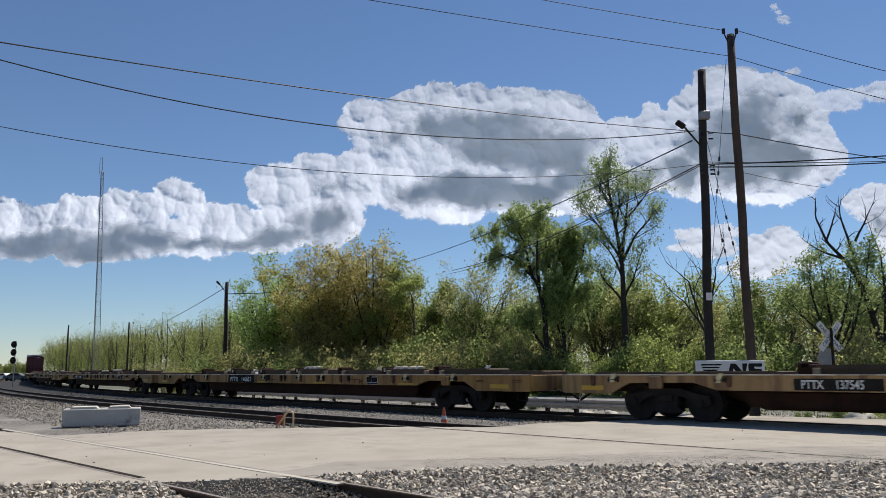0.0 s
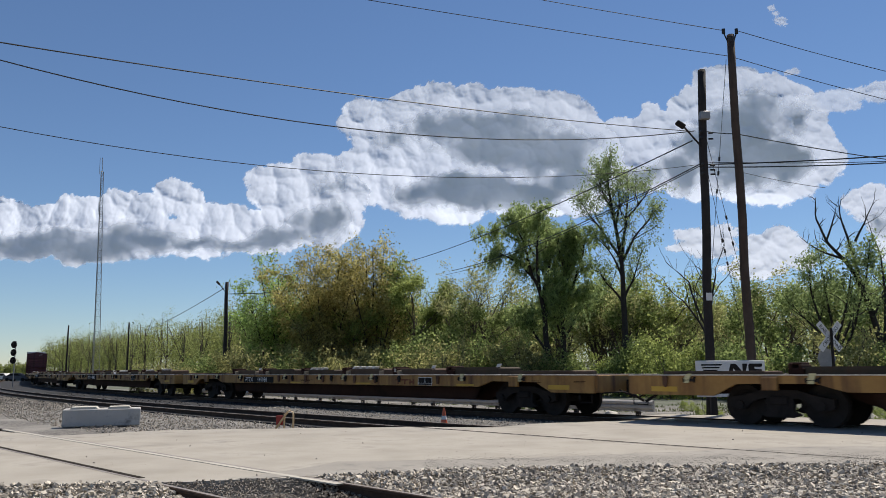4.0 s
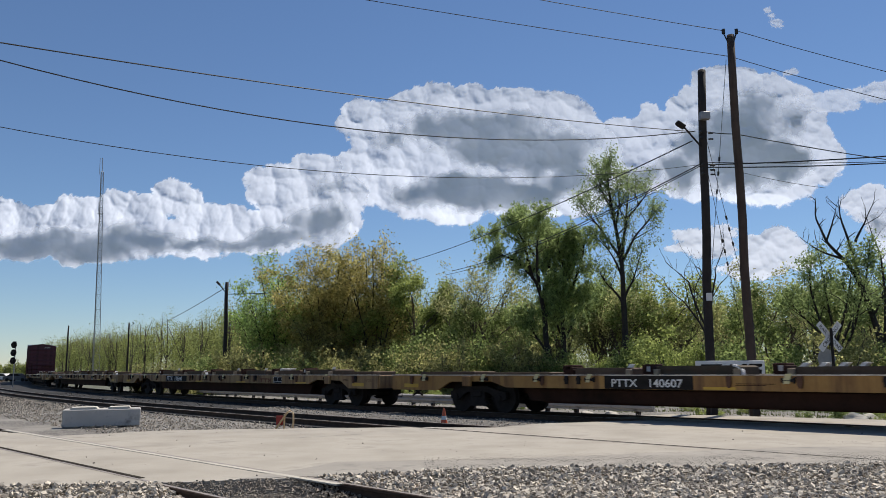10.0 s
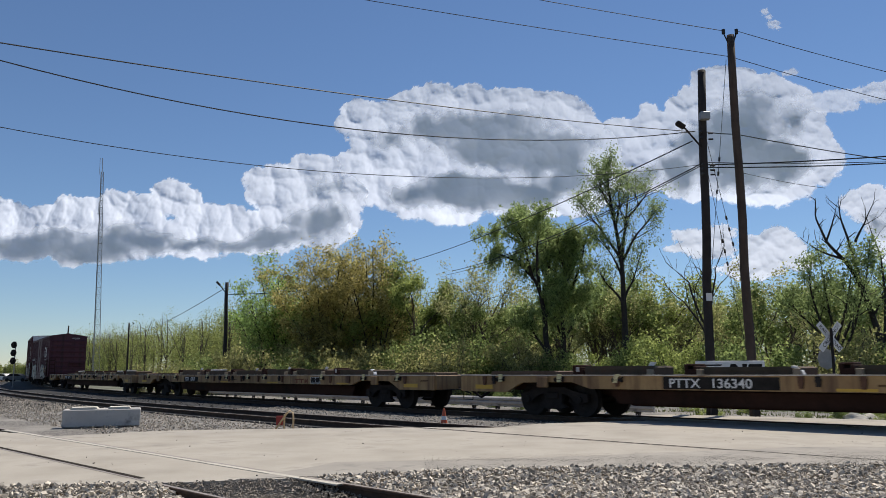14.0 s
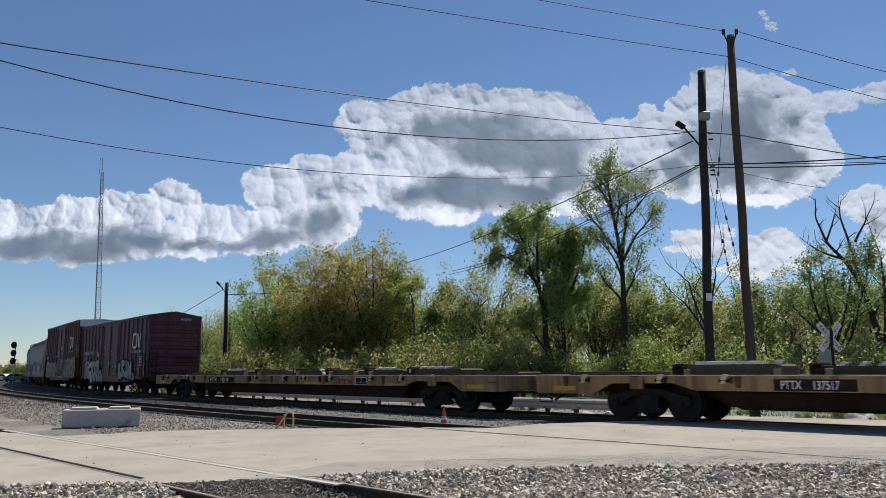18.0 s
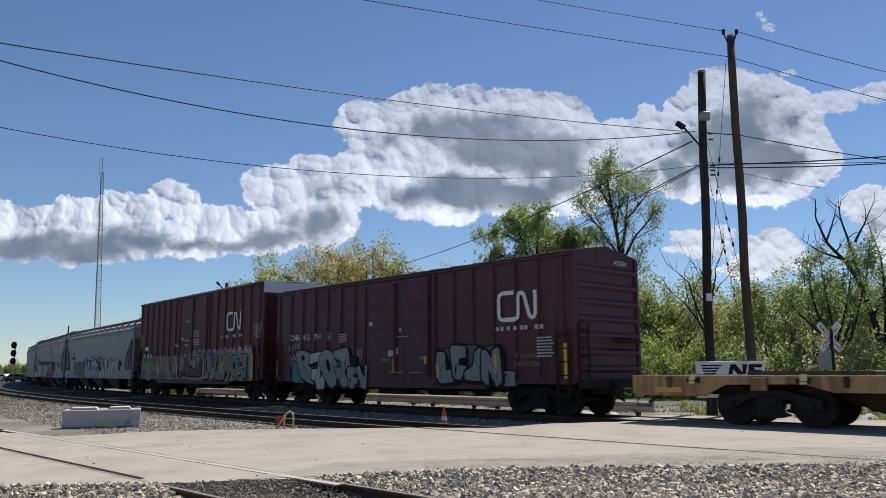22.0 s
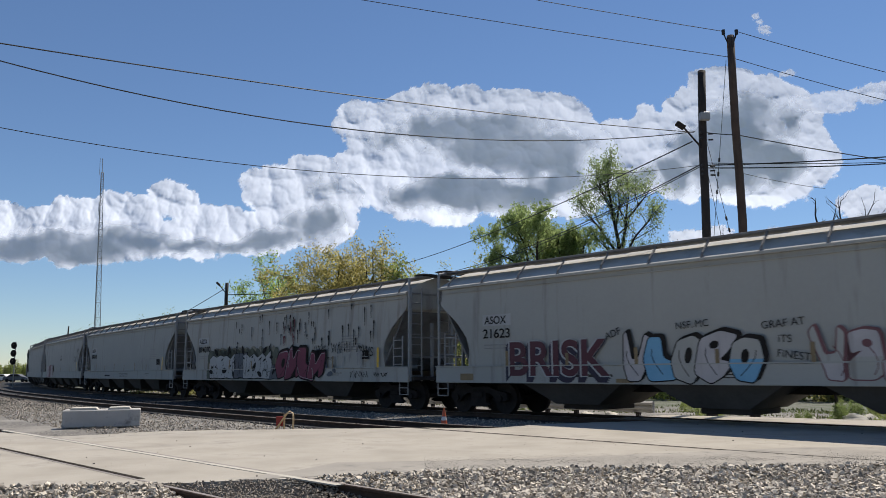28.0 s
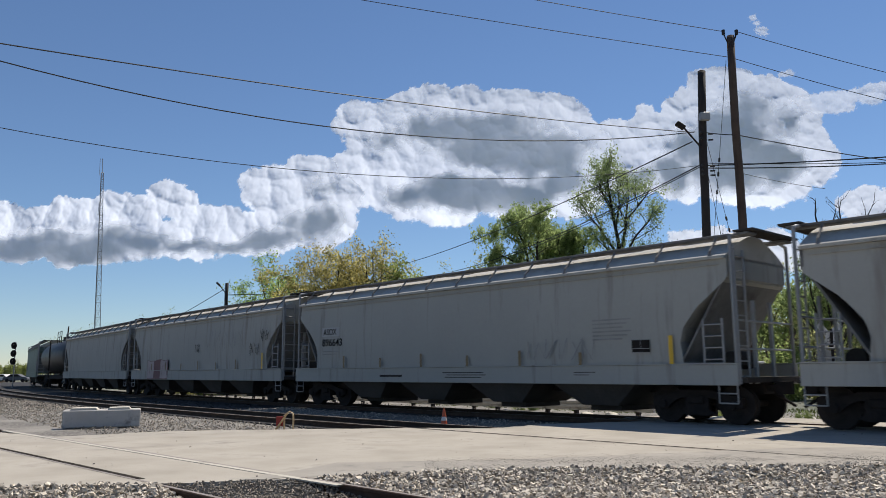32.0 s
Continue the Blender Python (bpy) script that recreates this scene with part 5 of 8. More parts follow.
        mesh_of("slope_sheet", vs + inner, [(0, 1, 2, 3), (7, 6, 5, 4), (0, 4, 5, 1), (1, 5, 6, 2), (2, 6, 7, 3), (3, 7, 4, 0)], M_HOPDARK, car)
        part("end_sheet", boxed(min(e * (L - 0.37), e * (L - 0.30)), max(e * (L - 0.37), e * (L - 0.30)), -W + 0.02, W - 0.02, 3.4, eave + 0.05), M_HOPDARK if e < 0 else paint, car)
        bm = bmesh.new()
        for y in (-W + 0.05, W - 0.05):
            rod(bm, (e * (L - 0.2), y, 0.95), (e * (L - 0.2), y, eave + 0.5), 0.045, 8)
        for y in (-0.45, 0.45):
            box(bm, min(e * (L - 0.29), e * (L - 0.22)), max(e * (L - 0.29), e * (L - 0.22)), y - 0.05, y + 0.05, 0.95, 2.9)
        for z in (1.75, 2.4):
            rod(bm, (e * (L - 0.2), -W + 0.05, z), (e * (L - 0.2), W - 0.05, z), 0.025, 6)
        rod(bm, (e * (L - 0.2), -W + 0.05, eave + 0.5), (e * (L - 0.2), -0.7, ridge + 0.02), 0.04, 8)
        rod(bm, (e * (L - 0.2), W - 0.05, eave + 0.5), (e * (L - 0.2), 0.7, ridge + 0.02), 0.04, 8)
        part("end_frame", bm, M_STEEL, car)
        ladder("end_ladder", car, e * (L - 0.75) - 0.2, -W - 0.02, sill, 2.45, 4, 0.48, M_STEEL)
        ladder("end_ladder", car, e * (L - 0.16), -W + 0.1, 0.95, eave + 0.2, 9, 0.45, M_STEEL, "y")
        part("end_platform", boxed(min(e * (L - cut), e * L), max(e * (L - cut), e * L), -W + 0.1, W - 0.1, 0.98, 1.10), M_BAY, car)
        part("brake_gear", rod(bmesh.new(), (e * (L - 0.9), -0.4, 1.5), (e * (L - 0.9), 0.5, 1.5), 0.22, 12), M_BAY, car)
        bm = bmesh.new()
        for x in (L - 0.65, L - 0.2):
            rod(bm, (e * x, -W, 0.95), (e * x, -W, 0.52), 0.018, 6)
        for z in (0.52, 0.74):
            rod(bm, (e * (L - 0.65), -W, z), (e * (L - 0.2), -W, z), 0.018, 6)
        part("step", bm, M_STEEL, car)
    # outlet bays
    for i in range(bays):
        c = pitch * (i + 0.5 - bays / 2)
        h, foot = pitch * 0.43, pitch * 0.17
        bm = bmesh.new()
        top = [(c - h, -W + 0.12), (c + h, -W + 0.12), (c + h, W - 0.12), (c - h, W - 0.12)]
        bot = [(c - foot, -1.05), (c + foot, -1.05), (c + foot, 1.05), (c - foot, 1.05)]
        a = [bm.verts.new((*p, 1.0)) for p in top]
        b = [bm.verts.new((*p, 0.36)) for p in bot]
        bm.faces.new(a)
        bm.faces.new(b[::-1])
        for j in range(4):
            bm.faces.new((a[j], a[(j + 1) % 4], b[(j + 1) % 4], b[j]))
        bmesh.ops.recalc_face_normals(bm, faces=bm.faces[:])
        bay = part("outlet_bay", bm, M_BAYSIDE, car, "dark sloping outlet bay")
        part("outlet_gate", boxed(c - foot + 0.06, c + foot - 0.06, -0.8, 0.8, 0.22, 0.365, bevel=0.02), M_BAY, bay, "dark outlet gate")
    part("centre_sill", boxed(-L + 0.2, L - 0.2, -0.28, 0.28, 0.70, 1.0), M_TRUCK, car)
    running_gear(car, L - 1.5, L)
    CARS.append((car, centre, L - 1.5))
    if number:
        y = -W - 0.025
        x = -L + cut + inset
        lettering("mark", "ASOX", 0.32, x + 0.03, y - 0.006, 2.655, M_BLACK, car, label="black car mark", fat=0.005)
        part("mark_ground", bm_patch([(x - 0.05, 2.6), (x + 1.07, 2.6), (x + 1.07, 2.93), (x - 0.05, 2.93)], y - 0.002), M_CHALK, car)
        lettering("number", number, 0.38, x - 0.05, y - 0.006, 2.24, M_BLACK, car, label="black car number", fat=0.005, wide=1.16)
        side_bars("weight_stencil", car, [(x, x + 1.0, 2.02, 2.05), (x, x + 0.9, 1.92, 1.95)], y - 0.004, M_STEEL)
        x = L - cut - 1.6
        side_bars("stencil_lines", car, [(x - 0.9, x + 0.3 - 0.13 * (i % 3), 2.55 - 0.1 * i, 2.59 - 0.1 * i) for i in range(6)], y - 0.004, M_STEEL)
        tp = part("test_panel", bm_patch([(x + 0.3, 1.72), (x + 0.82, 1.72), (x + 0.82, 2.02), (x + 0.3, 2.02)], y - 0.004), M_BLACK, car, "black stencil panel")
        side_bars("panel_lines", tp, [(x + 0.3, x + 0.82, 1.80, 1.815), (x + 0.55, x + 0.565, 1.82, 2.02), (x + 0.28, x + 0.84, 2.02, 2.035), (x + 0.28, x + 0.84, 1.705, 1.72)], y - 0.008, M_STEEL)
        side_bars("sill_lettering", car, [(-3.8, -2.6, 1.10, 1.17), (-0.6, 1.2, 1.22, 1.245), (-0.4, 1.3, 1.15, 1.175), (-0.5, 1.1, 1.08, 1.105), (4.6, 5.3, 1.22, 1.24), (4.6, 5.1, 1.15, 1.17)], -W - 0.054, M_BAY)
    return car


def bm_patch(pts, y):
    return patch(bmesh.new(), pts, y)


def tank_car(centre):
    car = tagged(new("tank_car"), "black tank car with a grimy barrel and top platform", "tank car", "cars of the train")
    L = 7.6
    bm = bmesh.new()
    bmesh.ops.create_uvsphere(bm, u_segments=28, v_segments=16, radius=1.45)
    for v in bm.verts:
        v.co = Vector((v.co.z, v.co.x, v.co.y))
        v.co.x = v.co.x * 0.45 + math.copysign(L - 0.95, v.co.x) if abs(v.co.x) > 1e-4 else 0.0
        v.co.z += 2.75
    part("barrel", bm, M_TANK, car, smooth=True)
    bm = rod(bmesh.new(), (0, 0, 4.1), (0, 0, 4.5), 0.5, 16)
    part("dome", bm, M_TANK, car)
    bm = bmesh.new()
    for y in (-0.8, 0.8):
        for x in (-1.2, 0, 1.2):
            rod(bm, (x, y, 3.9), (x, y, 4.95), 0.03, 6)
        for z in (4.5, 4.95):
            rod(bm, (-1.2, y, z), (1.2, y, z), 0.03, 6)
    part("platform_rail", bm, M_TRUCK, car)
    part("frame", boxed(-L, L, -0.9, 0.9, 0.8, 1.15), M_TRUCK, car)
    ladder("ladder", car, -0.3, -1.5, 0.9, 4.1, 9, 0.5, M_TRUCK)
    running_gear(car, L - 1.7, L)
    CARS.append((car, centre, L - 1.7))
    return car


flat_car("137545", 122.1, M_YELLOW2, 11, "long flat car with dusty ochre sills, rolling on the main line", -6.7, half=12.95, tight=0.66)
flat_car("140652", 94.5, M_YELLOW, 12, "long flat car with bright worn yellow sills", -5.0, deep=True, half=13.65)
flat_car("141184", 66.95, M_YELLOW, 13, "long flat car with yellow sills and pale winches", half=12.95)
flat_car("140607", 39.4, M_YELLOW, 14, "long flat car with rust-stained yellow sills", -5.0, deep=True, half=13.65)
flat_car("136340", 11.75, M_YELLOW2, 15, "long flat car with faded tan-yellow sills", letters=0.30)
flat_car("137517", -15.95, M_YELLOW2, 16, "long flat car with ochre sills and guide boxes", -6.6, tight=0.64)
flat_car("142115", -43.65, M_YELLOW2, 17, "long flat car with grimy yellow sills ahead of the box cars", -6.5, bare=2.5)

b1 = box_car(15.5, 4.52, 4.78, M_BOX1, -66.4, "dark red box car with white lettering and two sprayed pieces", False)
b2 = box_car(15.5, 5.18, 5.26, M_BOX2, -83.1, "tall red box car with a white end band and sprayed band", True, 1.42)
hA = hopper_car("21623", -101.3, M_HOP, "grey covered hopper car with a red, blue and pink sprayed row", inset=0.62, bays=3, pitch=4.15)
hB = hopper_car("894070", -121.0, M_HOP2, "grey covered hopper car with black drips and a red sprayed shape", bays=3, pitch=4.15)
hC = hopper_car("896643", -140.7, M_HOP, "clean pale grey covered hopper car")
hD = hopper_car("", -160.2, M_HOP2, "grey covered hopper car with a small red tag")
hE = hopper_car("", -179.6, M_HOP2, "plain grey covered hopper car")
tank_car(-197.6)
hF = hopper_car("", -215.5, M_GREEN, "dull green covered hopper car at the end of the view")

# ---------------------------------------------------------------- graffiti and marks on the cars
YB = -HALF_W - 0.04
worm_mark(b1, 5.03, 2.74, 0.78, YB)
side_bars("address_bars", b1, [(x, x + 0.13, 2.43, 2.55) for x in (4.9, 5.08, 5.34, 5.6, 5.85, 6.02, 6.42, 6.6)], YB, M_DULLWHITE)
lettering("number", "412", 0.33, -5.7, YB, 2.50, M_WHITE, b1, label="white car number")
lettering("number", "754", 0.33, -4.9, YB, 2.50, M_WHITE, b1, label="white car number")
lettering("mark", "CNA", 0.33, -6.62, YB, 2.50, M_WHITE, b1, label="white car mark")
jagged_piece(b1, -6.3, -5.5, 0.9, 1.7, 2, 24, [M_G_TEAL], M_G_TEAL, YB, "teal sprayed patch", 0.03)
jagged_piece(b1, -3.4, -2.2, 1.05, 1.85, 2, 25, [M_G_TEAL, M_BLACK], M_BLACK, YB, "teal sprayed patch", 0.03)
spray_piece(b1, -5.85, -2.6, 0.74, 2.22, 4, 21, [M_GREY_L, M_G_SILVERY, M_GREY_L], M_BLACK, YB - 0.006, "silver sprayed forms with black outline on the dark red side", 0.045, -0.25, (0.05, -0.06), wide=1.3)
spray_piece(b1, -2.55, -1.35, 0.72, 1.45, 2, 26, [M_GREY_L], M_BLACK, YB - 0.012, "silver sprayed loop", 0.04, -0.1, wide=1.2)
jagged_piece(b1, 2.35, 4.95, 0.90, 2.12, 3, 22, [M_G_SLATE], M_BLACK, YB + 0.006, "slate ground of the sprayed block", 0.06, 0.08)
spray_piece(b1, 2.35, 5.0, 0.92, 2.08, 4, 23, [M_GREY_L], M_BLACK, YB - 0.014, "silver sprayed block forms with heavy black outline", 0.07, 0.0, (0.06, -0.05), wide=1.15)
jagged_piece(b1, 4.7, 5.6, 0.85, 1.3, 1, 27, [M_GREY_L], M_BLACK, YB, "silver sprayed tail", 0.05)
scribble(b1, -6.75, 2.08, 0.85, 0.34, 3, M_DULLWHITE, YB, 5, 0.025)
for word, z in (("LINK", 1.76), ("TMS", 1.46)):
    lettering("tag", word, 0.34, -6.62, YB, z, M_DULLWHITE, b1, turn=-8)
for word, z in (("LD.LMT.", 1.30), ("LT.WT.", 1.14)):
    lettering("stencil", word, 0.12, -6.35, YB, z, M_DULLWHITE, b1)
scribble(b1, -2.15, 1.6, 0.4, 0.5, 33, M_DULLWHITE, YB, 3)
lettering("tag", "IF I CANT", 0.2, 5.65, YB, 1.62, M_G_GOLD, b1)
lettering("tag", "HAVE YOU", 0.2, 5.62, YB, 1.40, M_G_GOLD, b1)
side_bars("stencil_lines", b1, [(-3.2, -2.7, 2.62 - 0.07 * i, 2.65 - 0.07 * i) for i in range(5)] + [(6.48, 7.0 + 0.04 * (i % 3), 2.16 - 0.085 * i, 2.20 - 0.085 * i) for i in range(7)]
          + [(-0.25, 0.1, 1.78, 1.98), (0.15, 0.3, 1.85, 2.05), (-0.6, -0.2, 1.68, 1.70), (-0.6, -0.3, 1.62, 1.64), (1.4, 1.75, 1.72, 1.74), (1.4, 1.7, 1.66, 1.68), (0.2, 0.8, 2.42, 2.44), (-0.2, 0.6, 1.22, 1.235), (0.9, 1.5, 1.22, 1.235), (-1.35, -1.15, 2.85, 3.0), (0.35, 0.47, 2.6, 2.72), (-4.0, -3.70, 2.74, 2.755), (-4.0, -3.70, 2.45, 2.465), (-4.0, -3.985, 2.45, 2.755), (-3.715, -3.70, 2.45, 2.755), (-3.92, -3.78, 2.65, 2.67), (-3.90, -3.80, 2.52, 2.60)], YB, M_DULLWHITE)
for car, xs in ((b1, ((-7.65, 1.05, 1.75), (2.27, 1.05, 1.45), (4.82, 1.2, 1.75), (7.45, 1.05, 2.0), (0.02, 1.25, 1.7), (1.68, 1.5, 1.75))),
                (b2, ((-4.57, 1.15, 1.65), (-1.75, 1.2, 1.7), (1.67, 1.3, 1.6), (3.7, 1.2, 1.75), (6.92, 1.0, 2.05), (7.55, 1.45, 1.95)))):
    for x, a, b in xs:
        side_bars("reflector", car, [(x, x + 0.1, a, b)], YB - 0.02, M_SAFE)
lettering("end_number", "412754", 0.2, 0, 0, 4.28, M_WHITE, b1).matrix_basis = pose(7.84, 0.3, 4.25, 90, 0, 90)
worm_mark(b2, 4.22, 3.2, 0.76, YB)
side_bars("address_bars", b2, [(x, x + 0.14, 2.85, 2.97) for x in (3.55, 4.05, 4.26, 4.85, 5.04, 5.5, 5.7)], YB, M_DULLWHITE)
for k, word in enumerate(("40", "58", "41")):
    lettering("number", word, 0.33, -6.85 + 0.5 * k, YB - 0.012, 2.08, M_WHITE, b2, label="white car number")
side_bars("mark_bars", b2, [(-6.65, -6.45, 2.5, 2.7), (-6.38, -6.18, 2.5, 2.7)], YB, M_WHITE)
bubble_band(b2, -7.4, 0.2, 0.96, 2.20, 30, M_G_DUST, YB + 0.004, "long dusty silver sprayed band")
bubble_band(b2, 0.0, 6.9, 0.90, 2.42, 32, M_G_DUST, YB + 0.003, "long dusty silver sprayed band")
spray_piece(b2, -7.0, -1.75, 1.0, 2.04, 7, 31, [M_G_GOLD, M_G_OLIVE, M_G_GOLD, M_G_TAN], M_G_BROWN, YB - 0.003, "faded olive and gold sprayed forms", 0.035, 0.05, (0.05, -0.04), [M_G_SLATE, M_G_OLIVE], M_DULLWHITE)
spray_piece(b2, -1.55, 1.4, 1.10, 2.0, 4, 35, [M_G_OLIVE, M_G_BROWN], M_BLACK, YB - 0.02, "dark sprayed forms over the doors", 0.03, 0.2, (0.04, -0.04), [M_G_BROWN], M_DULLWHITE)
spray_piece(b2, 1.55, 6.35, 0.98, 2.16, 6, 36, [M_G_GOLD, M_G_SEA, M_G_TAN], M_BLACK, YB - 0.003, "gold and sea-blue sprayed forms with a pale inner line", 0.035, 0.05, (0.06, -0.05), [M_G_TAN, M_G_GOLD, M_G_SEA], M_WHITE)
scribble(b2, 6.95, 2.7, 0.75, 0.7, 5, M_DULLWHITE, YB, 5, 0.03)
scribble(b2, -7.5, 2.6, 0.5, 0.9, 6, M_DULLWHITE, YB, 4)
side_bars("stencil_lines", b2, [(0.3, 1.0, 3.3 - 0.085 * i, 3.335 - 0.085 * i) for i in range(9) if i != 4] + [(-1.35, -1.15, 3.0, 3.06), (-2.1, -1.9, 2.66, 2.76), (-1.2, -0.9, 2.9, 2.98), (-1.9, -1.5, 2.6, 2.66), (-0.8, -0.4, 2.6, 2.68), (-0.8, -0.3, 2.85, 2.9), (5.6, 5.9, 2.35, 2.38), (5.6, 5.85, 2.27, 2.30), (6.2, 6.75, 2.4, 2.43), (6.2, 6.7, 2.3, 2.33), (6.2, 6.75, 2.2, 2.23)], YB - 0.012, M_DULLWHITE)
scribble(b2, -0.9, 3.75, 0.6, 0.2, 51, M_DULLWHITE, YB, 4)

YH = -HALF_W - 0.062
lettering("graffiti", "BRISK", 1.32, -6.15, YH, 1.16, M_G_RED, hA, label="dark red block letters sprayed on the grey side", fat=0.03, wide=1.02)
lettering("graffiti_edge", "BRISK", 1.32, -6.18, YH + 0.003, 1.16, M_CHALK, hA, fat=0.058, wide=1.02)
for k in range(3):
    lettering("graffiti_shadow", "BRISK", 1.32, -6.22 - 0.035 * k, YH + 0.005 + 0.002 * k, 1.11 - 0.05 * k, M_G_NAVY, hA, fat=0.05, wide=1.03)
spray_piece(hA, -2.25, 1.3, 1.00, 2.16, 5, 141, [M_G_PALE, M_G_BLUE, M_HOP2, M_G_PALE, M_HOP2], M_BLACK, YH, "silver and blue sprayed forms with black outline", 0.03, 0.1, (0.10, 0.06), [M_G_PALE, M_G_BLUE, M_HOP2], wide=1.2)
spray_piece(hA, 2.45, 6.4, 1.00, 2.16, 6, 142, [M_HOP2, M_G_PALE, M_HOP2, M_G_PALE], M_G_ROSE, YH, "pale sprayed forms with rose outline", 0.028, 0.0, (0.05, 0.03), [M_G_PALE, M_HOP2, M_G_PINK], wide=1.12)
lettering("tag", "ADF", 0.26, -2.75, YH - 0.012, 2.05, M_BLACK, hA, turn=18)
lettering("tag", "NSF..MC", 0.24, -0.75, YH - 0.012, 2.24, M_BLACK, hA, turn=3)
for k, (word, x, z) in enumerate((("GRAF AT", 1.35, 2.16), ("iTS", 1.7, 1.86), ("FiNEST", 1.65, 1.55))):
    lettering("tag", word, 0.24, x, YH - 0.012, z, M_BLACK, hA, turn=4 - 6 * k)
side_bars("paint_bar", hA, [(-8.1, -7.55, 1.0, 1.2), (-2.5, -2.0, 0.96, 1.06), (0.7, 1.1, 1.05, 1.12)], YH, M_G_GOLD)
bubble_band(hB, -6.3, 0.6, 0.98, 2.32, 60, M_G_MURK, YH + 0.008, "dark olive sprayed ground with a bumpy top")
bubble_band(hB, -6.1, 0.3, 1.6, 2.40, 66, M_G_OLIVE, YH + 0.010, "thin olive-yellow rim over the sprayed row")
jagged_mass(hB, -5.95, -3.45, 1.0, 2.14, 61, M_CHALK, M_BLACK, YH - 0.004, "broad silver sprayed mass with thin black lines")
jagged_piece(hB, -3.75, -2.35, 1.02, 2.15, 2, 62, [M_G_SLATE], M_BLACK, YH + 0.004, "slate sprayed blades", 0.03, 0.3)
jagged_mass(hB, -2.55, -0.15, 1.0, 2.16, 63, M_CHALK, M_BLACK, YH - 0.004, "broad silver sprayed mass with thin black lines")
leaf_splash(hB, [(-5.8, 1.3), (-5.3, 2.2), (-4.4, 1.35), (-4.0, 2.25), (-3.5, 1.2), (-2.6, 2.25), (-1.5, 1.5), (-1.0, 1.2), (-0.6, 2.2), (0.0, 1.9), (0.2, 1.3), (0.45, 1.6)], 64, 0.24, M_BLACK, YH - 0.014)
jagged_piece(hB, -0.9, 0.5, 1.0, 1.6, 3, 48, [M_G_SLATE], M_BLACK, YH + 0.004, "slate sprayed leaves", 0.02, 0.3)
leaf_splash(hB, [(3.9, 1.25), (4.2, 1.55), (4.5, 1.2), (4.75, 1.4), (4.1, 1.9), (3.6, 2.05)], 65, 0.24, M_G_SLATE, YH - 0.002)
spray_piece(hB, 0.55, 4.0, 0.98, 2.2, 4, 50, [M_G_CRIMSON], M_BLACK, YH - 0.016, "crimson sprayed forms with a thin white inner line", 0.05, 0.1, (0.06, 0.06), shine=M_CHALK, wide=1.3)
scribble(hB, 3.2, 2.0, 1.0, 0.3, 10, M_BLACK, YH, 5, 0.03)
scribble(hB, 4.5, 1.95, 1.25, 0.45, 11, M_BLACK, YH, 6, 0.04)
lettering("tag", "MWS", 0.46, 6.2, YH, 1.98, M_BLACK, hB, turn=-10)
scribble(hB, 3.8, 1.7, 0.9, 0.15, 52, M_BLACK, YH, 6, 0.02)
scribble(hB, 5.8, 1.05, 1.2, 0.25, 13, M_BLACK, YH, 6, 0.03)
scribble(hB, 7.2, 1.1, 0.9, 0.15, 53, M_BLACK, YH, 6, 0.03)


def drips(car, x0, x1, n, seed, y, material, z0=2.3, z1=3.7):
    rnd = random.Random(seed)
    for _ in range(n):
        x, z, h = rnd.uniform(x0, x1), rnd.uniform(z0, z1), rnd.uniform(0.15, 0.6)
        bm = bmesh.new()
        patch(bm, [(x - 0.03, z), (x + 0.03, z), (x + 0.012, z - h), (x - 0.008, z - h)], y)
        patch(bm, [(x + 0.045 * math.cos(a), z + 0.06 * math.sin(a)) for a in [k * math.pi / 4 for k in range(8)]], y - 0.002)
        part("paint_drip", bm, material, car)


drips(hB, -3.5, 7.5, 44, 3, YH, M_BLACK)
drips(hB, 0.8, 1.9, 10, 4, YH, M_G_DEEP, 2.6, 3.5)
drips(hB, 0.9, 1.8, 8, 5, YH - 0.004, M_BLACK, 3.0, 3.6)
drips(hB, 4.8, 7.0, 10, 6, YH, M_STEEL, 1.8, 2.3)
jagged_piece(hD, -6.4, -3.5, 1.0, 2.0, 3, 45, [M_G_PINK, M_G_ROSE], M_G_ROSE, YH, "small faded red tag", 0.03)
scribble(hD, 1.6, 2.3, 4.0, 1.0, 14, M_STEEL, YH, 6, 0.03)
scribble(hD, 6.0, 2.0, 1.2, 0.6, 15, M_BLACK, YH, 4, 0.03)
scribble(hD, 0.2, 2.2, 0.6, 0.5, 55, M_BLACK, YH, 4, 0.03)
scribble(hD, 7.2, 2.6, 0.9, 0.5, 56, M_BLACK, YH, 4, 0.03)
scribble(hC, 2.8, 1.55, 2.4, 0.6, 16, M_STEEL, YH, 6, 0.03)
for car, c in ((hA, 1), (hB, 2), (hC, 3), (hD, 4)):
    rows = [(-6.35 + 2.15 * i + 0.13 * c, -6.25 + 2.15 * i + 0.13 * c, 1.42, 1.75 + 0.1 * ((i + c) % 2)) for i in range(6)] + [(7.5, 7.62, 1.42, 2.1)]
    for q in rows:
        side_bars("reflector", car, [q], YH - 0.019, M_SAFE if q[0] > 7 else M_G_GOLD)

# ---------------------------------------------------------------- poles, wires, signs


def wire(name, a, b, sag, r, label="thin black overhead cable"):
    pts = []
    for i in range(25):
        f = i / 24
        p = Vector(a).lerp(Vector(b), f)
        p.z -= 4 * sag * f * (1 - f)
        pts.append(p)
    v, f = tube(pts, [r] * 25, 5)
    return tagged(mesh_of(name, v, f, M_WIRE), label, "cable")


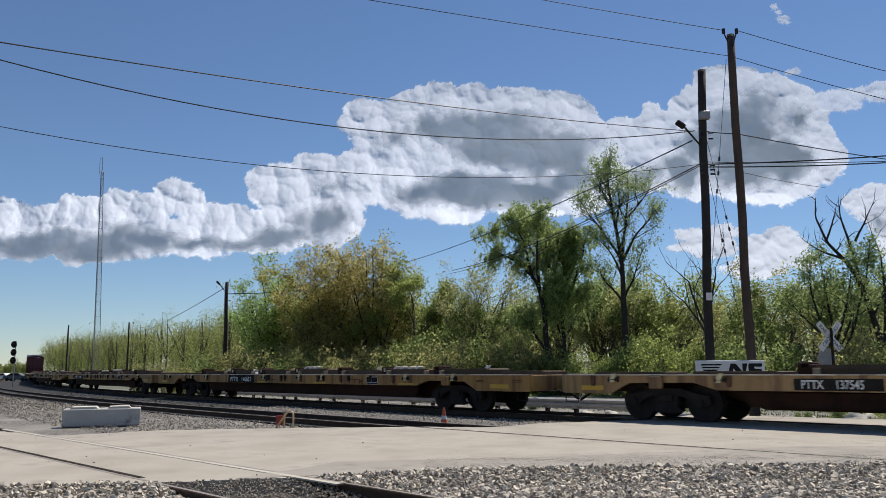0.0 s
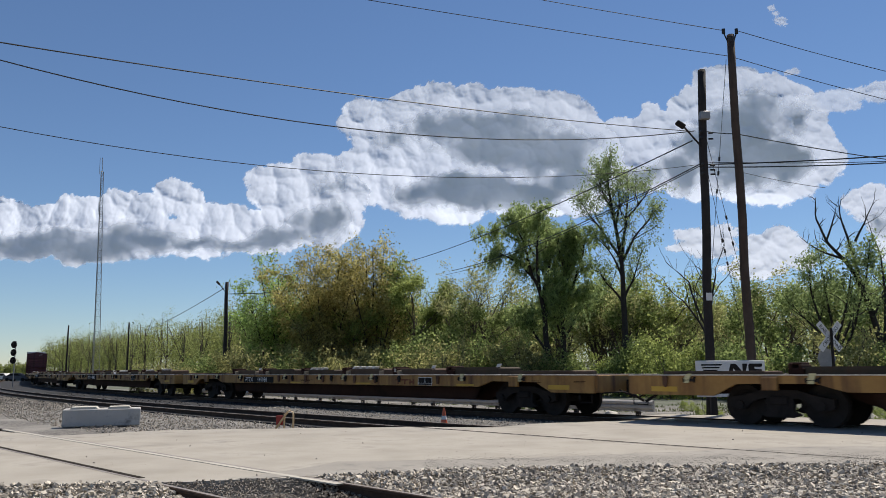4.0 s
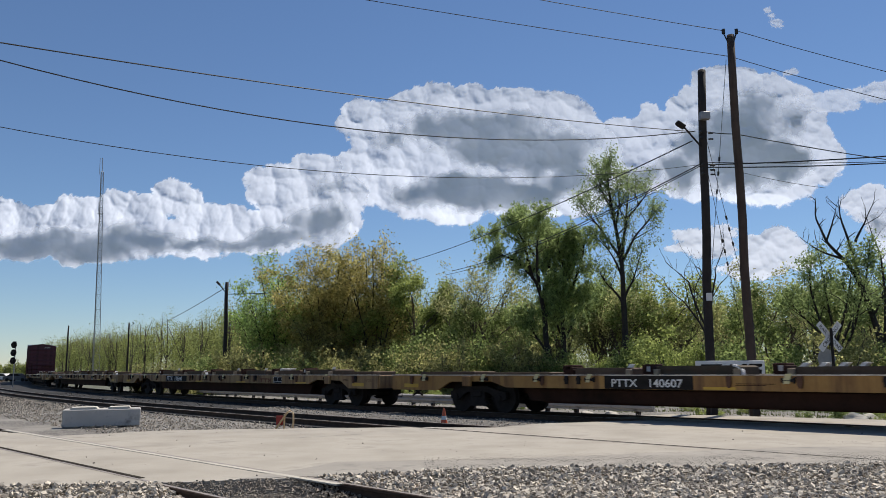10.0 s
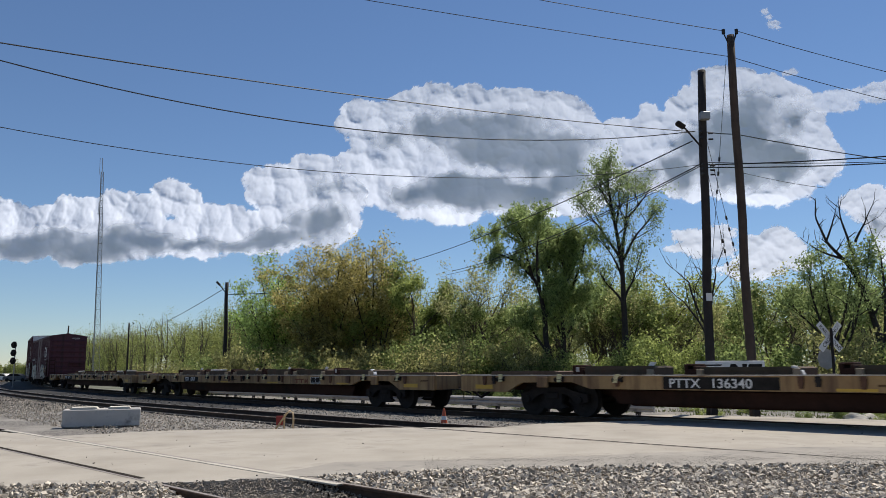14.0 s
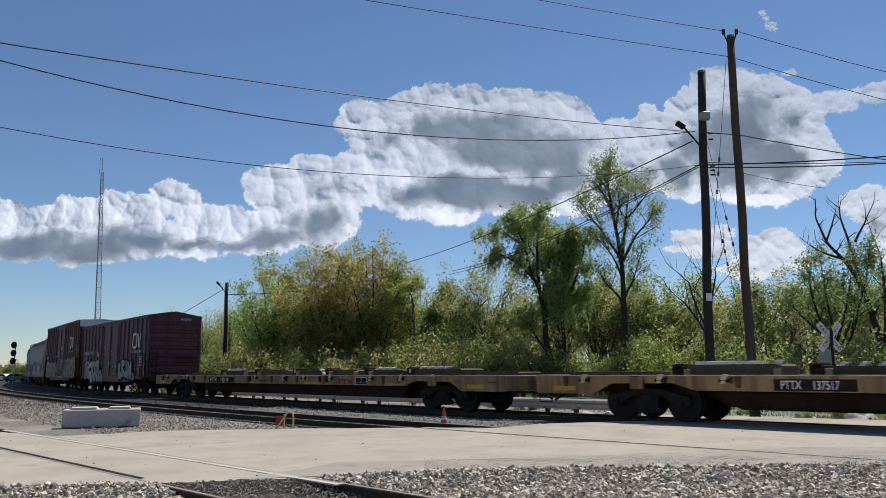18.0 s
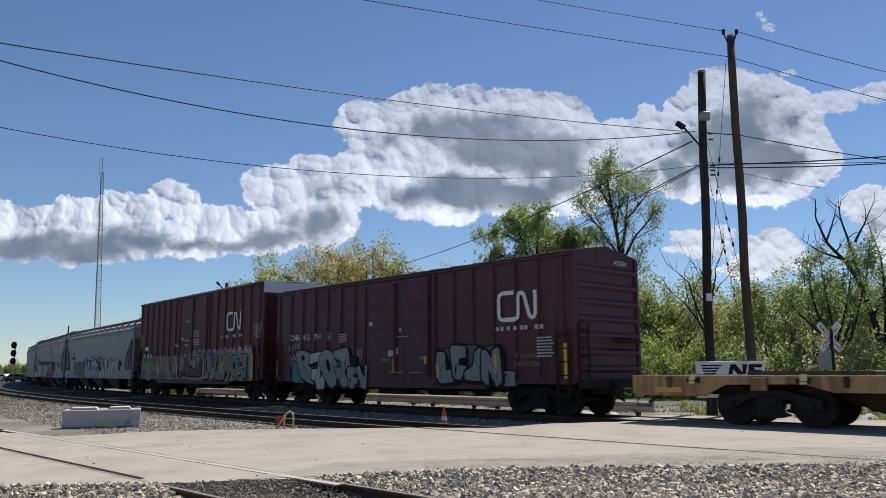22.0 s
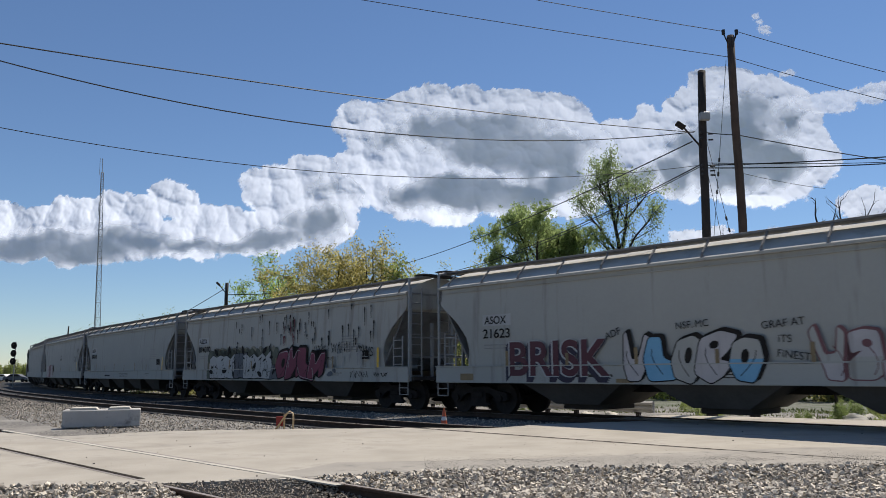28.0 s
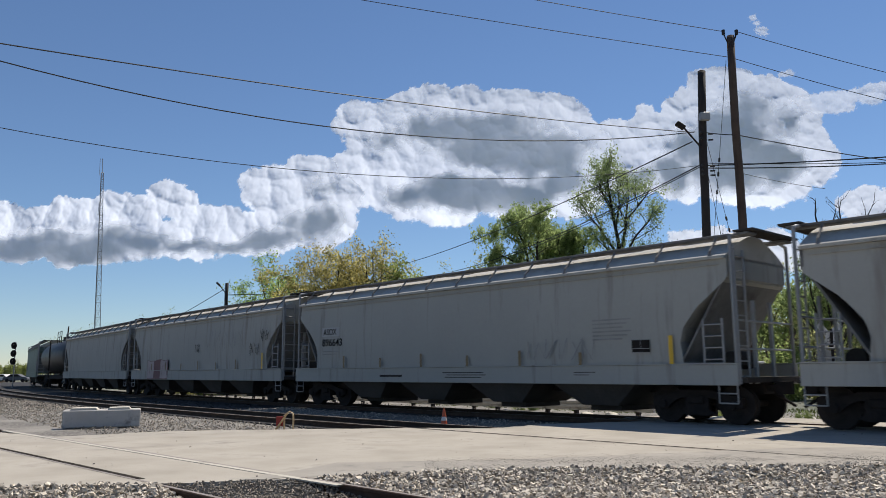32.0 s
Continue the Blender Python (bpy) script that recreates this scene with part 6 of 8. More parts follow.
def pole(label, base, top, r0, r1, material):
    ob = tagged(new("utility_pole"), label, "utility pole")
    base, top = Vector(base), Vector(top)
    ob.matrix_basis = Matrix.Translation(base)
    k = 9
    pts = [(top - base) * (i / (k - 1)) + Vector((0.02 * math.sin(i * 1.7), 0.02 * math.cos(i * 2.3), 0)) for i in range(k)]
    v, f = tube(pts, [r0 + (r1 - r0) * i / (k - 1) for i in range(k)], 14)
    mesh_of("shaft", v, f, material, ob, True)
    return ob


pa = pole("tall weathered brown wooden utility pole beside the road", (9.75, 25.0, -0.32), (9.77, 25.0, 12.45), 0.15, 0.125, M_POLE)
for x in (-0.22, 0.22):
    bm = bmesh.new()
    rod(bm, (0.02 + x * 0.3, 0, 12.45), (0.02 + x, 0, 12.85), 0.025, 6)
    rod(bm, (0.02 + x, 0, 12.82), (0.02 + x, 0, 12.98), 0.06, 8)
    part("insulator", bm, M_WIRE, pa)
pb = pole("dark creosoted wooden pole with a floodlight arm", (8.39, 25.0, -0.32), (8.72, 25.0, 11.2), 0.15, 0.13, M_POLEDARK)
arm = part("lamp_arm", rod(bmesh.new(), (0.25, -0.05, 8.75), (-0.42, -0.25, 9.45), 0.03, 8), M_TRUCK, pb)
bm = boxed(-0.32, 0.0, -0.12, 0.12, -0.06, 0.07, bevel=0.03)
head = part("floodlight", bm, M_BLACK, arm, "dark floodlight head")
head.matrix_basis = Matrix.Translation((-0.42, -0.25, 9.45)) @ pose(0, 0, 0, 0, 35, 0)
bm = boxed(-0.16, 0.16, -0.34, -0.16, 9.72, 9.99, bevel=0.02)
cabinet = part("equipment_box", bm, M_STEEL, pb, "small grey box on the pole")
cabinet.matrix_basis = pose(0.27, 0, 0)
bm = boxed(-0.08, 0.10, -0.24, -0.19, 3.75, 3.99)
part("notice_plate", bm, M_WHITE, pb, "white plate nailed to the pole").matrix_basis = pose(0.07, 0, 0)
for z in (9.1, 9.3, 8.2, 8.05, 7.9):
    part("insulator", rod(bmesh.new(), (0.1, -0.2, z), (0.1, -0.36, z), 0.04, 8), M_WIRE, pb)
    part("insulator", rod(bmesh.new(), (0.4, -0.1, z), (0.55, -0.12, z), 0.03, 8), M_WIRE, pb)

wire("overhead_cable", (-9.35, 13.35, 7.42), (8.45, 25.29, 9.16), 0.21, 0.014)
wire("overhead_cable", (-11.75, 17.63, 8.99), (8.4, 25.0, 9.09), 1.08, 0.016)
wire("overhead_cable", (-11.6, 17.63, 7.24), (8.4, 25.0, 7.93), 0.88, 0.010)
wire("overhead_cable", (-8.23, 22.0, 13.40), (9.65, 25.0, 11.70), 0.06, 0.012)
wire("overhead_cable", (-4.82, 22.0, 13.85), (9.55, 25.0, 12.61), 0.06, 0.012)
wire("overhead_cable", (9.98, 25.0, 12.61), (16.53, 26.0, 11.25), 0.05, 0.012)
wire("overhead_cable", (9.87, 25.0, 11.64), (16.43, 26.0, 10.22), 0.05, 0.012)
wire("overhead_cable", (8.77, 25.0, 9.06), (9.75, 25.0, 8.98), 0.02, 0.016)
wire("overhead_cable", (9.75, 25.0, 8.98), (17.16, 27.5, 8.60), 0.05, 0.018)
wire("overhead_cable", (8.70, 25.0, 7.94), (15.63, 25.0, 8.26), 0.05, 0.022)
wire("overhead_cable", (8.70, 25.0, 7.85), (15.61, 25.0, 8.01), 0.06, 0.020)
wire("overhead_cable", (8.70, 25.0, 8.02), (15.65, 25.5, 8.16), 0.05, 0.012)
wire("overhead_cable", (9.84, 25.0, 7.67), (15.07, 30.0, 8.30), 0.05, 0.010)
wire("service_cable", (8.25, 24.9, 8.72), (-2.91, 62.0, 9.87), 0.35, 0.022, "black service cable running down to the far pole")
wire("service_cable", (8.45, 24.9, 7.92), (0.69, 60.0, 8.91), 0.45, 0.022, "black service cable running down to the far pole")
wire("service_cable", (8.45, 24.9, 7.86), (0.2, 60.0, 8.6), 0.5, 0.016, "black service cable running down to the far pole")
for a, b in (((9.6, 25.05, 11.6), (8.9, 27.5, -0.3)), ((8.74, 25.05, 9.0), (12.5, 30.0, -0.3)), ((8.72, 25.05, 7.9), (11.9, 30.0, -0.3))):
    g = wire("guy_wire", a, b, 0.0, 0.009, "steel guy wire with dark strain insulators")
    for f in (0.27, 0.31, 0.36):
        p = Vector(a).lerp(Vector(b), f)
        part("strain_insulator", rod(bmesh.new(), p, p + (Vector(b) - Vector(a)).normalized() * 0.14, 0.035, 6), M_WIRE, g)


def sign_board():
    ob = tagged(new("yard_sign"), "white yard sign board with black stripes fixed before two posts", "sign")
    ob.matrix_basis = pose(8.85, 24.35, 0.0)
    part("board", boxed(-1.08, 1.06, -0.02, 0.02, 0.42, 1.53, bevel=0.015), M_WHITE, ob)
    bm = bmesh.new()
    y = -0.024
    for i in range(5):
        z = 1.42 - 0.085 * i
        patch(bm, [(-0.92 + 0.03 * i, z), (-0.25 + 0.0 * i - 0.07 * i, z), (-0.30 - 0.07 * i, z - 0.045), (-0.91 + 0.03 * i, z - 0.045)], y)
    patch(bm, [(0.0, 1.43), (0.16, 1.43), (0.36, 1.18), (0.36, 1.43), (0.52, 1.43), (0.42, 1.04), (0.27, 1.04), (0.08, 1.28), (0.02, 1.04), (-0.12, 1.04)], y)
    patch(bm, [(0.58, 1.43), (0.98, 1.43), (0.95, 1.33), (0.72, 1.33), (0.74, 1.27), (0.96, 1.25), (0.93, 1.08), (0.86, 1.04), (0.46, 1.04), (0.48, 1.13), (0.76, 1.13), (0.76, 1.18), (0.55, 1.19), (0.54, 1.38)], y)
    part("stripe_mark", bm, M_BLACK, ob, "black stripes and blocks of a mark")
    side_bars("lettering_bars", ob, [(-0.82, -0.60, 0.86, 0.97), (-0.55, -0.33, 0.86, 0.97), (-0.28, -0.06, 0.86, 0.97), (0.1, 0.32, 0.86, 0.97), (0.37, 0.59, 0.86, 0.97), (0.64, 0.86, 0.86, 0.97)], y, M_BLACK)
    side_bars("address_bars", ob, [(-0.62, -0.15, 0.52, 0.60), (-0.05, 0.20, 0.52, 0.60), (0.35, 0.80, 0.52, 0.60)], y, M_BLACK)
    for x in (-0.55, 0.75):
        part("post", boxed(x - 0.09, x + 0.09, 0.02, 0.18, -0.32, 1.5), M_POLEDARK, ob)


def crossbuck():
    ob = tagged(new("crossbuck_sign"), "white crossbuck sign with black letters on a steel post", "crossing sign")
    ob.matrix_basis = pose(12.2, 25.0, -0.3, 0, 0, 13) @ Matrix.Scale(0.94, 4)
    part("post", rod(bmesh.new(), (0.07, -0.13, 0), (0.1, -0.13, 3.02), 0.045, 10), M_TRUCK, ob)
    for i, (a, word, y) in enumerate(((-48, "RAIL  ROAD", -0.03), (48, "CROSSING", -0.06))):
        blade = part("blade", boxed(-0.61, 0.61, y - 0.006, y + 0.006, -0.115, 0.115, bevel=0.004), M_WHITE, ob)
        blade.matrix_basis = Matrix.Translation((0.1, 0, 2.74)) @ Matrix.Rotation(radians(-a), 4, "Y")
        if i == 0:
            lettering("word", "RAIL", 0.185, -0.33, y - 0.009, -0.065, M_BLACK, blade, "CENTER")
            lettering("word", "ROAD", 0.185, 0.33, y - 0.009, -0.065, M_BLACK, blade, "CENTER")
        else:
            lettering("word", word, 0.185, 0.0, y - 0.009, -0.065, M_BLACK, blade, "CENTER")
    part("sign_back", rod(bmesh.new(), (0.05, 0.12, 2.0), (0.05, 0.14, 2.0), 0.36, 8), M_STEEL, ob, "bare grey back of a sign")


sign_board()
crossbuck()


def lattice_tower():
    ob = tagged(new("radio_tower"), "slender grey lattice radio tower above the woods", "radio tower")
    ob.matrix_basis = pose(-97.2, 220.0, 0.0)
    H, lean = 63.0, -1.7
    bm = bmesh.new()

    def corner(k, z):
        r = 1.15 - 0.0125 * z
        a = 2 * math.pi * k / 3 + 0.3
        return Vector((r * math.cos(a) + lean * z / H, r * math.sin(a), z))
    z, step = 0.0, 2.1
    while z < H - 6:
        for k in range(3):
            rod(bm, corner(k, z), corner(k, z + step), 0.085, 5)
            rod(bm, corner(k, z), corner((k + 1) % 3, z + step), 0.05, 4)
            rod(bm, corner(k, z + step), corner((k + 1) % 3, z + step), 0.05, 4)
        z += step
    part("lattice", bm, M_STEEL, ob)
    bm = rod(bmesh.new(), (lean * 0.9, 0, z), (lean, 0, H), 0.09, 6)
    rod(bm, (lean * 0.6 - 0.9, 0, 46), (lean * 0.6 - 0.9, 0, 50), 0.06, 6)
    rod(bm, (lean * 0.55 - 1.2, 0, 46.5), (lean * 0.55 + 0.6, 0, 46.5), 0.05, 6)
    rod(bm, (lean * 0.9 - 0.8, 0, 58), (lean * 0.9 - 0.8, 0, 63), 0.05, 6)
    part("antenna", bm, M_STEEL, ob)


lattice_tower()


def signal_mast():
    ob = tagged(new("railway_signal"), "black railway signal mast with three round heads", "railway signal")
    ob.matrix_basis = pose(-43.7, 80.0, 0.0) @ Matrix.Diagonal((0.8, 0.8, 0.97, 1.0))
    part("mast", rod(bmesh.new(), (0.12, 0, -0.3), (0.12, 0, 4.6), 0.07, 8), M_STEEL, ob)
    for z in (4.25, 3.42, 2.6):
        bm = rod(bmesh.new(), (-0.05, -0.12, z), (-0.05, -0.02, z), 0.36, 18)
        hd = part("signal_head", bm, M_BLACK, ob, "round black signal backing")
        part("hood", rod(bmesh.new(), (-0.05, -0.35, z), (-0.05, -0.12, z), 0.12, 12), M_BLACK, hd)


signal_mast()


def far_pole(x, y, h, lamp):
    ob = pole("thin dark wooden pole by the yard", (x, y, -0.3), (x - 0.1, y, h), 0.17, 0.13, M_POLEDARK)
    if lamp:
        bm = rod(bmesh.new(), (-0.1, 0, h - 0.6), (lamp, -0.3, h + 0.1), 0.035, 6)
        rod(bm, (lamp - 0.22, -0.3, h + 0.32), (lamp + 0.05, -0.3, h + 0.05), 0.09, 6)
        part("lamp_arm", bm, M_TRUCK, ob)
    return ob


far_pole(-17.2, 62.0, 8.35, -0.6)
far_pole(-58.2, 145.0, 10.4, 0.9)
far_pole(-71.8, 150.0, 10.2, 0)
wire("overhead_cable", (-17.2, 62.0, 8.05), (-58.2, 145.0, 8.0), 0.6, 0.03)
wire("overhead_cable", (-17.2, 62.0, 7.4), (-4.0, 63.0, 9.0), 0.4, 0.03)

# ---------------------------------------------------------------- things on the ground


def concrete_block():
    ob = tagged(new("concrete_block"), "long grey concrete block with two pale pads on the gravel", "concrete block")
    ob.matrix_basis = pose(-9.08, 21.13, -0.14, 0, 0, 21.0)
    bm = boxed(-0.96, 0.96, 0.0, 0.75, 0.0, 0.46, bevel=0.025)
    part("body", bm, M_CONC, ob)
    for a, b in ((-0.80, -0.10), (0.12, 0.72)):
        bm = prism(bmesh.new(), [(a, 0.45), (b, 0.45), (b - 0.06, 0.515), (a + 0.05, 0.51)], 0.04, 0.7)
        part("pad", bm, M_CONCTOP, ob, "pale sunlit raised pad")


def derail_stand():
    ob = tagged(new("derail_frame"), "bent tan tube frame with a red marker beside the track", "track marker")
    ob.matrix_basis = pose(-3.65, 18.5, -0.12)
    v, f = tube([(0.15, 0, 0), (0.15, 0, 0.38), (0.13, 0, 0.46), (0.07, 0, 0.50), (0.01, 0, 0.46), (-0.30, 0, 0.02)], [0.022] * 6, 8)
    mesh_of("frame", v, f, M_TAN, ob, True)
    v, f = tube([(-0.07, 0.06, 0.0), (-0.07, 0.06, 0.40), (-0.07, 0.06, 0.42)], [0.02] * 3, 8)
    mesh_of("strut", v, f, M_TAN, ob, True)
    part("marker", boxed(-0.27, -0.11, 0.09, 0.12, 0.16, 0.38, bevel=0.01), M_RED, ob, "faded red marker plate")


def traffic_cone():
    ob = tagged(new("traffic_cone"), "orange and white traffic cone beside the rails", "traffic cone")
    ob.matrix_basis = pose(0.0, 20.4, -0.10) @ Matrix.Scale(0.86, 4)
    part("base", boxed(-0.15, 0.15, -0.15, 0.15, 0.0, 0.03, bevel=0.01), M_ORANGE, ob)
    z, rs = (0.03, 0.16, 0.27, 0.36, 0.50), (0.105, 0.085, 0.066, 0.052, 0.025)
    for i, m in enumerate((M_ORANGE, M_WHITE, M_ORANGE, M_ORANGE)):
        part("band", rod(bmesh.new(), (0, 0, z[i]), (0, 0, z[i + 1]), rs[i], 16, rs[i + 1]), m, ob)


def guard_rail():
    """Low steel beam barrier beyond the main track, in lengths on short posts."""
    s = -58.0
    while s < -14.0:
        p, a = track_point(s + 2.0, -4.6)
        ob = tagged(new("guard_rail"), "low grey steel barrier beam beyond the main track", "guard rail", "barrier beams beyond the track")
        ob.matrix_basis = Matrix.Translation((p.x, p.y, -0.30)) @ Matrix.Rotation(a, 4, "Z")
        prof = [(-0.05, 0.18), (-0.05, 0.24), (-0.12, 0.29), (-0.12, 0.36), (-0.05, 0.40), (-0.12, 0.44), (-0.12, 0.50), (-0.05, 0.55), (0.03, 0.55), (0.03, 0.18)]
        part("beam", prism(bmesh.new(), prof, -1.98, 1.98, "x"), M_CONC, ob)
        for x in (-1.3, 1.3):
            part("post", boxed(x - 0.07, x + 0.07, 0.03, 0.15, 0.0, 0.5), M_POLEDARK, ob)
        s += 4.0


def boulder(x, y, size, seed):
    rnd = random.Random(seed)
    bm = bmesh.new()
    bmesh.ops.create_icosphere(bm, subdivisions=3, radius=0.5)
    for v in bm.verts:
        v.co *= 1 + 0.35 * noise.noise(v.co * 2.2 + Vector((seed, 0, 0)))
        v.co.z = max(v.co.z * 0.6, -0.12)
    ob = part("rock", bm, M_CONCTOP)
    tagged(ob, "pale rough rock at the edge of the road", "rock", "rocks by the road")
    ob.matrix_basis = pose(x, y, -0.28, 0, 0, rnd.uniform(0, 360)) @ Matrix.Scale(size, 4)


concrete_block()
derail_stand()
traffic_cone()
guard_rail()
for i, (x, y, s) in enumerate(((12.6, 24.4, 0.7), (13.3, 24.9, 0.55), (14.0, 24.2, 0.6), (15.2, 25.0, 0.8), (11.4, 24.9, 0.45), (5.6, 26.6, 0.6), (4.9, 27.3, 0.5))):
    boulder(x, y, s, i)


def parked_car(x, y, turn, material, label):
    ob = tagged(new("parked_car"), label, "car", "parked cars")
    ob.matrix_basis = pose(x, y, ground_z(x, y) + 0.02, 0, 0, turn)
    prof = [(-2.2, 0.35), (-2.25, 0.8), (-2.1, 1.0), (-1.5, 1.05), (-0.9, 1.48), (0.5, 1.5), (1.2, 1.05), (2.0, 0.95), (2.25, 0.7), (2.2, 0.35)]
    bm = prism(bmesh.new(), prof, -0.88, 0.88)
    bmesh.ops.bevel(bm, geom=bm.edges[:], offset=0.05, segments=1, affect="EDGES")
    part("body", bm, material, ob)
    for s in (-0.885, 0.885):
        part("window", bm_patch([(-1.35, 1.06), (-0.85, 1.4), (0.42, 1.42), (1.0, 1.06)], s), M_BLACK, ob)
    for wx in (-1.4, 1.4):
        for s in (-1, 1):
            part("wheel", rod(bmesh.new(), (wx, s * 0.72, 0.33), (wx, s * 0.92, 0.33), 0.33, 16), M_TRUCK, ob)


M_CARPALE = surface("silver_car_paint", (0.55, 0.56, 0.58), (0.62, 0.63, 0.65), 2, 0.3, 10, 0.0, metal=0.2)
parked_car(-89.0, 150.0, 20, M_CARPALE, "silver car parked far off at the yard")
parked_car(-84.5, 152.0, -15, M_WHITE, "white car parked far off at the yard")
parked_car(-80.5, 149.0, 5, M_G_SLATE, "dark car parked far off at the yard")
parked_car(-76.5, 160.0, 12, M_WHITE, "white car parked far off by the poles")

# ---------------------------------------------------------------- trees


def grow(rnd, base, way, length, radius, depth, pieces, tips, droop=0.0, split=3, spread=0.7, keep=0.72, twigs=True):
    """A limb that bends, tapers and splits; twig points go to tips."""
    pts, rad = [Vector(base)], [radius]
    d = Vector(way).normalized()
    k = 4 if depth > 1 else 3
    for i in range(k):
        d = (d + Vector((rnd.gauss(0, 0.13), rnd.gauss(0, 0.13), rnd.gauss(0, 0.08) + 0.05 - droop * (i / k)))).normalized()
        pts.append(pts[-1] + d * length / k)
        rad.append(radius * (1 - 0.42 * (i + 1) / k))
    if depth > 1 or twigs:
        pieces.append(tube(pts, rad, 7 if depth > 2 else (5 if depth > 1 else 3)))
    if depth <= 1:
        tips.extend(pts[1:])
        return
    if depth == 2:
        tips.extend(pts[-2:])
    for i in range(split):
        f = rnd.uniform(0.45, 1.0) if i else 1.0
        j = min(int(f * k), k - 1)
        p = pts[j].lerp(pts[j + 1], f * k - j)
        a = rnd.uniform(0, 2 * math.pi)
        o = d.orthogonal().normalized()
        side = o * math.cos(a) + d.cross(o) * math.sin(a)
        w = d * (1.0 if i == 0 else 0.75) + side * spread * rnd.uniform(0.5, 1.3)
        grow(rnd, p, w, length * keep * rnd.uniform(0.75, 1.15), rad[j] * (0.75 if i == 0 else 0.5), depth - 1, pieces, tips, droop, split, spread, keep, twigs)


def leaves_at(rng, tips, count, size, scatter, hang=0.0, rim=1.6):
    """Small pointed leaves about the twig points, in clumps, or strung on hanging sprays."""
    t = np.array([p[:] for p in tips])
    off = (t - t.mean(0)) / t.std(0)
    full = rng.gamma(1.5, 1.0, len(t)) * (0.35 + np.linalg.norm(off, axis=1) ** rim)
    full /= full.sum()
    if hang:
        n = max(1, count // 12)
        root = t[rng.choice(len(t), n, p=full)] + rng.normal(size=(n, 3)) * scatter
        long_ = hang * rng.random(n) ** 1.4
        sway = rng.normal(size=(n, 2)) * 0.16
        i = rng.integers(0, n, count)
        f = rng.random(count)
        c = root[i] + np.column_stack([sway[i] * (f * long_[i])[:, None], -f * long_[i]]) + rng.normal(size=(count, 3)) * 0.07
    else:
        c = t[rng.choice(len(t), count, p=full)] + rng.normal(size=(count, 3)) * scatter * 0.75
    a = rng.normal(size=(count, 3))
    if hang:
        a[:, 2] -= 1.2
    a /= np.linalg.norm(a, axis=1)[:, None]
    b = np.cross(a, rng.normal(size=(count, 3)))
    b /= np.linalg.norm(b, axis=1)[:, None]
    s = (size * rng.uniform(0.6, 1.35, count))[:, None]
    a, b = a * s * (1.0 if hang else 0.75), b * s * (0.36 if hang else 0.55)
    return np.stack([c + a, c - a * 0.6 + b, c - a * 0.6 - b], 1)


def tree_thing(label, x, y, h, seed, leaf, n_leaves, size=0.2, bark=None, spread=0.7, trunk=0.3, split=3, depth=4, scatter=0.35,
               stems=1, fork=0.32, twigs=True):
    rnd, rng = random.Random(seed), np.random.default_rng(seed)
    ob = tagged(new("tree"), label, "tree")
    ob.matrix_basis = pose(x, y, ground_z(x, y) - 0.05, 0, 0, 0)
    pieces, tips = [], []
    for k in range(stems):
        a = 2 * math.pi * k / stems + rnd.random()
        off = Vector((math.cos(a), math.sin(a), 0)) * (0.35 if stems > 1 else 0.0)
        way = Vector((0.22 * off.x, 0.22 * off.y, 1.0)).normalized()
        foot, pts, rad, m = off, [], [], 7
        for i in range(m):
            f = i / (m - 1)
            pts.append(foot + way * h * fork * f + Vector((rnd.gauss(0, 0.03), rnd.gauss(0, 0.03), 0)))
            rad.append(trunk * (1.35 - 0.35 * min(1, f * 6)) * (1 - 0.3 * f))
        pieces.append(tube(pts, rad, 10))
        for j in range(split + 1):
            a = 2 * math.pi * j / (split + 1) + rnd.uniform(-0.4, 0.4)
            w = way + Vector((math.cos(a), math.sin(a), 0)) * spread * rnd.uniform(0.25, 1.0)
            z = pts[-1] if j == 0 else pts[-2].lerp(pts[-1], rnd.random())
            grow(rnd, z, way + (w - way) * (0.3 if j == 0 else 1.0), h * 0.27 * rnd.uniform(0.85, 1.15), trunk * 0.6, depth, pieces, tips, 0.0, split, spread, 0.72, twigs)
    top = max(p.z for p in tips)
    k = h / top
    v, f = joined(pieces)
    mesh_of("trunk", [q * k for q in v], f, bark or M_BARK, ob, True)
    if n_leaves:
        q = leaves_at(rng, [p * k for p in tips], n_leaves, size, scatter)
        leaves_of("crown", q, leaf, ob)
    return ob


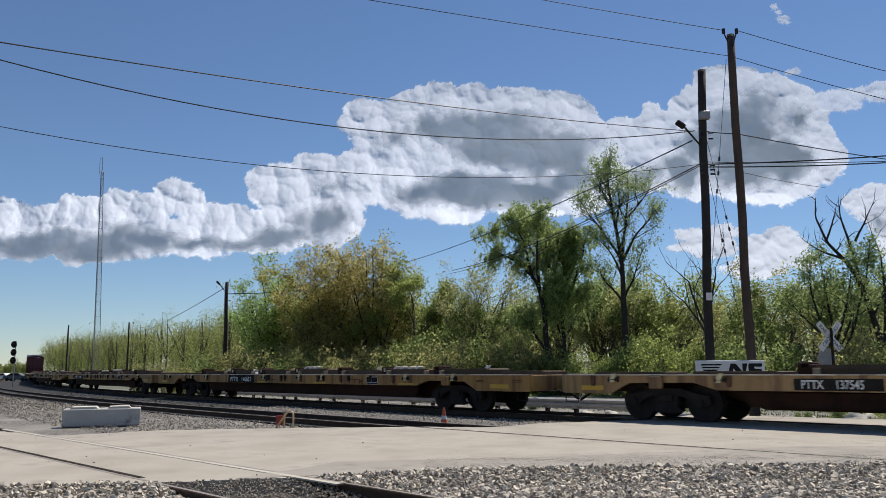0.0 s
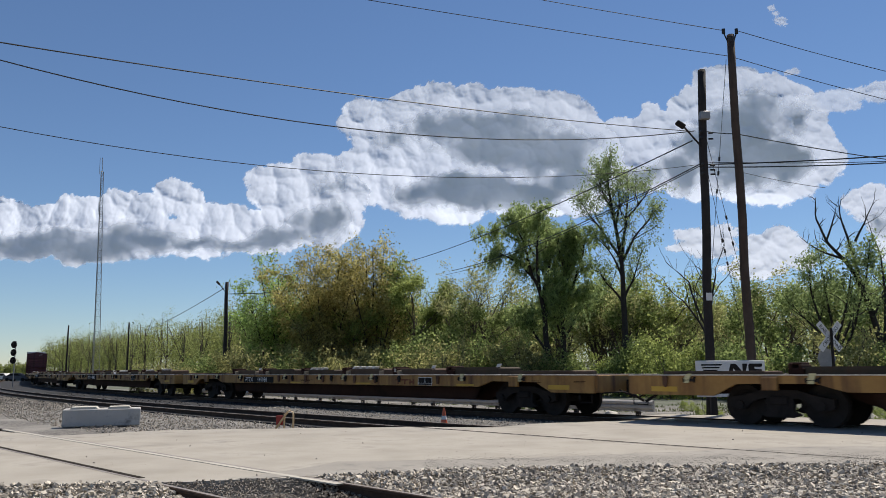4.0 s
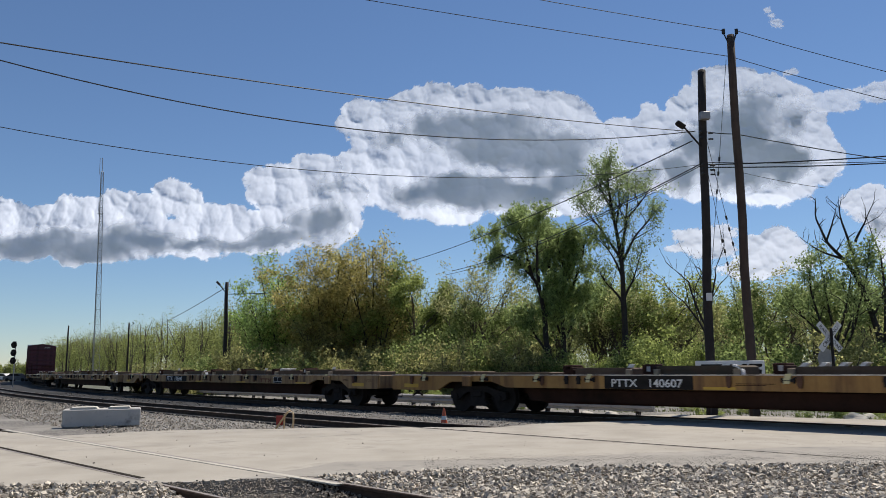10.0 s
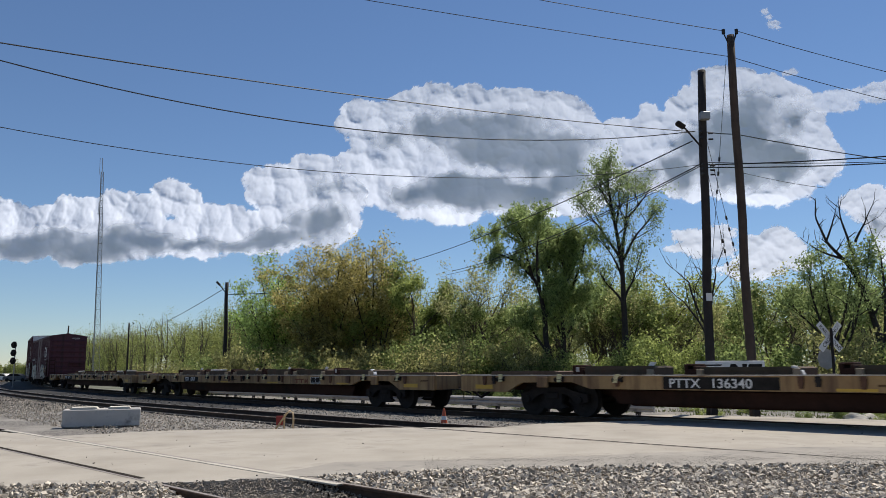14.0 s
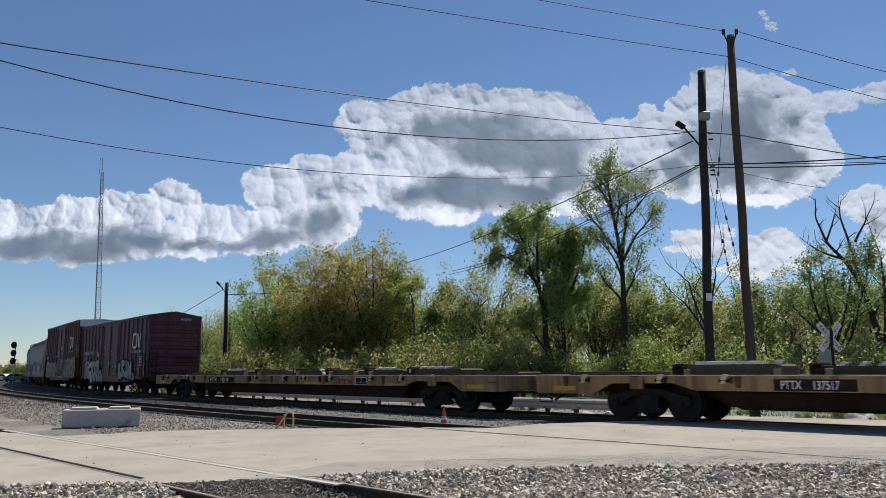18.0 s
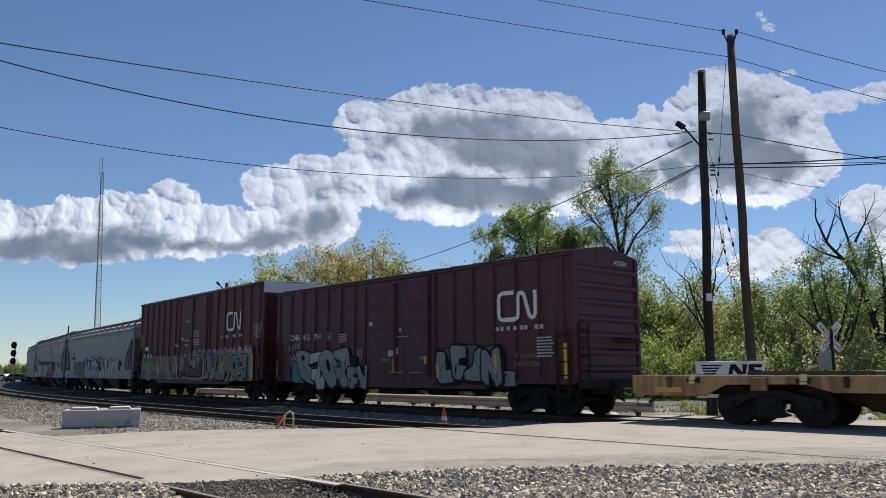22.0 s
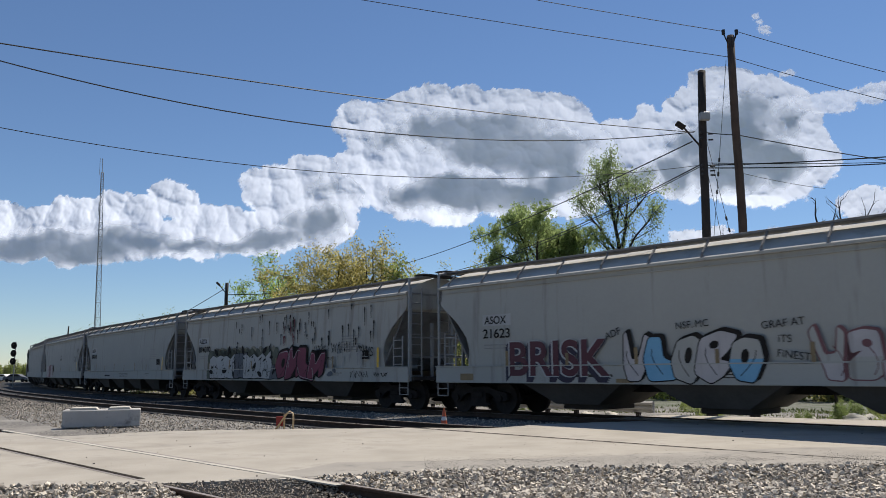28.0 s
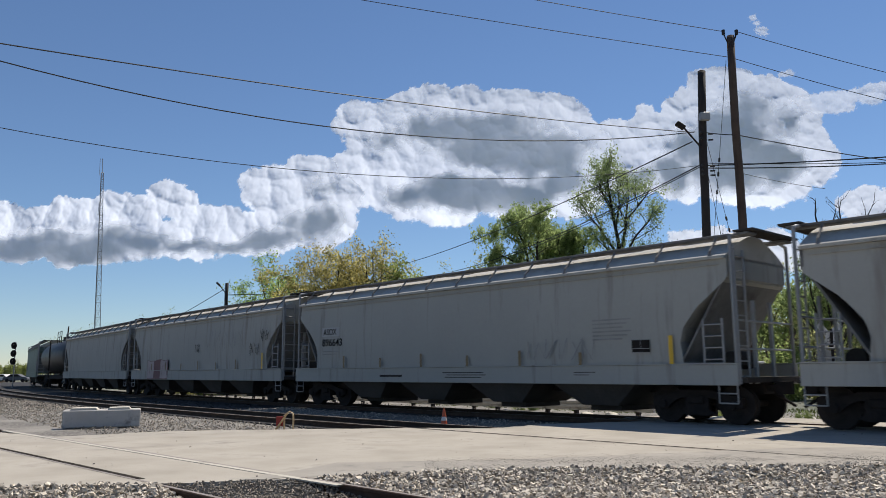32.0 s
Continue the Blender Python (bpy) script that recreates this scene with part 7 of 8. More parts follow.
def limb_tree(label, x, y, limbs, seed, leaf, n_leaves, size, reach=1.6, every=0.55, droop=0.0, hang=0.0, scatter=0.25, split=3):
    """A tree on given limbs: each is (start radius, (across, up), ...); twigs stand along the upper part of each."""
    rnd, rng = random.Random(seed), np.random.default_rng(seed)
    ob = tagged(new("tree"), label, "tree")
    ob.matrix_basis = pose(x, y, ground_z(x, y) - 0.05)
    pieces, tips = [], []
    for i, (r, *knots) in enumerate(limbs):
        out = 0.0 if i == 0 else rnd.choice((-1, 1)) * rnd.uniform(0.15, 0.5)
        z0 = knots[0][1]
        ctrl = [Vector((a, out * (b - z0), b)) for a, b in knots]
        pts = []
        for a, b in zip(ctrl, ctrl[1:]):
            for k in range(5):
                pts.append(a.lerp(b, k / 5) + Vector((rnd.gauss(0, 0.04), rnd.gauss(0, 0.04), 0)))
        pts.append(ctrl[-1])
        for _ in range(2):
            pts = [pts[0]] + [(p + q * 2 + w) / 4 for p, q, w in zip(pts, pts[1:], pts[2:])] + [pts[-1]]
        n = len(pts) - 1
        pieces.append(tube(pts, [r * (1 - 0.9 * (k / n) ** 0.8) + (0.4 * r if i == 0 and k == 0 else 0) for k in range(n + 1)], 9))
        length = sum((b - a).length for a, b in zip(ctrl, ctrl[1:]))
        lo = 0.5 if i == 0 else 0.22
        m = int(length * (1 - lo) / every) + 2
        for j in range(m):
            f = lo + (1 - lo) * (j + rnd.random()) / m
            k = min(int(f * n), n - 1)
            p, d = pts[k].lerp(pts[k + 1], f * n - k), (pts[k + 1] - pts[k]).normalized()
            a = rnd.uniform(0, 6.28)
            way = Vector((math.cos(a), math.sin(a), 0.45)) + d * 0.5
            grow(rnd, p, way, reach * (1.25 - 0.75 * f) * rnd.uniform(0.5, 1.1), r * 0.3 * (1 - 0.7 * f) + 0.008, 2, pieces, tips, droop, split, 0.75, 0.7)
        tips.extend(pts[-3:])
    v, f = joined(pieces)
    mesh_of("trunk", v, f, M_BARKDARK, ob, True)
    if n_leaves:
        leaves_of("crown", leaves_at(rng, tips, n_leaves, size, scatter, hang, 0.3), leaf, ob)
    return ob


def fan_tree(label, x, y, h, wide, seed, leaf, n_leaves, size, stems=9, trunk=0.12):
    """A many-stemmed tree: stems fan out from one foot to a rounded crown."""
    rnd, rng = random.Random(seed), np.random.default_rng(seed)
    ob = tagged(new("tree"), label, "tree")
    ob.matrix_basis = pose(x, y, ground_z(x, y) - 0.05)
    pieces, tips = [], []
    for k in range(stems):
        a = 2.4 * k + rnd.uniform(-0.4, 0.4)
        u = (k + 0.5) / stems
        way = Vector((math.cos(a), math.sin(a), 0))
        foot = way * rnd.uniform(0.1, 0.7)
        end = way * wide * 0.82 * math.sqrt(u) + Vector((0, 0, h * (1.0 - 0.42 * u) * rnd.uniform(0.86, 0.97)))
        bend = way * wide * 0.25 * u + Vector((0, 0, end.z * 0.5))
        pts = []
        for i in range(9):
            f = i / 8
            pts.append(foot * (1 - f) ** 2 + bend * 2 * f * (1 - f) + end * f * f + Vector((rnd.gauss(0, 0.06), rnd.gauss(0, 0.06), 0)) * f)
        pieces.append(tube(pts, [trunk * (1 - 0.85 * i / 8) for i in range(9)], 7))
        tips.extend(pts[5:])
        for j in range(15):
            f = 0.14 + 0.84 * (j + rnd.random()) / 15
            i = min(int(f * 8), 7)
            p = pts[i].lerp(pts[i + 1], f * 8 - i)
            b = rnd.uniform(0, 6.28)
            out = Vector((math.cos(b), math.sin(b), rnd.uniform(0.3, 0.9))) + way * 0.5 * u
            grow(rnd, p, out, wide * rnd.uniform(0.16, 0.30), trunk * 0.4 * (1 - 0.7 * f), 2, pieces, tips, 0.0, 4, 0.8, 0.7)
    v, f = joined(pieces)
    mesh_of("trunk", v, f, M_BARKDARK, ob, True)
    leaves_of("crown", leaves_at(rng, tips, n_leaves, size, 0.36, rim=0.5), leaf, ob)
    return ob


def shrub_thing(label, x, y, h, w, seed, leaf, n_leaves, size=0.16):
    """A thicket: many thin stems with leaves from the ground up."""
    rnd, rng = random.Random(seed), np.random.default_rng(seed)
    ob = tagged(new("bush"), label, "bush")
    ob.matrix_basis = pose(x, y, ground_z(x, y) - 0.05)
    pieces, tips = [], []
    for _ in range(16):
        a, r = rnd.uniform(0, 6.28), w * rnd.random() ** 0.6
        hh = h * rnd.uniform(0.55, 1.0) * (1 - 0.35 * (r / w) ** 2)
        p0 = Vector((math.cos(a) * r, math.sin(a) * r, 0))
        p1 = p0 + Vector((rnd.gauss(0, 0.3), rnd.gauss(0, 0.3), hh * 0.5))
        p2 = p1 + Vector((rnd.gauss(0, 0.5), rnd.gauss(0, 0.5), hh * 0.5))
        pieces.append(tube([p0, p1, p2], [0.035, 0.025, 0.01], 4))
        for i in range(12):
            f = (i + 0.5) / 12
            q = p0.lerp(p1, f * 2) if f < 0.5 else p1.lerp(p2, f * 2 - 1)
            tips.append(q + Vector((rnd.gauss(0, 0.35), rnd.gauss(0, 0.35), rnd.gauss(0, 0.2))))
    v, f = joined(pieces)
    mesh_of("branchwork", v, f, M_BARK, ob)
    q = leaves_at(rng, tips, n_leaves, size, 0.33)
    q[:, :, 2] = np.maximum(q[:, :, 2], 0.02)
    leaves_of("foliage", q, leaf, ob)
    return ob


def place(ob, x, y, scale, turn, label=""):
    c = copy_thing(ob, pose(x, y, ground_z(x, y) - 0.05, 0, 0, turn) @ Matrix.Scale(scale, 4))
    return tagged(c, label)


def woods():
    # the trees that stand out, from the pole side to the yard side
    fan_tree("broad bronze-green maple in spring leaf at the wood's edge", -9.3, 64.0, 12.3, 6.8, 3, L_OLIVE, 47000, 0.125, 15)
    fan_tree("thin bronze-yellow maple with dark stems showing", -5.6, 63.0, 13.3, 4.6, 4, L_OLIVE, 13500, 0.125, 11)
    fan_tree("bright green rounded tree at the wood's edge", -14.4, 66.0, 11.4, 4.7, 5, L_GREEN, 17000, 0.13, 10)
    tree_thing("yellow-green tree with a low crown", -2.4, 62.6, 10.6, 6, L_YELLOW, 16000, 0.13, spread=0.7, trunk=0.17, fork=0.25)
    tree_thing("thin grey tree just coming into leaf", 3.0, 58.0, 10.2, 7, L_PALE, 6500, 0.11, spread=0.7, trunk=0.15, stems=2, fork=0.22)
    limb_tree("tall willow with an arching limb and hanging green sprays", 7.0, 52.0,
              ((0.24, (0.0, 0.0), (-0.1, 3.0), (-0.3, 5.6), (-0.7, 7.4), (-1.6, 8.5), (-2.9, 9.3), (-3.6, 9.1)), (0.13, (-0.6, 7.0), (-0.8, 9.4), (-0.8, 10.6), (-0.7, 11.8)),
               (0.12, (-1.0, 7.7), (-1.6, 10.0), (-2.2, 10.9), (-2.7, 11.6)), (0.12, (-0.4, 6.2), (0.3, 8.5), (0.4, 10.4), (0.2, 11.6)), (0.11, (-0.1, 2.8), (-1.1, 4.3), (-2.0, 5.7)),
               (0.09, (-1.8, 10.2), (-3.0, 10.9), (-3.9, 10.7)), (0.09, (-0.8, 9.2), (-1.6, 11.0), (-1.6, 12.2)), (0.09, (-0.2, 5.0), (0.4, 6.3), (0.7, 7.6))),
              38, L_WILLOW, 21000, 0.12, 1.25, 0.42, 0.10, 1.3, 0.25)
    limb_tree("dense upright willow with hanging yellow-green sprays", 8.2, 53.0,
              ((0.23, (0.0, 0.0), (-0.1, 4.0), (-0.1, 7.0), (0.2, 8.9), (0.4, 10.8)), (0.12, (-0.1, 5.2), (-0.8, 8.0), (-0.9, 10.6)), (0.12, (0.0, 5.6), (1.0, 8.3), (1.4, 9.8), (1.5, 10.6)),
               (0.10, (0.0, 7.2), (0.7, 9.3), (0.9, 10.9)), (0.10, (0.0, 3.8), (0.9, 5.4), (1.5, 7.2)), (0.10, (-0.1, 3.4), (-0.7, 5.2), (-0.9, 7.0)), (0.09, (0.1, 8.4), (-0.4, 9.9), (-0.3, 10.8))),
              39, L_WILLOW, 19500, 0.12, 1.15, 0.36, 0.10, 1.6, 0.28)
    limb_tree("tall slender tree with an open airy crown", 11.5, 50.0,
              ((0.25, (0.0, 0.0), (0.05, 4.5), (0.1, 8.5), (-0.35, 11.5), (-0.7, 13.6), (-0.5, 15.3)), (0.13, (0.1, 8.9), (0.5, 11.0), (0.9, 13.0), (1.0, 14.4)), (0.11, (0.1, 8.6), (1.1, 10.3), (2.2, 11.5), (2.8, 12.2)),
               (0.11, (0.0, 8.7), (-1.0, 10.6), (-1.9, 11.9), (-2.4, 13.0)), (0.09, (0.0, 6.0), (-0.9, 7.2), (-1.6, 8.4)), (0.09, (0.1, 6.2), (0.8, 7.4), (1.3, 8.7), (1.7, 9.6)),
               (0.09, (0.1, 7.4), (-0.7, 9.0), (-1.7, 10.1)), (0.09, (-0.2, 10.8), (0.2, 12.6), (0.1, 14.6)), (0.08, (-0.4, 11.8), (-1.2, 13.3), (-1.5, 14.3)), (0.08, (0.6, 11.4), (1.5, 12.6), (2.0, 13.4))),
              40, L_AIRY, 13000, 0.09, 1.5, 0.36, 0.0, 0.0, 0.30)
    tree_thing("bare forked tree behind the poles", 15.2, 45.0, 9.6, 11, L_PALE, 0, bark=M_BARKDARK, spread=0.75, trunk=0.12, fork=0.4, depth=3)
    limb_tree("dark bare tree leaning over the road sign", 24.3, 43.0,
              ((0.21, (0.0, 0.0), (-0.3, 3.0), (-1.2, 6.3), (-2.0, 7.6), (-2.8, 8.5), (-3.4, 9.9), (-3.3, 11.0)), (0.12, (-1.2, 6.2), (-1.3, 8.5), (-1.6, 10.3), (-1.3, 11.4)),
               (0.12, (-0.6, 4.6), (0.1, 6.6), (0.3, 8.8), (0.1, 10.8)), (0.09, (-2.0, 7.6), (-3.2, 8.1), (-4.1, 9.0)), (0.08, (-1.3, 8.6), (-0.8, 9.8), (-0.4, 10.9)),
               (0.12, (-0.2, 2.4), (0.5, 5.5), (0.7, 8.0), (0.4, 10.2)), (0.07, (-2.9, 8.6), (-2.5, 9.8), (-2.3, 10.8))),
              12, L_PALE, 0, 0.1, 1.0, 0.8, split=2)
    limb_tree("dark many-stemmed tree with a thin green crown", 21.9, 44.0,
              ((0.14, (0.0, 0.0), (0.1, 3.0), (-0.2, 5.5), (-0.5, 8.2)), (0.11, (0.0, 1.5), (0.7, 4.0), (0.9, 6.5), (0.8, 8.4)), (0.10, (0.0, 2.2), (-0.9, 4.3), (-1.4, 6.2), (-1.6, 7.5)),
               (0.09, (0.1, 3.0), (0.4, 5.5), (0.3, 7.8)), (0.08, (-0.4, 3.2), (-1.6, 4.6), (-2.3, 5.8)), (0.08, (0.4, 3.0), (1.4, 4.6), (2.0, 6.2))),
              14, L_AIRY, 7500, 0.10, 1.2, 0.5, 0.0, 0.0, 0.3)
    # fillers, copied along the wood's edge
    a = tree_thing("pale green young tree in the wood's edge", 17.0, 60.0, 8.6, 15, L_YELLOW, 7200, 0.13, spread=0.7, trunk=0.13, fork=0.22, stems=2, twigs=False)
    b = tree_thing("greyish budding tree in the wood's edge", 13.0, 62.0, 9.0, 16, L_PALE, 5300, 0.12, spread=0.65, trunk=0.12, fork=0.25, stems=2, twigs=False)
    c = tree_thing("fresh green young tree in the wood's edge", 9.5, 66.0, 9.2, 17, L_SHRUB, 7200, 0.13, spread=0.75, trunk=0.14, fork=0.22, twigs=False)
    for ob in (a, b, c):
        tagged(ob, group="young trees of the wood's edge")
    rnd = random.Random(77)
    kinds = (a, b, c)
    for i in range(46):
        x = -15 + 62 * (i + rnd.random()) / 42
        y = rnd.uniform(58, 84) if x < 20 else rnd.uniform(50, 78)
        place((kinds if x < 17 else (b, c, b))[(i * 7 + rnd.randrange(2)) % 3], x, y, rnd.uniform(0.72, 1.08), rnd.uniform(0, 360))
    for x, y, k in ((26.6, 48.0, 0.86), (24.6, 50.0, 0.82), (13.4, 58.0, 0.95), (12.0, 61.0, 1.0)):
        place(c, x, y, k, 90 * k)
    g = shrub_thing("bright yellow-green thicket under the trees", 12.6, 44.0, 4.6, 2.4, 21, L_YELLOW, 8000, 0.105)
    s = shrub_thing("fresh green thicket under the trees", 2.0, 52.0, 3.8, 2.4, 22, L_SHRUB, 7000, 0.12)
    o = shrub_thing("pale leafing thicket under the trees", -6.0, 58.0, 4.0, 2.6, 23, L_UNDER, 6000, 0.12)
    for ob in (g, s, o):
        tagged(ob, group="thickets under the trees")
    for i in range(34):
        x = -20 + 54 * (i + rnd.random()) / 34
        y = 57 - 0.55 * max(0, x + 8) + rnd.uniform(-3, 4)
        kinds = (o, o, o, s) if x < 7 else (g, s, g, g) if x < 15 else (s, o, s, s)
        place(kinds[(i * 5 + rnd.randrange(3)) % len(kinds)], x, max(y, 36.0), rnd.uniform(0.6, 1.05), rnd.uniform(0, 360))
    for x, y, k in ((-1.2, 56.0, 1.35), (-3.2, 57.5, 1.1), (1.0, 55.0, 1.15)):
        place(s, x, y, k, 70 * k)
    # low clumps on the verge beyond the main track
    for i in range(26):
        p, _ = track_point(8 - 46 * rnd.random() ** 1.2, -rnd.uniform(5.6, 10.5))
        place(g if i % 3 else s, p.x, p.y, rnd.uniform(0.10, 0.24), rnd.uniform(0, 360), "small yellow-green clump on the gravel verge")
    # the woods going away along the yard
    rng = np.random.default_rng(31)
    quads, trunks = [], []
    for i in range(400):
        y = 88 + 290 * rng.random() ** 1.2
        x = -26 - 0.60 * (y - 100) + 34 * rng.random() ** 1.3
        h = (10.7 + 0.018 * (y - 90)) * rng.uniform(0.82, 1.14)
        if i >= 230:
            x, y, h = -24 + 96 * (i - 230) / 100, rng.uniform(86, 100), rng.uniform(6.5, 9.5)
        if i >= 330:
            y = rng.uniform(380, 520)
            x, h = -0.565 * y + rng.uniform(-45, 25), rng.uniform(5.0, 7.5)
        n = int(2500 if y < 160 else 1200)
        u = rng.normal(size=(n, 3))
        u /= np.linalg.norm(u, axis=1)[:, None]
        r = rng.random(n)[:, None] ** 0.35
        c = u * r * np.array([h * 0.27, h * 0.27, h * 0.48]) * (1 + 0.4 * np.sin(u[:, :1] * 5 + i) * np.cos(u[:, 2:] * 6 + i))
        c += np.array([x, y, h * 0.52])
        c[:, 2] = np.maximum(c[:, 2], 0.2)
        size = 0.07 + y * 0.0005
        a = rng.normal(size=(n, 3)) * size * 0.5
        b = rng.normal(size=(n, 3)) * size * 0.4
        quads.append(np.stack([c + a, c + b - a * 0.6, c - b - a * 0.6], 1))
        trunks.append(tube([Vector((x, y, -0.3)), Vector((x + 0.2, y, h * 0.4)), Vector((x, y, h * 0.92))], [0.2, 0.14, 0.03], 5))
        for k in range(5):
            e = Vector((x + rng.normal() * h * 0.16, y + rng.normal() * h * 0.16, h * rng.uniform(0.7, 1.0)))
            trunks.append(tube([Vector((x, y, h * 0.3)), Vector((x, y, h * 0.35)).lerp(e, 0.6), e], [0.09, 0.06, 0.02], 3))
    far = leaves_of("far_woods", np.concatenate(quads), L_FAR)
    tagged(far, "long line of distant yellow-green spring woods", "woods", kind="stuff")
    v, f = joined(trunks)
    mesh_of("far_trunks", v, f, M_BARK, far)
    # weeds by the road
    n = 30000
    s = -(60 * rng.random(n) ** 1.4) + 4
    off = -rng.uniform(6.5, 14.0, n)
    p = np.array([track_point(q, w)[0][:] for q, w in zip(s, off)])
    tuft = np.array([noise.noise((a * 0.55, b * 0.55, 9.0)) for a, b in p])
    keep = ~inside(PAVE_FAR, p[:, 0], p[:, 1]) & (tuft > 0.02)
    p = p[keep]
    n = len(p)
    c = np.column_stack([p, np.array([ground_z(*q) for q in p])])
    hgt = rng.uniform(0.03, 0.11, n)[:, None]
    lean = rng.normal(size=(n, 3)) * 0.03
    up = np.array([0, 0, 1.0]) * hgt + lean
    w = rng.normal(size=(n, 3)) * 0.014
    w[:, 2] = 0
    tagged(leaves_of("weeds", np.stack([c - w, c + w, c + up], 1), M_GRASS), "rough green grass and weeds beyond the road", "grass", kind="stuff")


woods()

# ---------------------------------------------------------------- clouds
CLOUDS = []


def value_noise(x, z, size, rng):
    """Smooth noise of about the given size, 0 to 1."""
    n = 97
    g = rng.random((n, n))
    u, v = x / size + 40.0, z / size + 40.0
    i, j = np.floor(u).astype(int), np.floor(v).astype(int)
    a, b = u - i, v - j
    a, b = a * a * (3 - 2 * a), b * b * (3 - 2 * b)
    p, q, r, s = (g[(i + k) % n, (j + m) % n] for k, m in ((0, 0), (1, 0), (0, 1), (1, 1)))
    return (p * (1 - a) + q * a) * (1 - b) + (r * (1 - a) + s * a) * b


def fractal(x, z, size, rng, octaves=5, fall=0.55):
    """Noise of several sizes about zero."""
    out, amp, total = 0.0, 1.0, 0.0
    for k in range(octaves):
        out = out + amp * (value_noise(x + 13.7 * k, z - 7.1 * k, size / 2 ** k, rng) - 0.5)
        total += amp
        amp *= fall
    return out / total * 2


def puffs(x, z, size, rng):
    """Rounded heads of about the given size: 1 on a head's middle, 0 between them."""
    n = 64
    jx, jz = rng.random((n, n)), rng.random((n, n))
    u, v = x / size, z / size
    iu, iv = np.floor(u).astype(int), np.floor(v).astype(int)
    best = np.full(x.shape, 9.0)
    for du in (-1, 0, 1):
        for dv in (-1, 0, 1):
            a, b = iu + du, iv + dv
            best = np.minimum(best, (u - a - jx[a % n, b % n]) ** 2 + (v - b - jz[a % n, b % n]) ** 2)
    return np.clip(1 - best / 0.9, 0, 1)


def field(x, z, ellipses, even=20.0):
    """Soft union of ellipses: 1 in a middle, 0 on the rims, falling off evenly outside them."""
    out = np.full(x.shape, -3.0)
    for q in ellipses:
        f = (1 - np.hypot((x - q[0]) / q[2], (z - q[1]) / q[3])) * (q[4] if len(q) > 4 else 1.0)
        f = f * np.where(f < 0, min(q[2], q[3]) / even, 1.0)
        hard = np.maximum(out, f)
        out = hard + 0.045 * np.exp(-np.abs(out - f) / 0.09)
    return out


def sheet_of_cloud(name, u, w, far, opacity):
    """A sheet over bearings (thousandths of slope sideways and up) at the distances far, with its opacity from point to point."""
    m = u.shape[1]
    live = opacity > 0.004
    a, b, c, d = live[:-1, :-1], live[1:, :-1], live[:-1, 1:], live[1:, 1:]
    j, i = np.nonzero(a | b | c | d)
    q = np.stack([j * m + i, j * m + i + 1, (j + 1) * m + i + 1, (j + 1) * m + i], 1)
    used, f = np.unique(q, return_inverse=True)
    f = f.reshape(-1, 4)
    v = np.stack([u * far / 1000, far, EYE[2] + w * far / 1000], -1).reshape(-1, 3)[used]
    me = bpy.data.meshes.new(name)
    me.vertices.add(len(v))
    me.vertices.foreach_set("co", v.astype(np.float32).ravel())
    me.loops.add(f.size)
    me.loops.foreach_set("vertex_index", f.astype(np.int32).ravel())
    me.polygons.add(len(f))
    me.polygons.foreach_set("loop_start", np.arange(0, f.size, 4, dtype=np.int32))
    me.update(calc_edges=True)
    me.shade_smooth()
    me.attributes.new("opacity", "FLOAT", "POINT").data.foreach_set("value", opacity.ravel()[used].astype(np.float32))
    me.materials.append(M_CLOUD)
    return new(name, me)


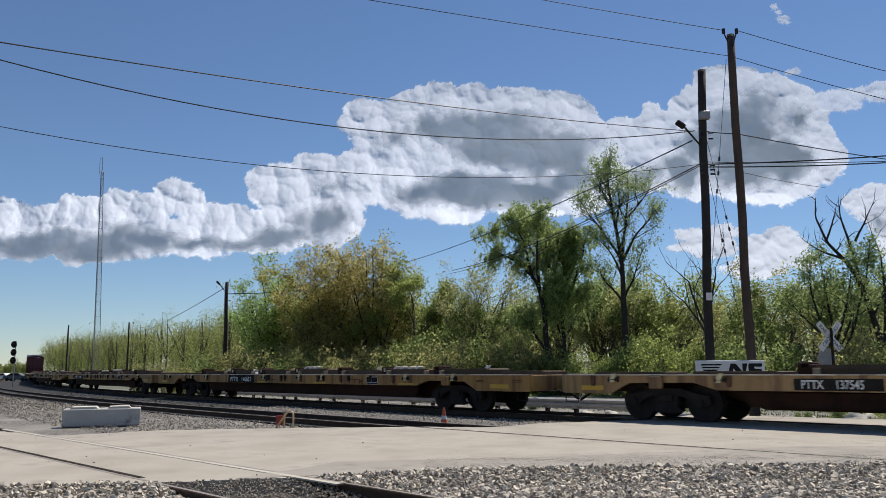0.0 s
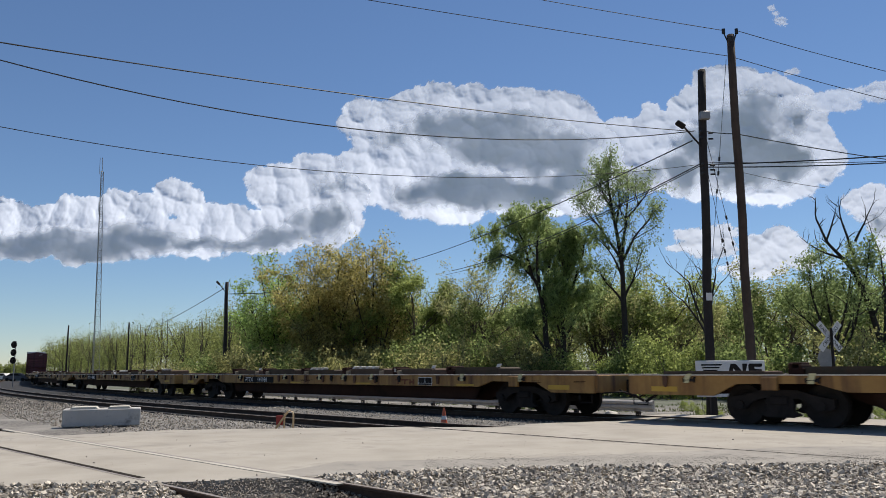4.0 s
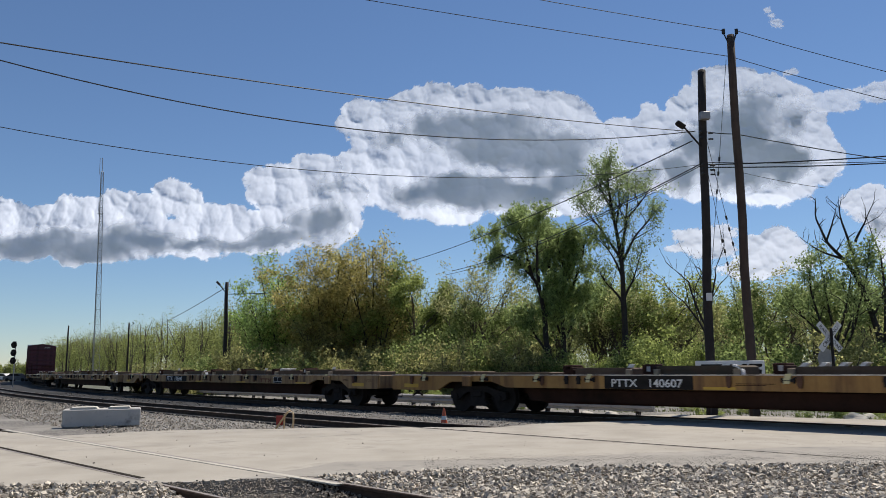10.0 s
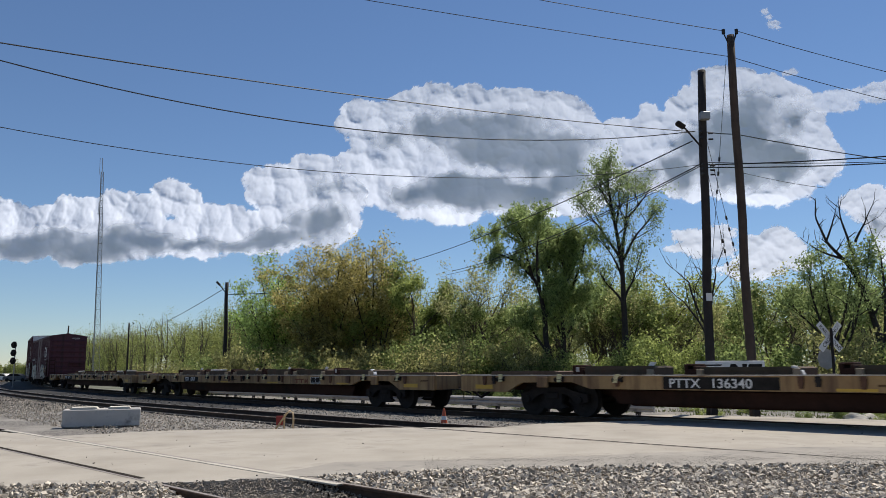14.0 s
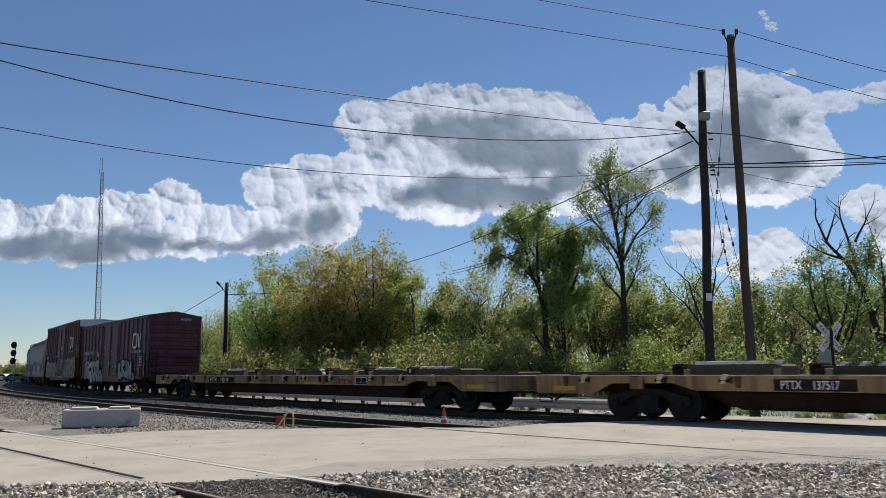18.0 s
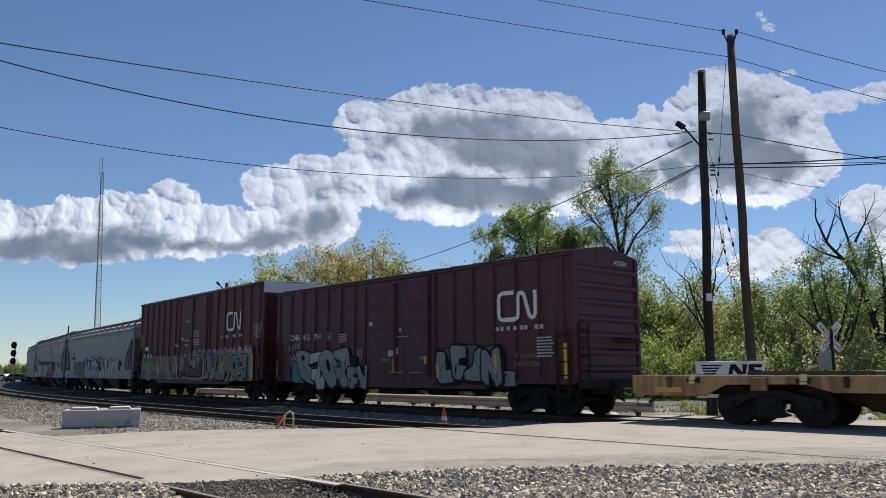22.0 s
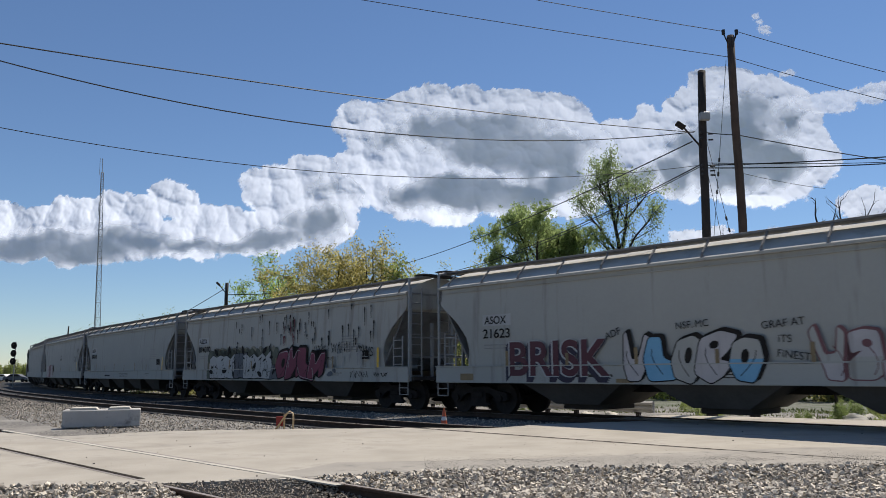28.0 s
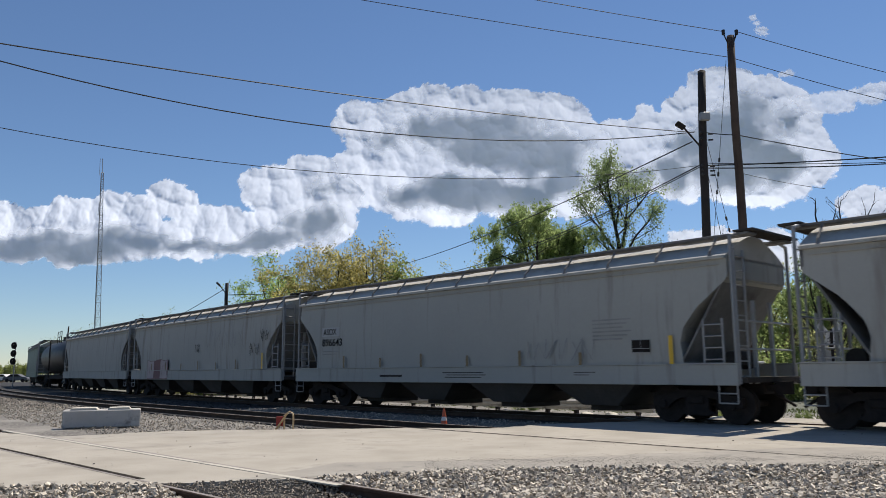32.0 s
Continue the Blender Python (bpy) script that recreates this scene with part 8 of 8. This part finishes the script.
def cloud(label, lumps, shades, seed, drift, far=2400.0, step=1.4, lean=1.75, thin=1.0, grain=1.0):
    """A heaped cloud: a sunlit body that leans back and billows, and sheets added before it to draw its shade."""
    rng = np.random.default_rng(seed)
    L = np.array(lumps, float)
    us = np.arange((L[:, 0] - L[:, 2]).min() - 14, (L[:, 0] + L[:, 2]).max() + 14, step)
    ws = np.arange((L[:, 1] - L[:, 3]).min() - 14, (L[:, 1] + L[:, 3]).max() + 14, step)
    U, W = np.meshgrid(us, ws)
    k = grain
    # the plan is pushed about, then heads of several sizes stand on it
    WU, WW = U + 9 * k * fractal(U, W, 30 * k, rng), W + 9 * k * fractal(U + 300, W, 30 * k, rng)
    heads = [puffs(WU + 900, WW + 900, s * k, rng) for s in (34, 17, 8.5, 4.6)]
    great = puffs(WU + 400, WW + 400, 62 * k, rng)
    fine = fractal(U, W, 9 * k, rng, 4, 0.7)
    F = field(WU, WW, L) + 0.10 * (heads[0] - 0.55) + 0.09 * (heads[1] - 0.55) + 0.07 * (heads[2] - 0.55) + 0.05 * (heads[3] - 0.5) + 0.13 * fine + 0.10 * fractal(U, W, 3.6 * k, rng, 2, 0.8)
    # tops end crisply, bases fray
    top = field(WU, WW + 7 * k, L)
    soft = np.clip(0.5 + (top - F) * 3, 0, 1)
    edge = 0.07 + 0.16 * soft
    opacity = np.clip((F + 0.02) / edge, 0, 1)
    opacity = opacity * opacity * (3 - 2 * opacity) * thin
    rise = (W - ws.mean()) * far / 1000
    m = far / 1000
    bumps = m * k * (10.0 * great + (5.5 + 4.0 * great) * heads[0] + (1.0 + 3.2 * heads[0]) * heads[1] + 1.1 * heads[1] * heads[2] + 0.25 * heads[3] * heads[2] + 0.3 * fine)
    ob = sheet_of_cloud("cloud", U, W, far + lean * rise - bumps, opacity)
    tagged(ob, label, "cloud", kind="structure")
    # shade put into the shape: an upright sheet wherever the cloud should look grey
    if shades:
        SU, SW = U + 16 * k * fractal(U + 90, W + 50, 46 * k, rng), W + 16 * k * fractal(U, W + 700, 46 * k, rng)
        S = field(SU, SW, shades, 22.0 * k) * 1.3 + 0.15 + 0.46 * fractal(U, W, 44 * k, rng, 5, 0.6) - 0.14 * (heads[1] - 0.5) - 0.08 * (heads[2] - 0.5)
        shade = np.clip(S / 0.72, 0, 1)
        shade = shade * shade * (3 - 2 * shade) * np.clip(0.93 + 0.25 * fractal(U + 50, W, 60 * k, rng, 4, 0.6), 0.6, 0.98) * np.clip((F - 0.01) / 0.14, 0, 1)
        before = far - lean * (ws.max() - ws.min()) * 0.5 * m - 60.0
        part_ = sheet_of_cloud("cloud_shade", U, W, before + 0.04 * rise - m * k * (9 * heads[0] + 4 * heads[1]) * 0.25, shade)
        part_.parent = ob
        tagged(part_, "added sheet that draws the cloud's grey shade")
    CLOUDS.append((ob, Vector(drift) * (far / 2400.0)))
    return ob


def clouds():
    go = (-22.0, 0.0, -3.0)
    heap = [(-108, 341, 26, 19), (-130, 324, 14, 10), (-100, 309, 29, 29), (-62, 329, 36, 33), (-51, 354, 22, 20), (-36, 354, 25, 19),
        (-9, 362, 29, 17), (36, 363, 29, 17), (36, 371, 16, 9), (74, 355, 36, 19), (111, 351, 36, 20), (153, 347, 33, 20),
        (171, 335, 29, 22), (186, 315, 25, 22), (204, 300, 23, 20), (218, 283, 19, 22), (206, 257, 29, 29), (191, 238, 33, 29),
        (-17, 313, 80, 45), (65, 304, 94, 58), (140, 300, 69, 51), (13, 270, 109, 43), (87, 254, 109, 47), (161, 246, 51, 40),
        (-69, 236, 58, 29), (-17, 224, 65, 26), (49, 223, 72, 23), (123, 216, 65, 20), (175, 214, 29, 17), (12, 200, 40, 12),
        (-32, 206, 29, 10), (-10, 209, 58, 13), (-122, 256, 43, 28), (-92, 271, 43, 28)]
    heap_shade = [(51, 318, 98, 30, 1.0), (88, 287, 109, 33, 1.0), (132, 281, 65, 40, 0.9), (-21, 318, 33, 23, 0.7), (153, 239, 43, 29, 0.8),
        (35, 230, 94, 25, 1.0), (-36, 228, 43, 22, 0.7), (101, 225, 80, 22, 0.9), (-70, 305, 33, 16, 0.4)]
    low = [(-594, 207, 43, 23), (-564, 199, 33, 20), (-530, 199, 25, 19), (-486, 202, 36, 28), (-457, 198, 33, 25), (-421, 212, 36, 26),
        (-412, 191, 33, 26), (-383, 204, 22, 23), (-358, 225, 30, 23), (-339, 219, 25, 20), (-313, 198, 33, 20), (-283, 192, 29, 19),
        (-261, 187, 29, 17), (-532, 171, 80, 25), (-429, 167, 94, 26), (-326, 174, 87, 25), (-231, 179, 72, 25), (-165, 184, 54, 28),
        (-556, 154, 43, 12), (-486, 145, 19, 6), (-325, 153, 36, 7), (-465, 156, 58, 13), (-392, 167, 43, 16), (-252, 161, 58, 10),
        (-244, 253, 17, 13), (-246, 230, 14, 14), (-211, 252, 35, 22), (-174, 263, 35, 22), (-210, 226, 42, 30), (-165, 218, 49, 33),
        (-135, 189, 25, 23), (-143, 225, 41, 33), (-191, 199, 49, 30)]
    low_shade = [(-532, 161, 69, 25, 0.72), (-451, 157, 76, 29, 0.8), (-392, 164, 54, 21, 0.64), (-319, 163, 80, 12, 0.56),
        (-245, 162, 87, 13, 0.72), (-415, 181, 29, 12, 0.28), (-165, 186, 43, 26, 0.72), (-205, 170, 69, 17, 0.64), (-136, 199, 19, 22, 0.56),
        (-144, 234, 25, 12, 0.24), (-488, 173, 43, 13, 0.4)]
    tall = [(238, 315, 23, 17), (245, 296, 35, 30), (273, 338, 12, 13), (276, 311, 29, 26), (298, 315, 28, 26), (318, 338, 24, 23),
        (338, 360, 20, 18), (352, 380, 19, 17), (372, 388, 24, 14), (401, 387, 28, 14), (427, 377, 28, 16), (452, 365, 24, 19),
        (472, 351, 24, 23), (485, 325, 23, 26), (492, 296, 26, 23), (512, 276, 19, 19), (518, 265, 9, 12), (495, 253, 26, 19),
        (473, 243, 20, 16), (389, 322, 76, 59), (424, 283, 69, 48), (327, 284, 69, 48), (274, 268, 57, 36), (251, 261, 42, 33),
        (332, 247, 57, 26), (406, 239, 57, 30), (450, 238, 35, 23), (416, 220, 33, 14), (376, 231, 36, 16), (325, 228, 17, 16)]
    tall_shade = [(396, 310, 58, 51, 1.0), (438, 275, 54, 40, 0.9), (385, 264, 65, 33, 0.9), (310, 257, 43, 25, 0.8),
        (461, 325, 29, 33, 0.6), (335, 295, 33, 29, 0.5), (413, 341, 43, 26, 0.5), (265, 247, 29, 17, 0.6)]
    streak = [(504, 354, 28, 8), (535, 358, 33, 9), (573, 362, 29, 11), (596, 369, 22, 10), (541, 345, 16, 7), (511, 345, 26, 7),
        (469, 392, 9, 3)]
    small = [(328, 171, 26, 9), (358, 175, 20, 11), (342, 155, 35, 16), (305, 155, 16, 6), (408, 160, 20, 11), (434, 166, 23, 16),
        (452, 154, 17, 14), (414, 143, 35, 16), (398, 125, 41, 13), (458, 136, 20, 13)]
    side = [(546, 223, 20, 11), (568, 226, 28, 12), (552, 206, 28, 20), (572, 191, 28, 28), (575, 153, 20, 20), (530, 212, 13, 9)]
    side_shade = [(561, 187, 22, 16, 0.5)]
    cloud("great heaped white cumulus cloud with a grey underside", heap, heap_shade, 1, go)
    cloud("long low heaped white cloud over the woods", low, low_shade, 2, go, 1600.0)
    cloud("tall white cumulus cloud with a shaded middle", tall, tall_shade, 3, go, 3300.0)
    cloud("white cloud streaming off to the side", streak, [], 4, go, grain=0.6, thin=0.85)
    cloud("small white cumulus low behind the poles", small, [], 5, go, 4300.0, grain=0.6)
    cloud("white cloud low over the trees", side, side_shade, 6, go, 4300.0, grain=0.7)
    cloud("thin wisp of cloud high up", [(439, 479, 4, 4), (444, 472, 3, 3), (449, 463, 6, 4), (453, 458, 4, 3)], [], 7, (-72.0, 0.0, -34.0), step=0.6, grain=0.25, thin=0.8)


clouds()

scatter_all()

# ---------------------------------------------------------------- what moves
SPEED, GAIN = 7.678, 0.00275


def along_at(centre, t):
    """Where a car's centre stands along the track at t seconds."""
    return centre + SPEED * (t - 16.0) + GAIN * (t - 16.0) ** 2


def car_pose(s, half):
    a, _ = track_point(s - half)
    b, _ = track_point(s + half)
    d = b - a
    return Matrix.Translation(((a.x + b.x) / 2, (a.y + b.y) / 2, 0.003)) @ Matrix.Rotation(math.atan2(d.y, d.x), 4, "Z")


def motions():
    for car, centre, half in CARS:
        walk(car, [(t, car_pose(along_at(centre, t), half)) for t in [0.5 * i for i in range(65)]])
    for wheel, x in WHEELSETS:
        rows = []
        for i in range(481):
            t = i / 15.0
            turn = math.degrees(along_at(0.0, t) / 0.457)
            rows.append((t, pose(x, 0, 0.457, 0, turn, 0)))
        walk(wheel, rows)
    for ob, drift in CLOUDS:
        walk(ob, [(0.0, Matrix.Translation(drift * -0.5)), (32.0, Matrix.Translation(drift * 0.5))])


motions()
